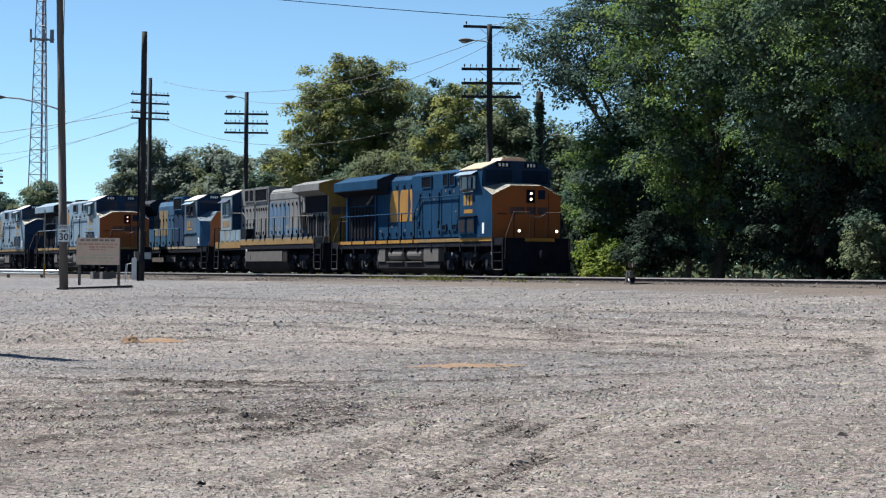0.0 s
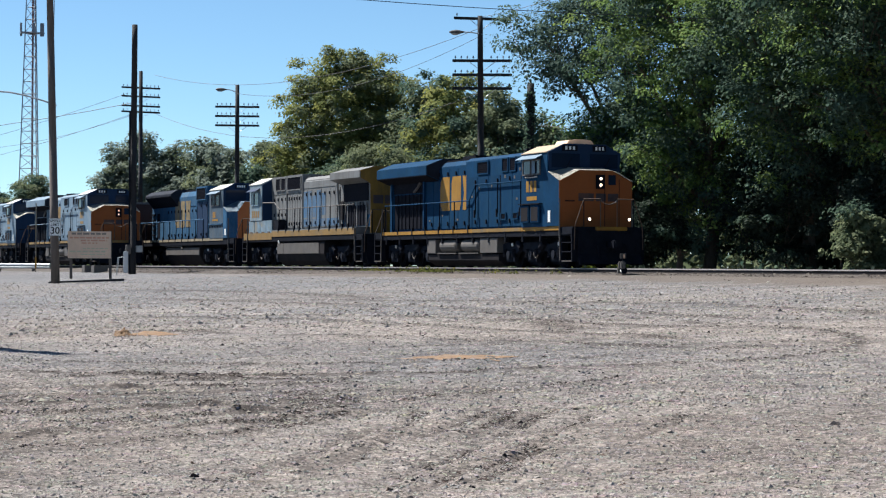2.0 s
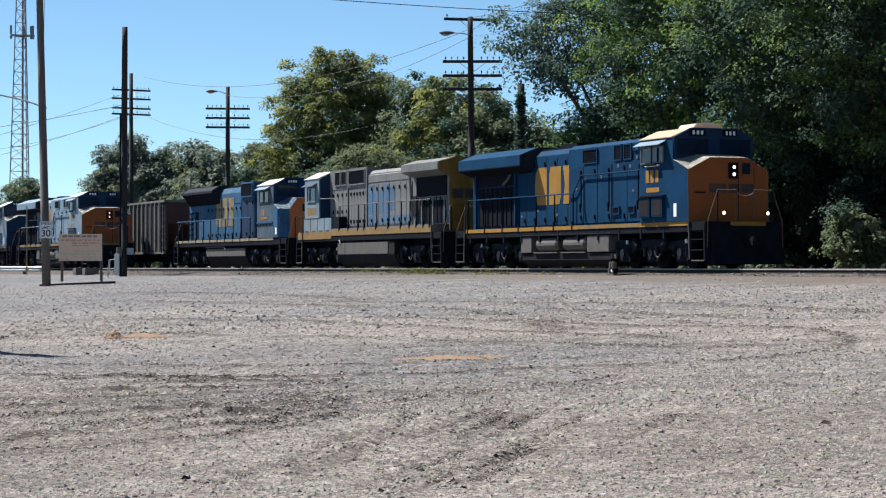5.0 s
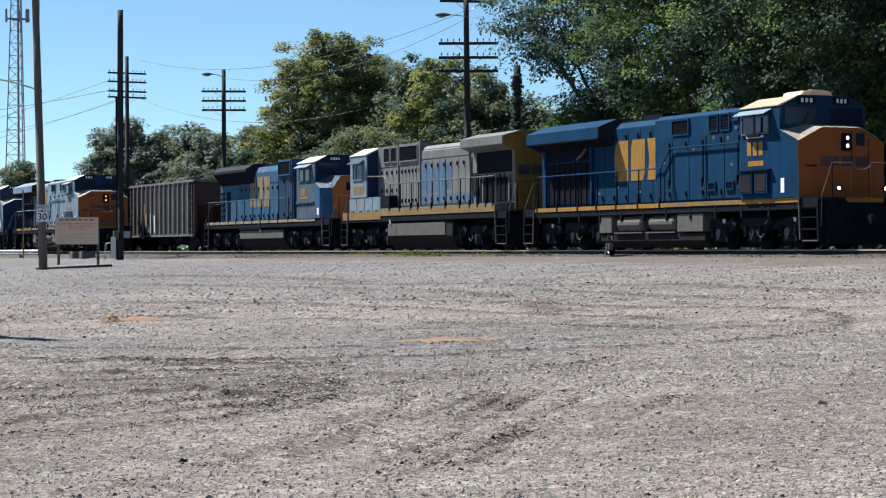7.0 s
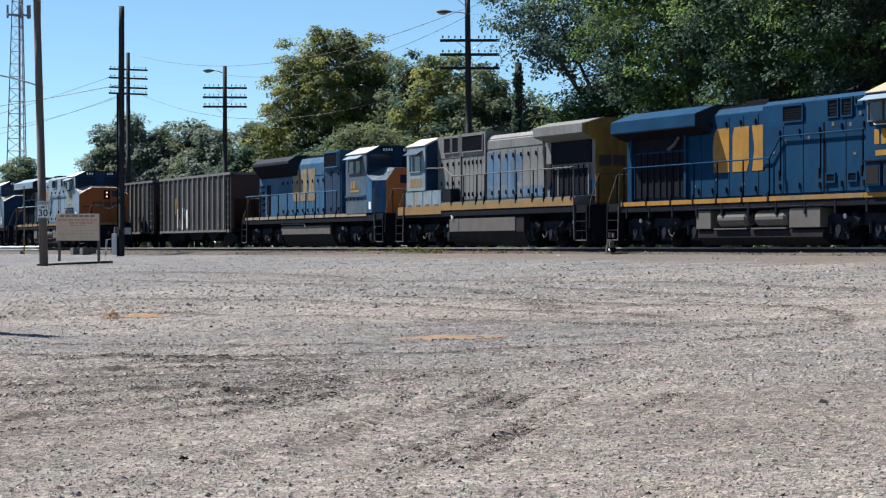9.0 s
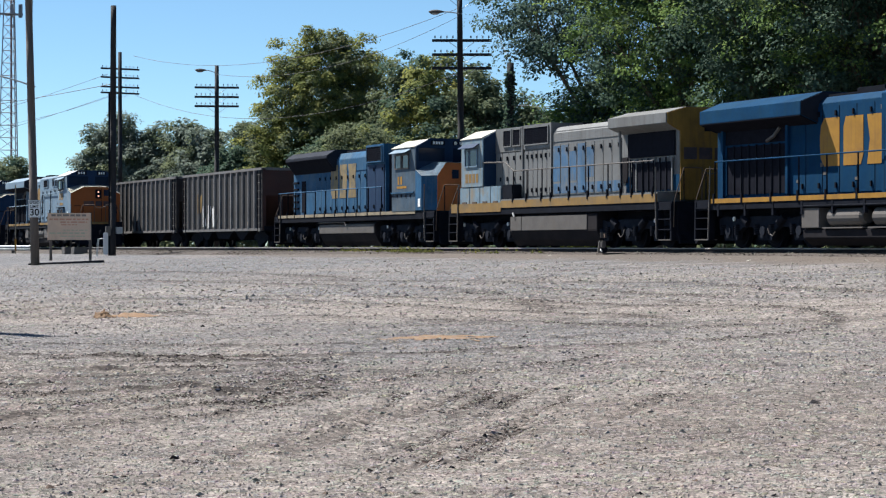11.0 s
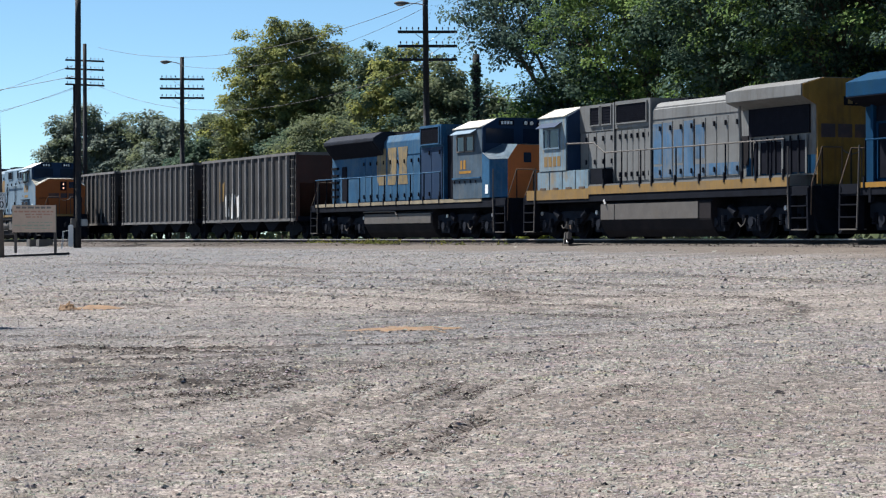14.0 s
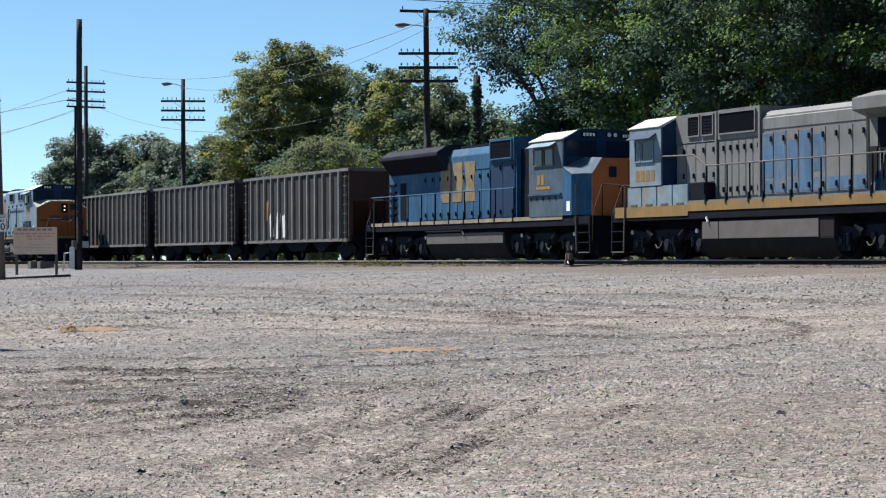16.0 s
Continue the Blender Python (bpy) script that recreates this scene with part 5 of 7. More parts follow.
def loco_truck(ob, xc, sense, rolling, base=2.05):
    """A three-axle truck: side frames, axle boxes, springs, brake cylinders and wheelsets."""
    def frame_side():
        bm = bmesh.new()
        prof = [(-2.75, 0.62), (-2.75, 0.95), (-2.3, 1.02), (-1.5, 0.92), (-0.7, 1.0), (0.7, 1.0), (1.5, 0.92), (2.3, 1.02), (2.75, 0.95), (2.75, 0.62), (2.5, 0.5), (2.42, 0.24), (1.68, 0.24), (1.58, 0.5), (1.3, 0.66), (0.75, 0.66), (0.47, 0.5), (0.37, 0.24), (-0.37, 0.24), (-0.47, 0.5), (-0.75, 0.66), (-1.3, 0.66), (-1.58, 0.5), (-1.68, 0.24), (-2.42, 0.24), (-2.5, 0.5)]
        prism(bm, prof, -0.09, 0.09, axis="y")
        return bm

    def axle_box():
        bm = box(bmesh.new(), -0.24, 0.24, -0.10, 0.08, -0.24, 0.2, bevel=0.03)
        rod(bm, (0, -0.1, 0), (0, -0.17, 0), 0.15, 12)
        return bm

    def spring():
        bm = bmesh.new()
        for k in range(5):
            rod(bm, (0, 0, k * 0.07), (0, 0, k * 0.07 + 0.045), 0.11, 10)
        return bm
    for s in (-1, 1):
        fr = shared("truck_frame", frame_side, TRUCK_IRON, "truck_frame", ob, pose(xc, s * 1.12, 0))
        for k in (-1, 0, 1):
            shared("axle_box", axle_box, TRUCK_IRON, "axle_box", fr, pose(k * base, s * 0.04, 0.53, 0, 0, 0 if s < 0 else 180))
            for d in (-0.42, 0.42):
                shared("truck_spring", spring, BLACK, "spring", fr, pose(k * base + d, s * 0.10, 0.42))
        for k in (-1.05, 1.05):
            shared("brake_cylinder", lambda: rod(bmesh.new(), (0, 0, -0.2), (0, 0, 0.2), 0.13, 12), BLACK, "brake_cylinder", fr, pose(k, s * 0.14, 0.88, 0, 55 * k, 0))
            shared("journal_cap", lambda: rod(bmesh.new(), (0, -0.02, 0), (0, 0.02, 0), 0.075, 12), WHITE_PAINT, "cap", fr, pose(k * 2.0 + 0.3, s * 0.12, 0.93))
        shared("sand_hose", lambda: rods([(0, 0, 0), (0.1, 0, -0.18), (0.28, 0, -0.24), (0.42, 0, -0.12)], 0.02), SILVER, "hose", fr, pose(0.3, s * 0.19, 0.62))
    part("bolster", boxes((xc - 2.3, xc + 2.3, -0.62, 0.62, 0.62, 1.05), bevel=0.03), BLACK, ob)
    for k in (-1, 0, 1):
        part("traction_motor", boxes((xc + k * base + 0.2, xc + k * base + 1.15, -0.55, 0.55, 0.10, 0.85), bevel=0.04), BLACK, ob)
        add_wheelset(ob, xc + k * base, 0.53, sense, rolling)


def loco_end(ob, x, d, rail_z=2.65, mat=BLACK, tread_edge=True):
    """Pilot, step wells, coupler, hoses and end rails at x, facing d = +1 or -1."""
    part("pilot", prisms(([(x - d * 0.12, 1.45), (x + d * 0.05, 1.45), (x + d * 0.08, 0.55), (x + d * 0.28, 0.16), (x + d * 0.2, 0.14), (x - d * 0.12, 0.4)], -1.32, 1.32), axis="y"), BLACK, ob, "black pilot plate")
    bm = box(bmesh.new(), x - d * 0.3, x + d * 0.55, -0.12, 0.12, 0.78, 1.0, bevel=0.02)
    box(bm, x + d * 0.5, x + d * 0.82, -0.17, 0.16, 0.72, 1.06, bevel=0.05)
    part("coupler", bm, BLACK, ob)
    for y in (-0.55, 0.6):
        part("air_hose", rods([(x + d * 0.05, y, 0.95), (x + d * 0.25, y, 0.8), (x + d * 0.32, y, 0.5), (x + d * 0.36, y * 0.8, 0.38)], 0.03), BLACK, ob)
    for s in (-1, 1):
        well = part("step_well", prisms(([(x - d * 1.0, 1.5), (x - d * 0.92, 1.5), (x - d * 0.86, 0.25), (x - d * 0.94, 0.25)], s * 1.30, s * 1.52), axis="y"), BLACK, ob)
        part("step_plate", prisms(([(x - d * 0.12, 1.5), (x - d * 0.04, 1.5), (x + d * 0.0, 0.25), (x - d * 0.08, 0.25)], s * 1.30, s * 1.52), axis="y"), BLACK, ob)
        for k, z in enumerate((0.27, 0.62, 0.97, 1.30)):
            part("tread", boxes((x - d * 0.90, x - d * 0.06, s * 1.18, s * 1.53, z - 0.02, z + 0.02)), SILVER if k == 0 and tread_edge else BLACK, well)
        part("grab_rail", rods([(x - d * 0.95, s * 1.55, 0.3), (x - d * 1.02, s * 1.55, 1.5), (x - d * 1.05, s * 1.53, rail_z)], 0.028), SILVER, ob, "pale grab rail")
        part("grab_rail", rods([(x + d * 0.03, s * 1.45, 0.7), (x + d * 0.03, s * 1.42, 1.6), (x + d * 0.03, s * 1.05, rail_z - 0.05), (x + d * 0.03, s * 0.35, rail_z - 0.05), (x + d * 0.03, s * 0.35, 1.5)], 0.022), RUST, ob)
        part("end_post", rods([(x + d * 0.03, s * 1.05, 1.5), (x + d * 0.03, s * 1.05, rail_z - 0.05)], 0.022), BLACK, ob)
    bm = bmesh.new()
    pts = [Vector((x + d * 0.03, -0.35 + 0.7 * u, rail_z - 0.1 - 0.6 * u * (1 - u))) for u in [k / 8 for k in range(9)]]
    for p, q in zip(pts, pts[1:]):
        rod(bm, p, q, 0.016, 5)
    part("safety_chain", bm, SILVER, ob)


def side_rail(ob, xs, z0, z1, s, mat=BLACK, rail_mat=None, y=1.47):
    """A walkway handrail with one stanchion at each x."""
    for x in xs:
        key = ("stanchion", round(z1 - z0, 2), mat.name)
        shared(key, lambda: rod(bmesh.new(), (0, 0, 0), (0, 0, z1 - z0), 0.028, 6), mat, "stanchion", ob, pose(x, s * y, z0))
        shared("stanchion_foot" + mat.name, lambda: boxes((-0.035, 0.035, -0.03, 0.03, -0.16, 0.16)), mat, "stanchion_foot", ob, pose(x, s * (y + 0.045), z0 + 0.02))
    part("handrail", rods([(xs[0], s * y, z1), (xs[-1], s * y, z1)], 0.024), rail_mat or mat, ob)


def doors(ob, x0, x1, n, z0, z1, y, s, mat, latch=BLACK, t=0.025):
    """A row of raised engine-room doors along a hood, each with latches and hinges."""
    w = (x1 - x0) / n
    key = ("door", round(w, 3), round(z1 - z0, 3), mat.name)

    def build():
        return boxes((-w / 2 + 0.018, w / 2 - 0.018, -t, 0.0, 0, z1 - z0), bevel=0.006)
    for i in range(n + 1):
        shared(("seam", round(z1 - z0, 3)), lambda: boxes((-0.017, 0.017, -0.012, 0.0, 0, z1 - z0)), GRILLE, "door_seam", ob, pose(x0 + w * i, s * y, z0, 0, 0, 0 if s < 0 else 180))
    for i in range(n):
        d = shared(key, build, mat, "hood_door", ob, pose(x0 + w * (i + 0.5), s * y, z0, 0, 0, 0 if s < 0 else 180))
        for z in (0.22, (z1 - z0) - 0.22):
            shared(("latch", latch.name), lambda: boxes((-0.03, 0.03, -0.05, 0, -0.08, 0.08)), latch, "latch", d, pose(w * 0.32, -t, z))


def louver(ob, x0, x1, z0, z1, y, s, frame_mat, n=9, name="louver"):
    """A framed intake grille with real slats."""
    w, h = x1 - x0, z1 - z0
    fr = part(name, boxes((0, w, -0.05, 0.0, 0, 0.05), (0, w, -0.05, 0, h - 0.05, h), (0, 0.05, -0.05, 0, 0.05, h - 0.05), (w - 0.05, w, -0.05, 0, 0.05, h - 0.05)), frame_mat, ob)
    fr.matrix_basis = pose(x0, s * y, z0) if s < 0 else pose(x1, s * y, z0, 0, 0, 180)
    part("mesh_screen", boxes((0.05, w - 0.05, -0.018, -0.004, 0.05, h - 0.05)), GRILLE, fr)
    for i in range(n):
        z = 0.05 + (h - 0.1) * (i + 0.5) / n
        part("slat", boxes((0.05, w - 0.05, -0.032, -0.02, z - 0.012, z + 0.012)), GRILLE, fr)
    return fr


def window(ob, x0, x1, z0, z1, y, s, frame_mat, n=1):
    """A framed side window with dark glass."""
    w, h = x1 - x0, z1 - z0
    fr = part("window", boxes((0, w, -0.04, 0, 0, 0.05), (0, w, -0.04, 0, h - 0.05, h), *[(w * k / n - (0 if k == 0 else 0.025 if k < n else 0.05), w * k / n + (0.05 if k == 0 else 0.025 if k < n else 0), -0.04, 0, 0.05, h - 0.05) for k in range(n + 1)]), frame_mat, ob)
    fr.matrix_basis = pose(x0, s * y, z0) if s < 0 else pose(x1, s * y, z0, 0, 0, 180)
    for k in range(n):
        part("pane", boxes((w * k / n + 0.05, w * (k + 1) / n - 0.05, -0.014, -0.004, 0.05, h - 0.05)), GLASS, fr)


def emblem(ob, x0, x1, z0, z1, y, s, mat, depth=0.006):
    """The painted side emblem, as three plain shapes."""
    w, h = (x1 - x0) / 3, z1 - z0
    em = part("emblem", prisms(([(0.2 * w, 0), (0.88 * w, 0), (0.88 * w, h), (0.2 * w, h), (0.05 * w, 0.85 * h), (0, 0.6 * h), (0, 0.4 * h), (0.05 * w, 0.15 * h)], -depth, 0), axis="y"), mat, ob, "faded painted emblem of plain shapes")
    part("emblem_shape", prisms(([(1.06 * w, 0), (1.8 * w, 0), (1.92 * w, 0.2 * h), (1.92 * w, h), (1.16 * w, h), (1.06 * w, 0.8 * h)], -depth, 0), axis="y"), mat, em)
    part("emblem_shape", prisms(([(2.08 * w, 0), (3 * w, 0), (2.88 * w, 0.5 * h), (3 * w, h), (2.08 * w, h), (2.2 * w, 0.5 * h)], -depth, 0), axis="y"), mat, em)
    em.matrix_basis = pose(x0, s * y, z0) if s < 0 else pose(x1, s * y, z0, 0, 0, 180)
    return em


def number_board(ob, x, y0, y1, z0, z1, d, bars=3):
    """A black number board whose figures are plain white bars."""
    b = part("number_board", boxes((x, x + d * 0.05, y0, y1, z0, z1), bevel=0.008), BLACK, ob)
    w, h = y1 - y0, z1 - z0
    for k in range(bars):
        c = y0 + w * (k + 1) / (bars + 1)
        part("figure", boxes((x + d * 0.051, x + d * 0.056, c - w * 0.07, c + w * 0.07, z0 + h * 0.2, z1 - h * 0.2)), SIGN_WHITE, b)


def lamp(ob, x, y, z, r, d, mat=LAMP_GLOW):
    h = part("headlight", rod(bmesh.new(), (x - d * 0.06, y, z), (x + d * 0.03, y, z), r * 1.3, 16), BLACK, ob)
    bm = bmesh.new()
    bmesh.ops.create_uvsphere(bm, u_segments=14, v_segments=8, radius=r, matrix=Matrix.Translation((x + d * 0.03, y, z)) @ Matrix.Diagonal((0.35, 1, 1, 1)))
    part("lens", bm, mat, h, "lit headlight lens" if mat is LAMP_GLOW else "", smooth=True)


def trim_strip(ob, x0, x1, z0, z1, mat, y=1.52):
    for s in (-1, 1):
        a, b = sorted((s * (y - 0.02), s * (y + 0.004)))
        part("sill_stripe", boxes((x0, x1, a, b, z0, z1)), mat, ob, "weathered yellow sill stripe")


# ---- locomotives ----
def wide_nose(ob, paint, front_mat, top_mat, x_cab, x_nose, side_z, mid_z, cab_z, half=1.56, flare=0.0):
    """The short wide nose: side skins, painted front plate and sloping top."""
    n = 0.72
    v = {}
    bm = bmesh.new()
    def q(*pts):
        bm.faces.new([bm.verts.new(p) for p in pts])
    xf = x_nose
    for s in (-1, 1):
        q((x_cab, s * half, 1.6), (xf - flare, s * half, 1.6), (xf - flare, s * half, side_z), (x_cab, s * half, cab_z))
        if flare:
            q((xf - flare, s * half, 1.6), (xf, s * (half - 0.42), 1.6), (xf, s * (half - 0.42), side_z), (xf - flare, s * half, side_z))
    q((x_cab, -half, 1.6), (xf, -half + (0.42 if flare else 0), 1.6), (xf, half - (0.42 if flare else 0), 1.6), (x_cab, half, 1.6))
    part("nose_side", bm, paint, ob)
    hw = half - (0.42 if flare else 0)
    fp = part("nose_front", prisms(([(-hw, 1.45), (hw, 1.45), (hw, side_z), (n, mid_z), (-n, mid_z), (-hw, side_z)], xf - 0.02, xf + 0.02), bevel=0.012), front_mat, ob, "orange painted nose front")
    bm = bmesh.new()
    top = [(-hw, side_z), (-n, mid_z), (n, mid_z), (hw, side_z)]
    cabp = [(-half, cab_z), (-n, max(cab_z + 0.18, mid_z + 0.08)), (n, max(cab_z + 0.18, mid_z + 0.08)), (half, cab_z)]
    a = [bm.verts.new((xf + 0.03, y, z + 0.012)) for y, z in top]
    b = [bm.verts.new((x_cab - 0.02, y, z + 0.012)) for y, z in cabp]
    for i in range(3):
        bm.faces.new((a[i], a[i + 1], b[i + 1], b[i]))
    if flare:
        for i, s in ((0, -1), (3, 1)):
            m = bm.verts.new((xf - flare, s * half, side_z + 0.012))
            bm.faces.new((a[i], b[i], m))
    r = bmesh.ops.solidify(bm, geom=bm.faces[:], thickness=0.03)
    part("nose_top", bm, top_mat, ob, "pale anti-glare nose top")
    wy = -0.45 if flare else 0.52
    part("nose_window", boxes((xf + 0.02, xf + 0.035, wy, wy + 0.32, side_z - 0.12, side_z + 0.26), bevel=0.006), GLASS, fp)
    part("nose_door_seam", boxes((xf + 0.02, xf + 0.032, 0.36, 0.38, 1.6, mid_z - 0.1), (xf + 0.02, xf + 0.032, 0.98, 1.0, 1.6, side_z + 0.1)), BLACK, fp)
    return fp


def cab_roof(ob, x0, x1, eave, top, mat, half=1.56, flat=0.85, fascia=DARK_BLUE):
    part("cab_roof", prisms(([(-half - 0.03, eave), (half + 0.03, eave), (half + 0.03, eave + 0.03), (flat, top), (-flat, top), (-half - 0.03, eave + 0.03)], x0, x1), bevel=0.01), mat, ob, "pale sunlit cab roof")


def modern_loco(m, paint, front, roof_mat, label, sense=1, rolling=True, lit=True, emblem_mat=YELLOW, stripe=YELLOW, dark=DARK_BLUE, cooler=True):
    """A six-axle wide-cab diesel with a radiator hood overhanging its rear end."""
    ob = thing("locomotive", m, label, "locomotive")
    part("underframe", boxes((-10.25, 10.25, -1.5, 1.5, 1.22, 1.56), (-10.0, 10.0, -0.6, 0.6, 0.95, 1.3), bevel=0.015), BLACK, ob, "black underframe and walkway")
    trim_strip(ob, -9.2, 9.2, 1.44, 1.585, stripe)
    # engine hood, radiator section and equipment cab
    part("engine_hood", prisms(([(-0.93, 1.56), (0.93, 1.56), (0.93, 4.35), (0.70, 4.56), (-0.70, 4.56), (-0.93, 4.35)], -9.75, 0.0), bevel=0.01), paint, ob)
    part("equipment_cab", prisms(([(-1.36, 1.56), (1.36, 1.56), (1.36, 4.42), (1.15, 4.56), (-1.15, 4.56), (-1.36, 4.42)], -0.02, 5.86), bevel=0.012), paint, ob)
    part("roof_deck", boxes((-3.9, -0.1, -0.62, 0.62, 4.56, 4.64), bevel=0.01), BLACK, ob)
    part("roof_deck", boxes((0.2, 5.6, -0.9, 0.9, 4.56, 4.60), bevel=0.01), BLACK, ob)
    part("exhaust_housing", boxes((-2.6, -1.2, -0.4, 0.4, 4.64, 4.78), bevel=0.01), BLACK, ob)
    part("radiator_wing", prisms(([(-0.78, 4.74), (0.78, 4.74), (1.58, 4.43), (1.58, 4.02), (0.95, 3.78), (-0.95, 3.78), (-1.58, 4.02), (-1.58, 4.43)], -9.8, -3.85), bevel=0.012), paint, ob, "overhanging blue radiator hood")
    part("radiator_grille", boxes((-9.6, -4.2, -0.74, 0.74, 4.742, 4.762)), GRILLE, ob)
    # the hood end faces away from the sun; its shade is a dark plate
    part("wing_end", prisms(([(-0.76, 4.72), (0.76, 4.72), (1.56, 4.42), (1.56, 4.03), (0.95, 3.80), (-0.95, 3.80), (-1.56, 4.03), (-1.56, 4.42)], -3.848, -3.83)), SOOT_SHADE, ob, "dark plate for the shaded end of the radiator hood")
    for s in (-1, 1):
        # dark plates stand in for shade on the sloping undersides
        part("wing_underside", prisms(([(s * 0.97, 3.78), (s * 1.575, 4.012), (s * 1.575, 3.992), (s * 0.97, 3.755)], -9.78, -3.87)), GRILLE, ob, "dark plate for the shade below the radiator hood")
    for s in (-1, 1):
        part("intake_screen", boxes((-9.15, -5.5, *sorted((s * 0.93, s * 0.965)), 1.72, 3.25)), GRILLE, ob, "dark radiator intake screen")
        # a flat near-black panel paints the shade under the overhang
        part("upper_intake", boxes((-9.3, -4.9, *sorted((s * 0.93, s * 0.95)), 3.32, 3.80)), GRILLE, ob, "dark panel painted as shade under the radiator hood")
        for x in (-5.5, -9.33):
            part("recess_post", boxes((x, x + 0.13, *sorted((s * 0.95, s * 1.06)), 1.62, 3.8)), paint, ob)
        part("cooling_pipe", rods([(-5.9, s * 1.0, 3.75), (-6.1, s * 1.08, 3.5), (-6.6, s * 1.02, 3.36)], 0.06), SILVER, ob)
        for k in range(9):
            x = -9.1 + k * 0.45
            part("screen_bar", boxes((x - 0.03, x + 0.03, *sorted((s * 0.965, s * 1.0)), 1.70, 3.28)), paint if k in (0, 8) else BLACK, ob)
        doors(ob, -5.4, 0.0, 6, 1.66, 4.25, 0.935, s, paint)
        doors(ob, 0.15, 3.45, 3, 1.66, 3.75, 1.365, s, paint)
        doors(ob, 3.5, 5.75, 2, 1.66, 3.80, 1.365, s, paint)
        louver(ob, 1.2, 2.35, 3.83, 4.38, 1.37, s, paint, 6)
        louver(ob, 3.65, 4.25, 3.84, 4.42, 1.37, s, paint, 5)
        louver(ob, 4.38, 4.98, 3.84, 4.42, 1.37, s, paint, 5)
        window(ob, 5.08, 5.5, 4.14, 4.42, 1.37, s, paint)
        for x in (3.62, 4.75):
            louver(ob, x, x + 0.5, 1.92, 2.22, 1.395, s, paint, 4, "vent")
        for x, z in ((-0.6, 4.02), (1.35, 3.2), (2.6, 3.25), (3.9, 3.6), (4.8, 3.55), (5.3, 3.85), (-3.7, 2.45)):
            part("label_plate", boxes((x, x + 0.12, *(sorted((s * 1.392, s * 1.40)) if x > 0 else sorted((s * 0.962, s * 0.968))), z, z + 0.12)), SILVER, ob)
        emblem(ob, -3.72, -0.2, 2.45, 3.9, 0.965, s, emblem_mat)
        # cab side
        part("cab_side", boxes((5.86, 8.2, *sorted((s * 1.50, s * 1.56)), 1.58, 4.43), bevel=0.01), paint, ob)
        window(ob, 6.0, 6.75, 3.6, 4.2, 1.565, s, SILVER)
        window(ob, 6.85, 7.6, 3.6, 4.2, 1.565, s, SILVER)
        part("sun_visor", prisms(([(s * 1.56, 4.38), (s * 1.86, 4.22), (s * 1.86, 4.20), (s * 1.56, 4.34)], 5.9, 7.75)), PALE_BLUE, ob, "pale folded sun visor")
        part("armrest", boxes((6.4, 7.3, *sorted((s * 1.56, s * 1.66)), 3.5, 3.56)), WHITE_PAINT, ob)
        for k in range(2):
            part("side_box", boxes((5.95 + k * 0.9, 6.72 + k * 0.9, *sorted((s * 1.56, s * 1.66)), 1.75, 2.42), bevel=0.02), DARK_BLUE if s > 0 else paint, ob)
            part("box_screen", boxes((6.03 + k * 0.9, 6.64 + k * 0.9, *sorted((s * 1.662, s * 1.67)), 1.82, 2.35)), TANK_DARK, ob)
        part("box_shelf", boxes((5.85, 7.75, *sorted((s * 1.56, s * 1.70)), 2.46, 2.50)), BLACK, ob)
        for k in range(3):
            part("figure", boxes((6.30 + k * 0.34, 6.53 + k * 0.34, *sorted((s * 1.562, s * 1.567)), 2.95, 3.38)), emblem_mat, ob)
        part("figure", boxes((6.35, 7.25, *sorted((s * 1.562, s * 1.567)), 2.62, 2.78)), emblem_mat, ob)
        part("label_plate", boxes((8.25, 8.45, *sorted((s * 1.562, s * 1.57)), 1.75, 2.2)), SIGN_WHITE, ob)
        part("stripe_dust", boxes((1.0, 5.7, *sorted((s * 1.525, s * 1.530)), 1.45, 1.58)), PALE_YELLOW, ob, "dust-covered length of the sill stripe")
        part("window_shade", boxes((6.92, 7.2, *sorted((s * 1.61, s * 1.63)), 3.66, 4.14), bevel=0.006), PALE_BLUE, ob, "pale blue wind deflector")
        part("armrest_pad", boxes((6.5, 7.25, *sorted((s * 1.6, s * 1.72)), 3.52, 3.60), bevel=0.02), BLACK, ob)
        for k in range(11):
            part("sill_bracket", boxes((-8.8 + k * 1.62, -8.7 + k * 1.62, *sorted((s * 1.40, s * 1.515)), 1.02, 1.44)), BLACK, ob)
        for x, z in ((-3.55, 2.2), (-1.9, 2.0), (-5.0, 2.0), (0.6, 2.9), (5.0, 2.7)):
            y = 1.392 if x > 0 else 0.962
            part("label_plate", boxes((x, x + 0.16, *sorted((s * y, s * (y + 0.008))), z, z + 0.09)), SILVER, ob)
        # walkway rails
        side_rail(ob, [-9.0, -7.3, -5.6, -4.1, -2.6, -1.0, 0.55], 1.57, 2.78, s, BLACK, paint)
        side_rail(ob, [1.2, 3.4, 5.6], 2.2, 3.42, s, BLACK, paint)
        part("handrail", rods([(0.55, s * 1.47, 2.78), (1.2, s * 1.47, 3.42)], 0.024), paint, ob)
        # air reservoirs and boxes over the fuel tank
        for x in (-2.7, -0.4):
            bm = rod(bmesh.new(), (x + 0.12, s * 1.22, 0.92), (x + 1.75, s * 1.22, 0.92), 0.27, 18)
            rod(bm, (x, s * 1.22, 0.92), (x + 0.12, s * 1.22, 0.92), 0.19, 18, 0.27)
            rod(bm, (x + 1.75, s * 1.22, 0.92), (x + 1.87, s * 1.22, 0.92), 0.27, 18, 0.19)
            part("air_reservoir", bm, SILVER, ob, "dusty silver air reservoir", smooth=False)
            part("bracket", boxes((x - 0.1, x + 1.95, *sorted((s * 1.1, s * 1.5)), 0.58, 0.62)), SILVER, ob)
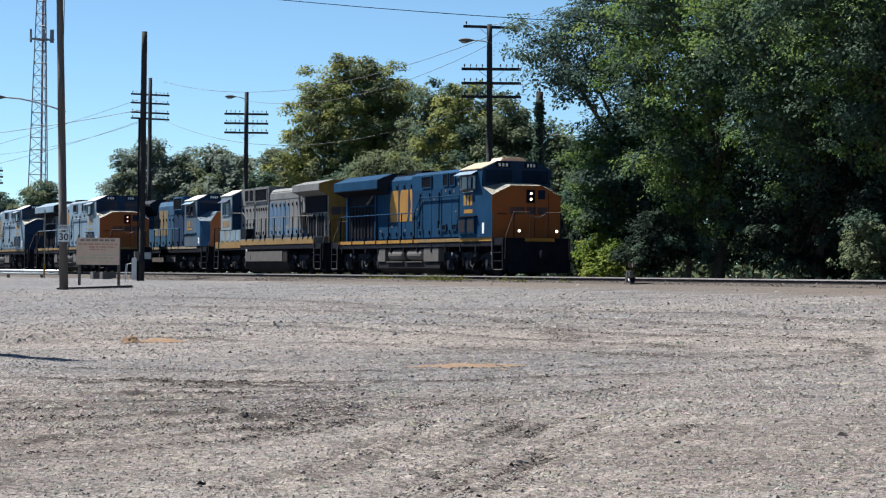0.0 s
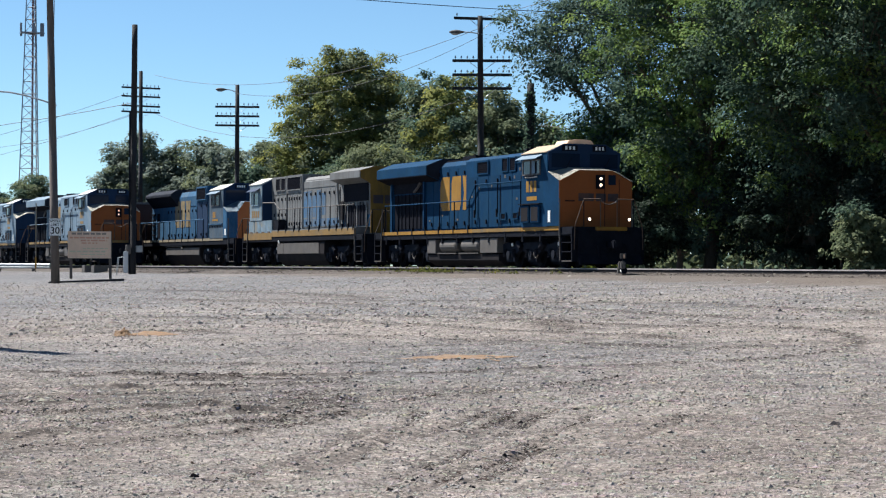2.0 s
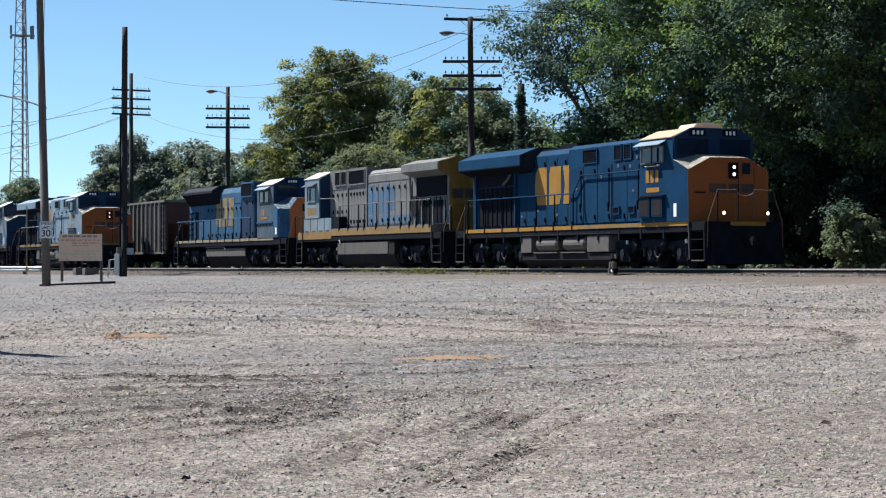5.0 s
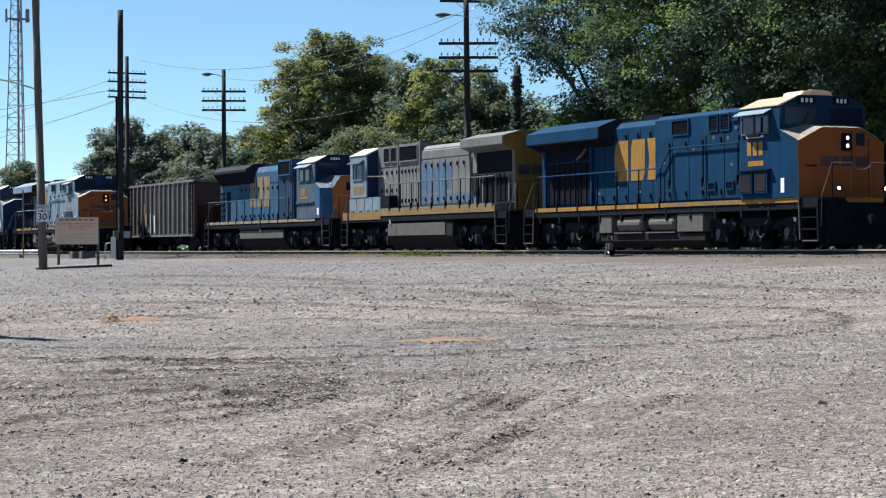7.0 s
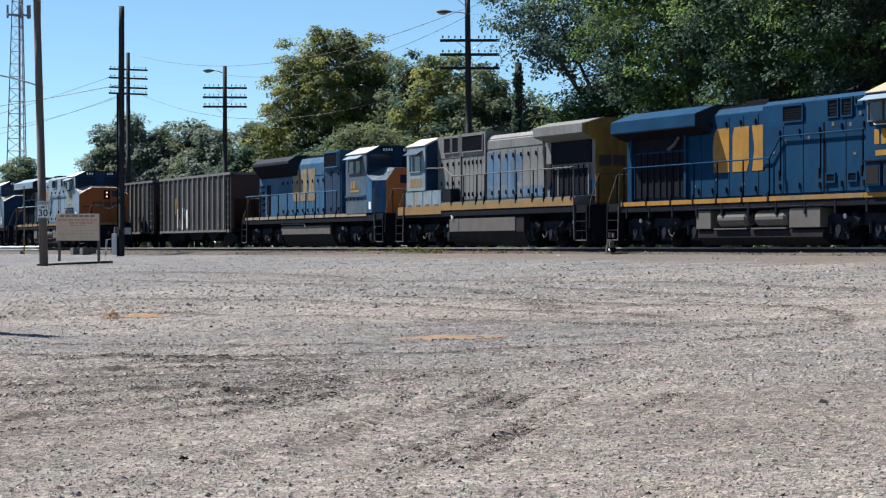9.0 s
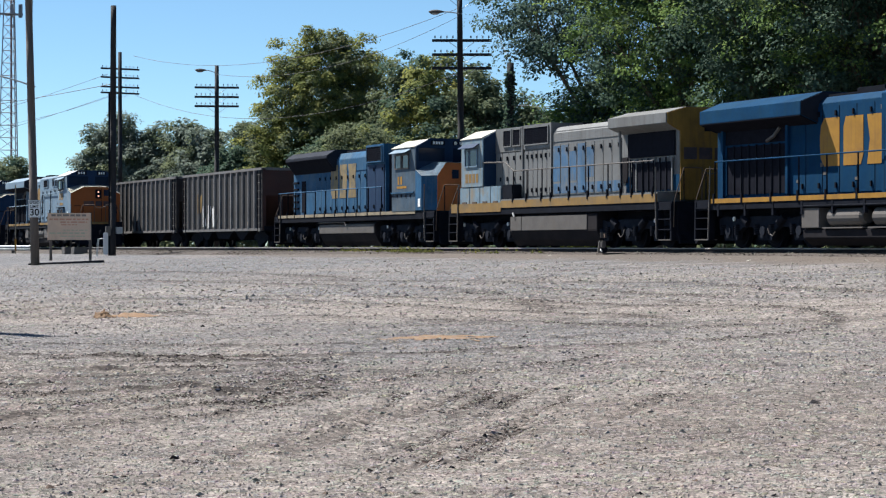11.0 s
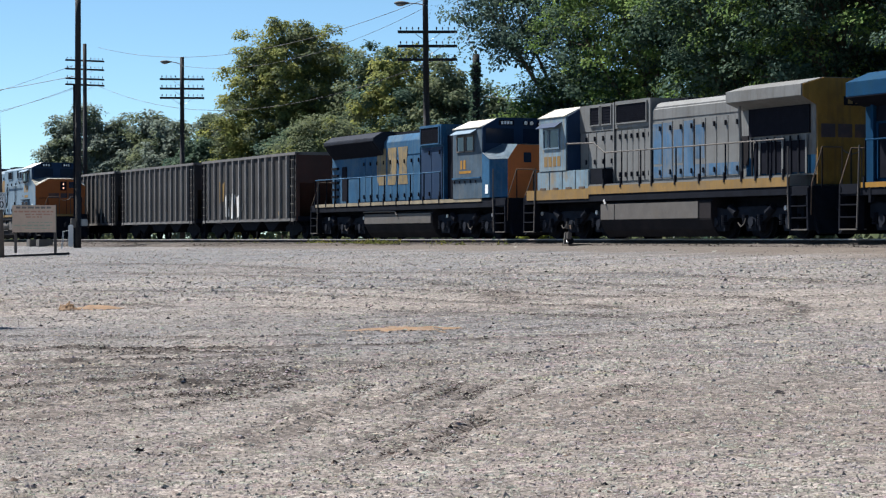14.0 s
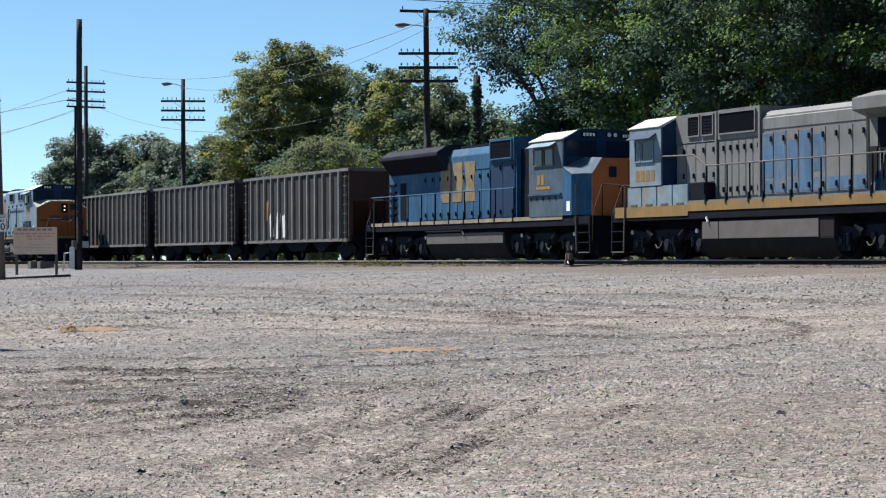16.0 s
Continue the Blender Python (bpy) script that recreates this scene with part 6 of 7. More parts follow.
        part("equipment_box", boxes((-3.95, -3.0, *sorted((s * 0.9, s * 1.48)), 0.6, 1.2), bevel=0.02), SILVER, ob)
        part("equipment_box", boxes((1.68, 3.4, *sorted((s * 0.9, s * 1.48)), 0.6, 1.2), bevel=0.02), SILVER, ob)
        part("brake_pipe", rods([(-3.9, s * 1.5, 1.26), (3.6, s * 1.5, 1.26)], 0.025), BLACK, ob)
    part("fuel_tank", prisms(([(-1.0, 1.2), (1.0, 1.2), (1.0, 0.62), (1.42, 0.55), (1.42, 0.3), (1.1, 0.07), (-1.1, 0.07), (-1.42, 0.3), (-1.42, 0.55), (-1.0, 0.62)], -3.95, 3.45), bevel=0.02), TANK_DARK, ob, "dusty dark fuel tank")
    # cab
    part("cab_wall", boxes((5.84, 5.90, -1.5, 1.5, 1.58, 4.45)), dark, ob)
    part("cab_front", prisms(([(-1.5, 3.72), (1.5, 3.72), (1.56, 4.44), (0.88, 4.78), (-0.88, 4.78), (-1.56, 4.44)], 8.18, 8.26), bevel=0.01), dark, ob, "dark blue cab front")
    for y0, y1 in ((-1.42, -0.22), (0.22, 1.42)):
        w = part("windshield", boxes((8.262, 8.275, y0, y1, 3.86, 4.40), bevel=0.005), GLASS, ob)
        part("wiper", rods([(8.29, (y0 + y1) / 2, 3.82), (8.29, (y0 + y1) / 2 + 0.25, 4.25)], 0.012), BLACK, w)
    cab_roof(ob, 5.84, 8.175, 4.43, 4.78, roof_mat)
    if cooler:
        part("air_conditioner", prisms(([(-0.6, 4.78), (0.6, 4.78), (0.5, 4.94), (0.2, 4.98), (-0.2, 4.98), (-0.5, 4.94)], 6.8, 7.9), bevel=0.03), BOARD_WOOD, ob, "cream rooftop air conditioner")
    part("horn", rod(rod(rod(bmesh.new(), (2.6, 0.3, 4.6), (2.6, 0.3, 4.85), 0.03), (2.4, 0.3, 4.85), (2.9, 0.3, 4.85), 0.04, 10, 0.10), (2.4, 0.18, 4.82), (2.8, 0.18, 4.82), 0.03, 10, 0.08), BLACK, ob)
    number_board(ob, 8.262, -0.98, -0.33, 4.50, 4.72, 1)
    number_board(ob, 8.262, 0.33, 0.9, 4.50, 4.72, 1)
    fp = wide_nose(ob, paint, front, ROOF_CREAM, 8.18, 9.2, 3.30, 3.72, 3.70)
    part("headlight_housing", boxes((9.22, 9.28, -0.02, 0.34, 3.02, 3.56), bevel=0.02), BLACK, ob)
    for z in (3.17, 3.41):
        lamp(ob, 9.29, 0.16, z, 0.058, 1, LAMP_GLOW if lit else RED_LAMP)
    part("emblem", boxes((9.222, 9.226, -0.75, -0.1, 2.55, 2.85), (9.222, 9.226, 0.0, 0.42, 2.55, 2.85), (9.222, 9.226, 0.5, 0.95, 2.55, 2.85)), EMBLEM_DARK, ob, "dark emblem of plain shapes")
    part("grab_iron", rods([(9.3, -1.35, 2.55), (9.3, -0.95, 2.55)], 0.02), BLACK, ob)
    if lit:
        for y in (-0.82, 0.86):
            lamp(ob, 10.27, y, 1.84, 0.058, 1)
    part("anticlimber", boxes((10.2, 10.36, -0.55, 0.75, 1.42, 1.56), bevel=0.02), stripe, ob, "yellow anticlimber edge")
    part("rear_door", boxes((-9.79, -9.75, -0.35, 0.35, 1.6, 3.5), bevel=0.01), paint, ob)
    loco_end(ob, 10.25, 1)
    loco_end(ob, -10.25, -1)
    loco_truck(ob, 6.15, sense, rolling)
    loco_truck(ob, -6.4, sense, rolling)
    return ob


def older_loco(m, label, sense, rolling=True):
    """A six-axle diesel with a narrow short hood, weathered to bare grey; it runs long hood first."""
    ob = thing("locomotive", m, label, "locomotive")
    part("underframe", boxes((-9.3, 9.3, -1.5, 1.5, 1.30, 1.56), (-9.0, 9.0, -0.6, 0.6, 0.95, 1.32), bevel=0.015), BLACK, ob, "black underframe")
    part("walkway_edge", boxes((-8.3, 4.2, -1.5, 1.5, 1.56, 1.90), bevel=0.012), GREY_PAINT, ob)
    trim_strip(ob, -8.3, 4.2, 1.56, 1.84, PALE_YELLOW)
    trim_strip(ob, 4.2, 9.0, 1.42, 1.78, PALE_YELLOW)
    part("engine_hood", prisms(([(-0.95, 1.9), (0.95, 1.9), (0.95, 4.0), (0.95, 4.30), (-0.95, 4.30), (-0.95, 4.0)], -8.9, 5.9), bevel=0.012), GREY_PAINT, ob, "weathered grey engine hood")
    part("hood_cowl", prisms(([(-0.97, 3.95), (0.97, 3.95), (0.97, 4.38), (0.72, 4.58), (-0.72, 4.58), (-0.97, 4.38)], -4.75, 0.72), bevel=0.05), GREY_PAINT, ob, "rounded grey exhaust cowl")
    part("equipment_box_top", boxes((0.78, 3.25, -1.0, 1.0, 3.80, 4.76), bevel=0.02), GREY_PAINT, ob)
    part("vent_cab", boxes((3.32, 5.86, -0.97, 0.97, 3.78, 4.74), bevel=0.02), GREY_PAINT, ob)
    part("exhaust_housing", boxes((-0.6, 0.6, -0.35, 0.35, 4.58, 4.70)), BLACK, ob)
    part("roof_hatch", boxes((-3.0, -2.2, -0.3, 0.3, 4.58, 4.66)), BLACK, ob)
    part("radiator_wing", prisms(([(-0.78, 4.78), (0.78, 4.78), (1.56, 4.56), (1.56, 4.22), (0.9, 3.98), (-0.9, 3.98), (-1.56, 4.22), (-1.56, 4.56)], -9.0, -4.85), bevel=0.012), GREY_PAINT, ob, "grey overhanging radiator hood")
    for s in (-1, 1):
        doors(ob, -4.75, -2.05, 4, 2.0, 3.9, 0.953, s, GREY_PAINT)
        doors(ob, -2.0, 0.7, 4, 2.0, 3.9, 0.953, s, GREY_PAINT)
        doors(ob, 0.78, 3.2, 6, 2.0, 3.75, 0.953, s, GREY_PAINT)
        doors(ob, 3.35, 5.8, 4, 2.5, 3.75, 0.953, s, GREY_PAINT)
        for x in (0.72, 3.23):
            part("frame_rib", boxes((x, x + 0.09, *sorted((s * 0.95, s * 1.03)), 1.95, 4.74)), GREY_PAINT, ob)
        # faded blue emblem and bands on the grey
        for x0, x1, z0, z1 in ((0.06, 0.64, 2.5, 3.84), (-0.60, -0.04, 2.3, 3.86), (-1.28, -0.72, 2.5, 3.6), (-1.96, -1.38, 2.1, 3.86), (-2.66, -2.10, 2.6, 3.7)):
            part("faded_panel", boxes((x0, x1, *sorted((s * 0.97, s * 0.983)), z0, z1), bevel=0.004), material_once("washed_blue_paint"), ob, "washed-out blue paint panel")
        for k in range(8):
            part("blue_band", boxes((-4.70 + k * 0.675, -4.10 + k * 0.675, *sorted((s * 0.97, s * 0.984)), 2.04, 2.42), bevel=0.004), material_once("washed_blue_paint"), ob, "washed-out blue lower band")
        part("blue_band", boxes((-8.85, -5.1, *sorted((s * 0.952, s * 0.958)), 1.95, 2.5)), BLUE, ob, "blue lower band")
        louver(ob, 0.95, 3.1, 3.96, 4.68, 1.003, s, GREY_PAINT, 9)
        louver(ob, 3.45, 4.2, 3.98, 4.68, 0.973, s, GREY_PAINT, 6)
        louver(ob, 4.3, 5.05, 3.98, 4.68, 0.973, s, GREY_PAINT, 6)
        part("intake_screen", boxes((-8.6, -5.3, *sorted((s * 0.95, s * 1.0)), 3.15, 4.0)), GRILLE, ob)
        part("intake_screen", boxes((-8.4, -5.6, *sorted((s * 0.95, s * 1.0)), 2.0, 2.95)), GRILLE, ob)
        for k in range(8):
            part("screen_bar", boxes((-8.5 + k * 0.42, -8.42 + k * 0.42, *sorted((s * 1.0, s * 1.03)), 1.95, 3.1)), GREY_PAINT if k % 3 == 0 else BLACK, ob)
        part("strut", rods([(-4.95, s * 1.03, 1.95), (-5.25, s * 1.3, 4.1)], 0.05), GREY_PAINT, ob)
        part("hood_door", boxes((-5.25, -4.85, *sorted((s * 0.95, s * 0.99)), 2.3, 3.2)), TANK_DARK, ob)
        # cab
        part("cab_side", boxes((5.88, 7.98, *sorted((s * 1.46, s * 1.52)), 2.45, 4.38), bevel=0.01), PEELING, ob, "peeling pale blue cab side")
        window(ob, 6.35, 7.15, 3.25, 3.98, 1.525, s, PALE_BLUE)
        window(ob, 7.2, 7.6, 3.25, 3.98, 1.525, s, PALE_BLUE)
        part("sun_visor", prisms(([(s * 1.52, 4.2), (s * 1.8, 4.02), (s * 1.8, 4.0), (s * 1.52, 4.16)], 6.2, 7.75)), DARK_BLUE, ob)
        for k in range(4):
            part("figure", boxes((6.3 + k * 0.34, 6.54 + k * 0.34, *sorted((s * 1.522, s * 1.527)), 2.62, 2.98)), PALE_YELLOW, ob)
        for k in range(4):
            part("battery_box", boxes((4.22 + k * 1.0, 5.18 + k * 1.0, *sorted((s * 0.9, s * 1.5)), 1.60, 2.44), bevel=0.02), PEELING, ob, "peeling pale blue battery box door")
            part("latch", boxes((4.5 + k, 4.9 + k, *sorted((s * 1.5, s * 1.53)), 1.78, 1.85)), RUST, ob)
        part("stair_box", boxes((3.3, 4.2, *sorted((s * 0.9, s * 1.45)), 1.9, 2.45), bevel=0.015), BLACK, ob)
        side_rail(ob, [3.1, 1.9, 0.6, -0.2, -1.7, -3.2, -4.7, -5.7, -6.5, -7.3, -8.0], 1.90, 2.98, s, BLACK, SILVER)
        part("handrail", rods([(3.1, s * 1.47, 2.98), (3.9, s * 1.47, 3.35), (5.9, s * 1.5, 3.4)], 0.028), SILVER, ob)
        part("tank_panel", boxes((-3.05, 2.4, *sorted((s * 1.44, s * 1.47)), 0.66, 1.2), bevel=0.01), SILVER, ob, "dusty silver tank panel")
        part("tank_panel", boxes((2.44, 3.4, *sorted((s * 1.44, s * 1.47)), 0.66, 1.2), bevel=0.01), SILVER, ob)
        part("valve", rods([(3.0, s * 1.5, 1.2), (3.1, s * 1.5, 1.35)], 0.04), WHITE_PAINT, ob)
    # end walls darker than the pale cab sides, shade put into their paint
    part("cab_wall", prisms(([(-1.46, 2.45), (1.46, 2.45), (1.46, 4.38), (0.8, 4.74), (-0.8, 4.74), (-1.46, 4.38)], 5.84, 5.92)), DARK_BLUE, ob)
    part("cab_wall", boxes((7.92, 7.98, -1.46, 1.46, 2.45, 4.38)), DARK_BLUE, ob)
    part("cab_wall_window", boxes((5.84, 5.858, -1.35, -1.02, 3.3, 4.0)), GLASS, ob)
    part("cab_deck", boxes((4.2, 9.25, -1.48, 1.48, 1.56, 1.62)), BLACK, ob)
    cab_roof(ob, 5.925, 8.06, 4.38, 4.76, ROOF_CREAM, 1.52, 0.8)
    part("short_hood", prisms(([(-0.75, 1.6), (0.75, 1.6), (0.75, 3.0), (0.5, 3.2), (-0.5, 3.2), (-0.75, 3.0)], 7.98, 9.1), bevel=0.03), BLUE, ob)
    part("fuel_tank", prisms(([(-1.3, 1.3), (1.3, 1.3), (1.44, 1.2), (1.44, 0.64), (1.3, 0.3), (1.1, 0.07), (-1.1, 0.07), (-1.3, 0.3), (-1.44, 0.64), (-1.44, 1.2)], -3.8, 3.5), bevel=0.02), TANK_DARK, ob, "dusty brown fuel tank")
    # yellow hood end
    part("hood_end", prisms(([(-1.02, 1.62), (1.02, 1.62), (1.02, 3.95), (1.52, 4.2), (1.52, 4.55), (0.78, 4.76), (-0.78, 4.76), (-1.52, 4.55), (-1.52, 4.2), (-1.02, 3.95)], -9.06, -9.0), bevel=0.01), DIRTY_YELLOW, ob, "grimy yellow rear hood end")
    part("end_number", boxes((-9.075, -9.062, -0.85, 0.1, 3.95, 4.22)), BLACK, ob)
    for k in range(3):
        part("figure", boxes((-9.08, -9.076, -0.75 + k * 0.27, -0.58 + k * 0.27, 4.0, 4.17)), PALE_YELLOW, ob)
    part("emblem", boxes((-9.07, -9.062, -0.9, -0.3, 3.0, 3.4), (-9.07, -9.062, -0.2, 0.3, 3.0, 3.4), (-9.07, -9.062, 0.4, 0.9, 3.0, 3.4)), EMBLEM_DARK, ob, "dark emblem of plain shapes")
    part("hood_end_door", boxes((-9.09, -9.062, 0.2, 0.85, 1.7, 2.8), bevel=0.01), DIRTY_YELLOW, ob)
    loco_end(ob, 9.3, 1, 2.6, PALE_YELLOW)
    loco_end(ob, -9.3, -1, 2.75, GREY_PAINT)
    loco_truck(ob, 5.9, sense, rolling)
    loco_truck(ob, -5.9, sense, rolling)
    return ob


def material_once(name):
    """A patchy washed-out blue for paint worn through to the grey."""
    if name not in bpy.data.materials:
        material(name, (0.050, 0.120, 0.215), 0.7, spec=0.18, vary=0.35, scale=1.5, dirt=0.95, dirt_colour=(0.142, 0.152, 0.158), streak=0.85)
    return bpy.data.materials[name]


def flared_loco(m, label, sense, rolling=True):
    """A six-axle diesel with flared radiators at its rear and an angular wide nose."""
    ob = thing("locomotive", m, label, "locomotive")
    part("underframe", boxes((-10.4, 10.3, -1.5, 1.5, 1.22, 1.56), (-10.0, 10.0, -0.6, 0.6, 0.95, 1.3), bevel=0.015), BLACK, ob, "black underframe")
    trim_strip(ob, -9.75, 8.2, 1.46, 1.60, BLEACHED)
    part("engine_hood", prisms(([(-0.9, 1.56), (0.9, 1.56), (0.9, 4.2), (0.72, 4.5), (-0.72, 4.5), (-0.9, 4.2)], -9.15, 3.3), bevel=0.015), WORN_BLUE, ob)
    part("equipment_box_top", boxes((1.05, 3.25, -0.98, 0.98, 3.85, 4.72), bevel=0.02), WORN_BLUE, ob)
    part("roof_hatch", boxes((-2.4, 0.9, -0.6, 0.6, 4.5, 4.62), bevel=0.01), BLACK, ob)
    part("radiator_fan", boxes((-8.6, -3.2, -0.8, 0.8, 4.66, 4.72), bevel=0.01), BLACK, ob)
    part("radiator_flare", prisms(([(-0.9, 3.62), (-1.42, 4.28), (-1.42, 4.42), (-1.0, 4.68), (1.0, 4.68), (1.42, 4.42), (1.42, 4.28), (0.9, 3.62)], -8.95, -2.95), bevel=0.02), SOOT_SHADE, ob, "dark sooty flared radiator section")
    for s in (-1, 1):
        part("radiator_screen", prisms(([(s * 0.94, 3.66), (s * 1.45, 4.27), (s * 1.435, 4.28), (s * 0.925, 3.67)], -8.85, -3.05)), GRILLE, ob, "black radiator screen")
        doors(ob, -5.8, 1.0, 9, 1.66, 3.55, 0.905, s, WORN_BLUE)
        doors(ob, 1.1, 3.2, 2, 1.66, 3.8, 0.905, s, DARK_BLUE)
        part("upper_panel", boxes((-2.9, 0.98, *sorted((s * 0.9, s * 0.925)), 3.6, 4.15), bevel=0.008), WORN_BLUE, ob)
        louver(ob, 1.2, 3.1, 3.9, 4.66, 0.985, s, WORN_BLUE, 8)
        emblem(ob, -3.7, -0.3, 2.35, 3.95, 0.935, s, WORN_YELLOW)
        for k in range(5):
            part("step_iron", boxes((-9.05, -8.3, *sorted((s * 0.9, s * 1.0)), 1.9 + k * 0.32, 2.0 + k * 0.32), bevel=0.01), BLACK, ob)
        part("hood_opening", boxes((-7.9, -7.3, *sorted((s * 0.9, s * 0.92)), 1.75, 3.3)), GRILLE, ob)
        # cab side, with the dark recess behind it
        part("cab_side", boxes((5.6, 8.3, *sorted((s * 1.48, s * 1.54)), 1.58, 4.33), bevel=0.01), GREY_BLUE, ob, "dusty blue-grey cab side")
        window(ob, 6.0, 6.75, 3.42, 4.06, 1.545, s, SILVER)
        window(ob, 6.85, 7.6, 3.42, 4.06, 1.545, s, SILVER)
        part("sun_visor", prisms(([(s * 1.54, 4.28), (s * 1.82, 4.12), (s * 1.82, 4.10), (s * 1.54, 4.24)], 5.9, 7.8)), PALE_BLUE, ob, "pale folded sun visor")
        part("figure", boxes((6.3, 6.5, *sorted((s * 1.542, s * 1.547)), 2.75, 3.1), (6.6, 6.8, *sorted((s * 1.542, s * 1.547)), 2.75, 3.1)), YELLOW, ob)
        part("figure", boxes((6.2, 7.3, *sorted((s * 1.542, s * 1.547)), 2.58, 2.68)), YELLOW, ob)
        part("side_shelf", boxes((5.62, 8.2, *sorted((s * 1.54, s * 1.6)), 2.36, 2.42)), WORN_BLUE, ob)
        for k in range(5):
            part("latch", boxes((5.7 + k * 0.5, 5.78 + k * 0.5, *sorted((s * 1.54, s * 1.57)), 2.2, 2.3)), BLACK, ob)
        part("label_plate", boxes((8.6, 8.85, *sorted((s * 1.545, s * 1.555)), 1.75, 2.1)), SIGN_WHITE, ob)
        side_rail(ob, [-9.8, -8.4, -7.3, -5.8, -4.4, -3.0, -1.6, -0.2, 1.2, 2.6, 4.2], 1.58, 2.72, s, BLACK, WORN_BLUE)
        part("tank_panel", boxes((-4.05, 3.1, *sorted((s * 1.36, s * 1.40)), 0.66, 1.08), bevel=0.01), SILVER, ob, "dusty silver tank panel")
        part("brake_pipe", rods([(-4.0, s * 1.45, 1.18), (-0.5, s * 1.45, 1.18), (-0.3, s * 1.45, 1.0)], 0.03), SILVER, ob)
    part("cab_rear", boxes((5.56, 5.62, -1.48, 1.48, 1.58, 4.35)), DARK_BLUE, ob)
    # shade of the recess behind the cab put into a near-black link
    part("cab_link", boxes((3.3, 5.56, -0.72, 0.72, 1.58, 4.25)), GRILLE, ob)
    for s in (-1, 1):
        part("cab_door", boxes((5.535, 5.558, *sorted((s * 0.8, s * 1.4)), 1.62, 3.6), bevel=0.008), WORN_BLUE, ob)
    part("fuel_tank", prisms(([(-1.2, 1.2), (1.2, 1.2), (1.36, 1.08), (1.36, 0.62), (1.2, 0.3), (1.0, 0.07), (-1.0, 0.07), (-1.2, 0.3), (-1.36, 0.62), (-1.36, 1.08)], -4.1, 3.2), bevel=0.02), TANK_DARK, ob, "dark dusty fuel tank")
    part("cab_front", prisms(([(-1.5, 3.3), (1.5, 3.3), (1.54, 4.34), (0.86, 4.72), (-0.86, 4.72), (-1.54, 4.34)], 8.26, 8.36), bevel=0.01), DARK_BLUE, ob, "dark blue cab front")
    for y0, y1 in ((-1.4, -0.2), (0.2, 1.4)):
        part("windshield", boxes((8.362, 8.375, y0, y1, 3.72, 4.3), bevel=0.005), GLASS, ob)
    cab_roof(ob, 5.6, 8.255, 4.33, 4.70, ROOF_CREAM, 1.54, 0.82)
    number_board(ob, 8.362, -0.85, -0.2, 4.42, 4.62, 1, 4)
    for y in (0.3, 0.55):
        lamp(ob, 8.40, y, 4.52, 0.08, 1, WHITE_PAINT)
    number_board(ob, 8.362, 0.8, 1.3, 4.40, 4.58, 1, 4)
    wide_nose(ob, WORN_BLUE, ORANGE_BRIGHT, PALE_BLUE, 8.3, 9.7, 3.06, 3.62, 3.34, 1.54, 0.75)
    loco_end(ob, 10.3, 1, 2.7, ORANGE)
    loco_end(ob, -10.4, -1, 2.7, BLACK)
    loco_truck(ob, 6.2, sense, rolling)
    loco_truck(ob, -6.9, sense, rolling)
    return ob


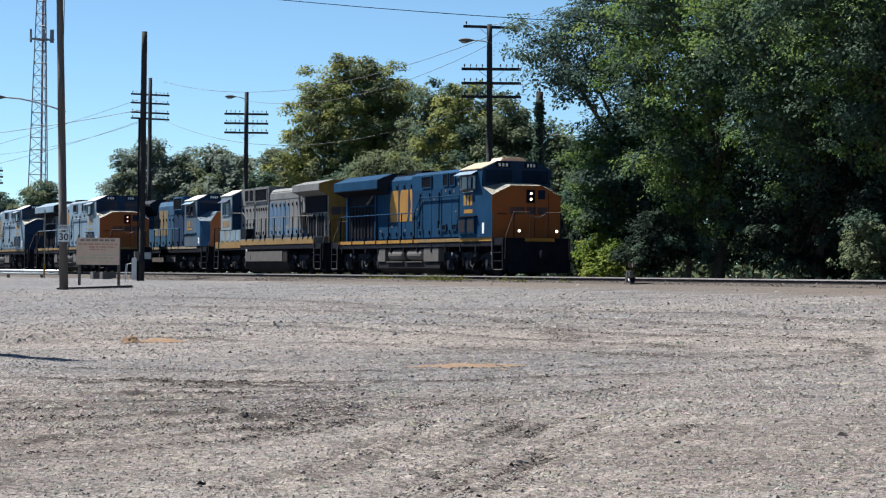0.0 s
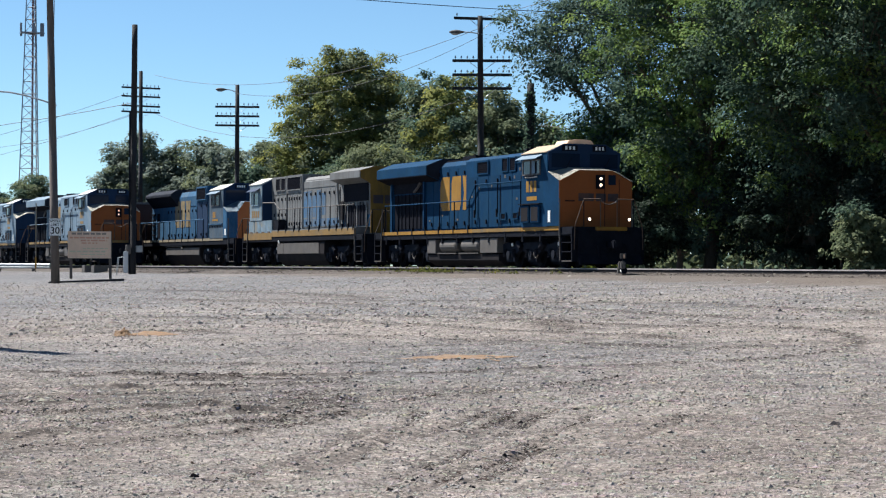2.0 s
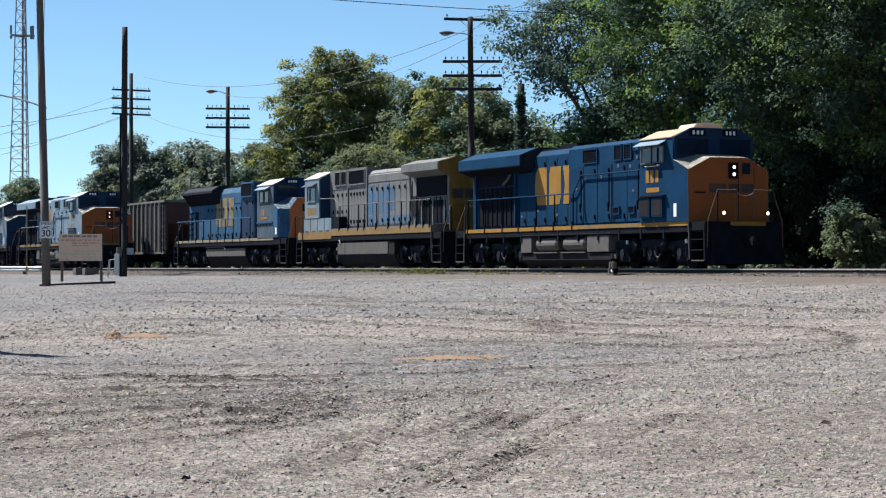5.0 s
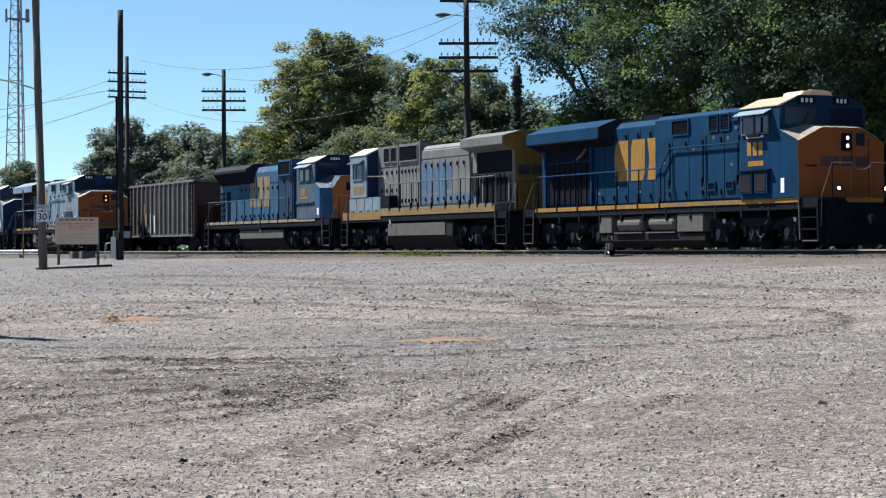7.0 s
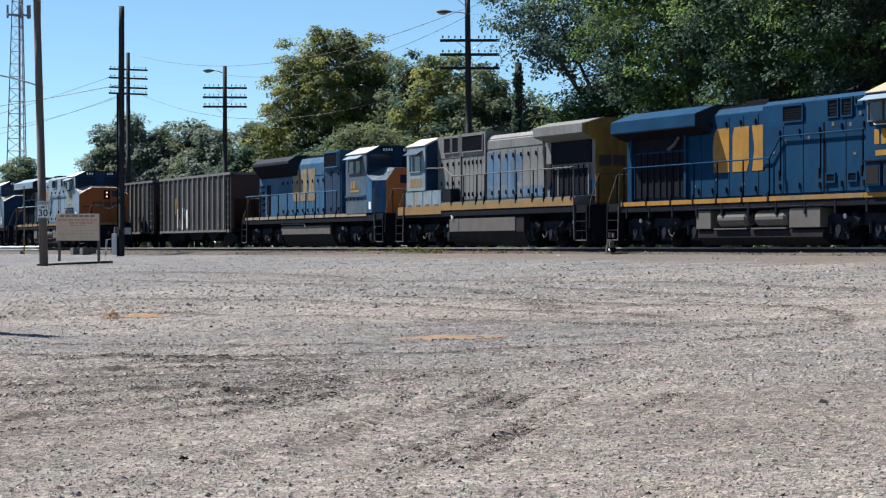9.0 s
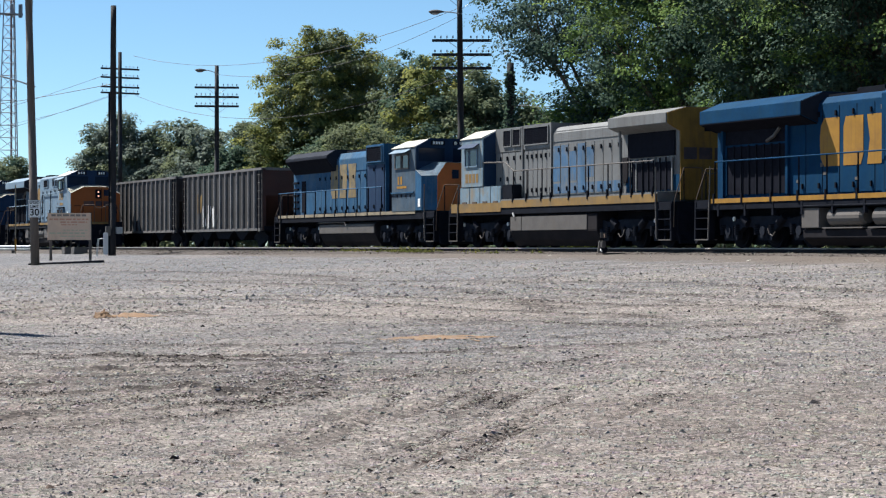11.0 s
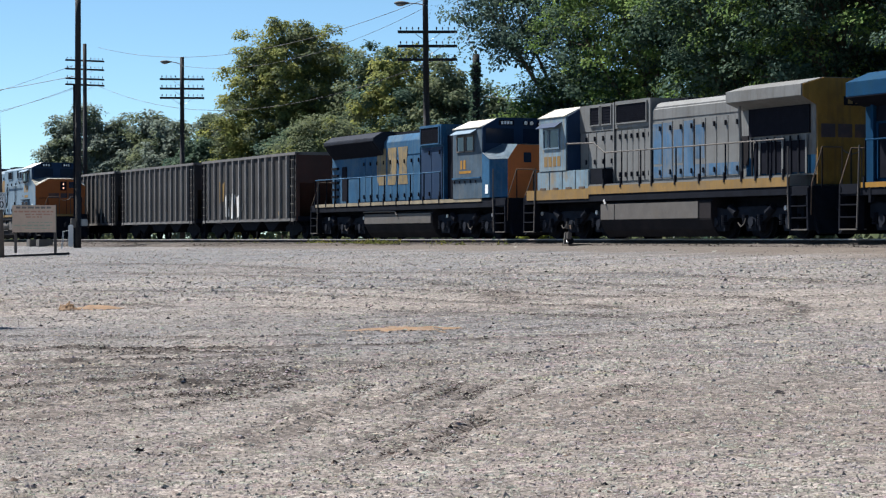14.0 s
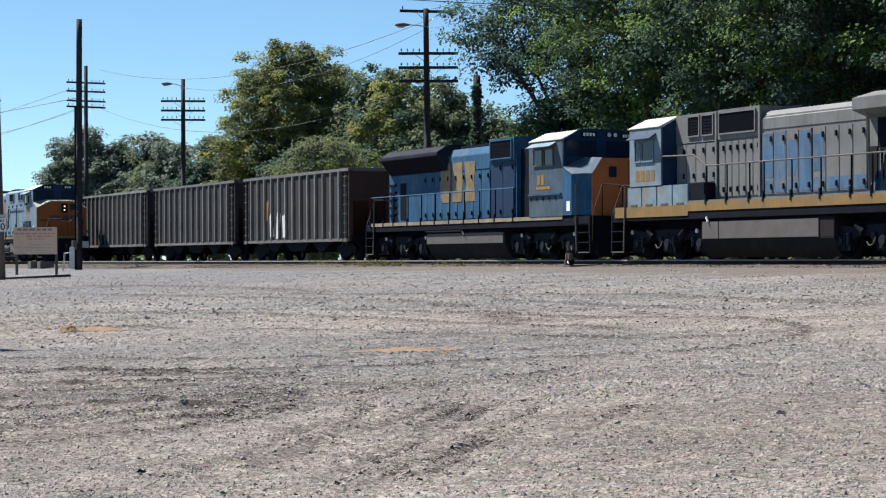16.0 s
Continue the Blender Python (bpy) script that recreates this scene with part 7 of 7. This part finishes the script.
# ---- hopper cars ----
def hopper_car(m, label, end_mat, seed, marks=False):
    """A ribbed steel coal hopper on two trucks, with sloping ends and ladders."""
    ob = thing("hopper_car", m, label, "hopper car", "coal hopper train")
    rng = random.Random(seed)
    x = 7.12
    part("side_sheet", boxes((-x, x, -1.46, -1.42, 0.95, 4.1)), HOPPER_GREY, ob)
    part("side_sheet", boxes((-x, x, 1.42, 1.46, 0.95, 4.1)), HOPPER_GREY, ob)
    for d in (-1, 1):
        part("end_sheet", prisms(([(d * x, 4.1), (d * (x - 0.04), 4.1), (d * (x - 0.04), 2.75), (d * (x - 1.9), 1.05), (d * (x - 1.86), 1.0), (d * x, 2.7)], -1.42, 1.42), axis="y"), end_mat, ob, "rusty sloping end sheet")
        part("end_post", boxes((d * (x - 0.02), d * (x + 0.05), -1.46, -1.3, 0.9, 4.1), (d * (x - 0.02), d * (x + 0.05), 1.3, 1.46, 0.9, 4.1), (d * (x - 0.02), d * (x + 0.05), -0.5, -0.36, 1.1, 2.8), (d * (x - 0.02), d * (x + 0.05), 0.36, 0.5, 1.1, 2.8)), end_mat, ob)
        part("end_sill", boxes((d * (x - 0.1), d * (x + 0.22), -1.4, 1.4, 0.86, 1.1), bevel=0.02), BLACK, ob)
        bm = box(bmesh.new(), d * (x + 0.1), d * (x + 0.6), -0.12, 0.12, 0.78, 1.0, bevel=0.02)
        box(bm, d * (x + 0.5), d * (x + 0.8), -0.17, 0.17, 0.72, 1.06, bevel=0.05)
        part("coupler", bm, RUST, ob)
        for s in (-1, 1):
            lad = part("ladder", boxes((d * (x - 0.62), d * (x - 0.58), *sorted((s * 1.5, s * 1.56)), 0.7, 4.0), (d * (x - 0.12), d * (x - 0.08), *sorted((s * 1.5, s * 1.56)), 0.7, 4.0)), BLACK, ob)
            for k in range(8):
                shared("rung", lambda: rods([(-0.26, 0, 0), (0.26, 0, 0)], 0.018), SILVER, "rung", lad, pose(d * (x - 0.35), s * 1.53, 0.85 + k * 0.42))
    part("top_chord", boxes((-x - 0.05, x + 0.05, -1.53, -1.40, 4.02, 4.16), (-x - 0.05, x + 0.05, 1.40, 1.53, 4.02, 4.16), (-x - 0.05, -x + 0.08, -1.4, 1.4, 4.02, 4.16), (x - 0.08, x + 0.05, -1.4, 1.4, 4.02, 4.16), bevel=0.012), HOPPER_RIB, ob)
    for s in (-1, 1):
        part("side_sill", boxes((-x, x, *sorted((s * 1.40, s * 1.54)), 0.86, 1.0), bevel=0.012), HOPPER_RIB, ob)
        for k in range(13):
            px = -6.0 + k * 1.0
            shared("rib", lambda: prism(bmesh.new(), [(-0.09, 0), (0.09, 0), (0.06, -0.10), (-0.06, -0.10)], 1.0, 4.02, axis="z"), HOPPER_RIB, "rib", ob, pose(px, s * 1.46, 0, 0, 0, 0 if s < 0 else 180))
    if marks:
        # loose painted scrawl, as plain patches of colour
        yy = -1.47
        for k, (a, c, z0, z1, mt) in enumerate(((-4.0, -3.65, 1.9, 3.0, PALE_YELLOW), (-3.3, -2.75, 1.1, 2.35, WHITE_PAINT), (-2.45, -1.95, 1.05, 2.3, WHITE_PAINT), (-1.5, -1.0, 1.1, 2.3, WHITE_PAINT), (-3.1, -2.85, 1.5, 2.45, INK_BLACK),
                                                 (-2.7, -2.45, 1.9, 2.4, INK_BLACK), (-2.1, -1.95, 1.2, 1.8, INK_BLACK), (-1.3, -1.15, 1.7, 2.4, INK_BLACK), (-0.85, -0.6, 1.4, 1.9, INK_BLACK), (4.7, 5.0, 1.1, 1.45, PALE_YELLOW))):
            sk = 0.15 * (-1) ** k
            part("paint_mark", prisms(([(a, z0), (c, z0 + 0.1), (c + sk, z1), (a + sk * 0.6, z1 - 0.15)], yy - 0.004, yy), axis="y"), mt, ob)
        for px, z0, z1 in ((-3.0, 1.15, 2.3), (-2.0, 1.1, 2.35), (-1.0, 1.15, 2.25)):
            part("paint_mark", boxes((px - 0.055, px + 0.055, -1.566, -1.562, z0, z1)), WHITE_PAINT, ob)
        part("paint_mark", boxes((-4.055, -3.945, -1.566, -1.562, 1.9, 3.0)), PALE_YELLOW, ob)
    part("hopper_bay", prisms(([(-4.9, 1.05), (-3.4, 0.4), (-2.9, 0.4), (-1.8, 0.98), (-0.9, 0.45), (0.9, 0.45), (1.8, 0.98), (2.9, 0.4), (3.4, 0.4), (4.9, 1.05)], -1.3, 1.3), axis="y"), BLACK, ob, "black hopper discharge bays")
    part("center_sill", boxes((-7.1, 7.1, -0.25, 0.25, 0.75, 1.02)), BLACK, ob)
    for xc in (-5.75, 5.75):
        for s in (-1, 1):
            fr = shared("hopper_frame", lambda: prism(bmesh.new(), [(-1.15, 0.38), (-1.15, 0.6), (-0.5, 0.82), (0.5, 0.82), (1.15, 0.6), (1.15, 0.38), (0.7, 0.36), (0.4, 0.2), (-0.4, 0.2), (-0.7, 0.36)], -0.07, 0.07, axis="y"), BLACK, "truck_frame", ob, pose(xc, s * 1.0, 0))
        part("bolster", boxes((xc - 0.2, xc + 0.2, -0.95, 0.95, 0.5, 0.8)), BLACK, ob)
        for k in (-0.86, 0.86):
            add_wheelset(ob, xc + k, 0.46, 1, True)
    return ob


# ---- the moving train ----
def make_train():
    lead = modern_loco(pose(-9.25 - 79, CENTRE_Y, 0), BLUE, ORANGE, CREAM, "faded blue lead locomotive with orange nose and lit headlights")
    TRAIN.append((lead, -9.25, 0))
    second = older_loco(pose(-30.3 - 79, CENTRE_Y, 0, 0, 0, 180), "weathered grey locomotive running backwards, with yellow hood end", -1)
    TRAIN.append((second, -30.3, 180))
    third = flared_loco(pose(-51.4 - 79, CENTRE_Y, 0), "blue locomotive with flared radiators and orange nose", 1)
    TRAIN.append((third, -51.4, 0))
    for i in range(5):
        off = -70.95 - 15.78 * i
        label = ("grey ribbed coal hopper car with painted scrawl", "weathered grey ribbed coal hopper car", "sooty dark ribbed coal hopper car")[min(i, 2)]
        h = hopper_car(pose(off - 79, CENTRE_Y, 0), label, HOPPER_RED if i == 0 else HOPPER_GREY, i, i == 0)
        TRAIN.append((h, off, 0))
    # locomotives standing on the siding
    modern_loco(pose(-138.2, SIDING_Y, 0), PALE_BLUE, ORANGE, WHITE_PAINT, "pale blue locomotive with orange nose parked on the siding", 1, False, False, PALE_YELLOW, PALE_YELLOW, DARK_BLUE, False)
    modern_loco(pose(-160.8, SIDING_Y, 0), PALE_BLUE, DARK_BLUE, WHITE_PAINT, "pale blue locomotive with dark nose parked on the siding", 1, False, False, PALE_YELLOW, PALE_YELLOW, DARK_BLUE, False)


make_train()


def motions():
    rows = [(t, travel(t)) for t in (0, 1, 2, 3, 4, 5, 6, 7, 8, 9, 10, 11, 12, 13, 14, 15, 16)]
    for ob, offset, turn in TRAIN:
        walk(ob, [(t, pose(s + offset, CENTRE_Y, 0, 0, 0, turn)) for t, s in rows])
    start = travel(0)
    for w, x, r, sense in WHEELS:
        walk(w, [(i / 6, pose(x, 0, r, 0, sense * math.degrees((travel(i / 6) - start) / r), 0)) for i in range(97)])


motions()
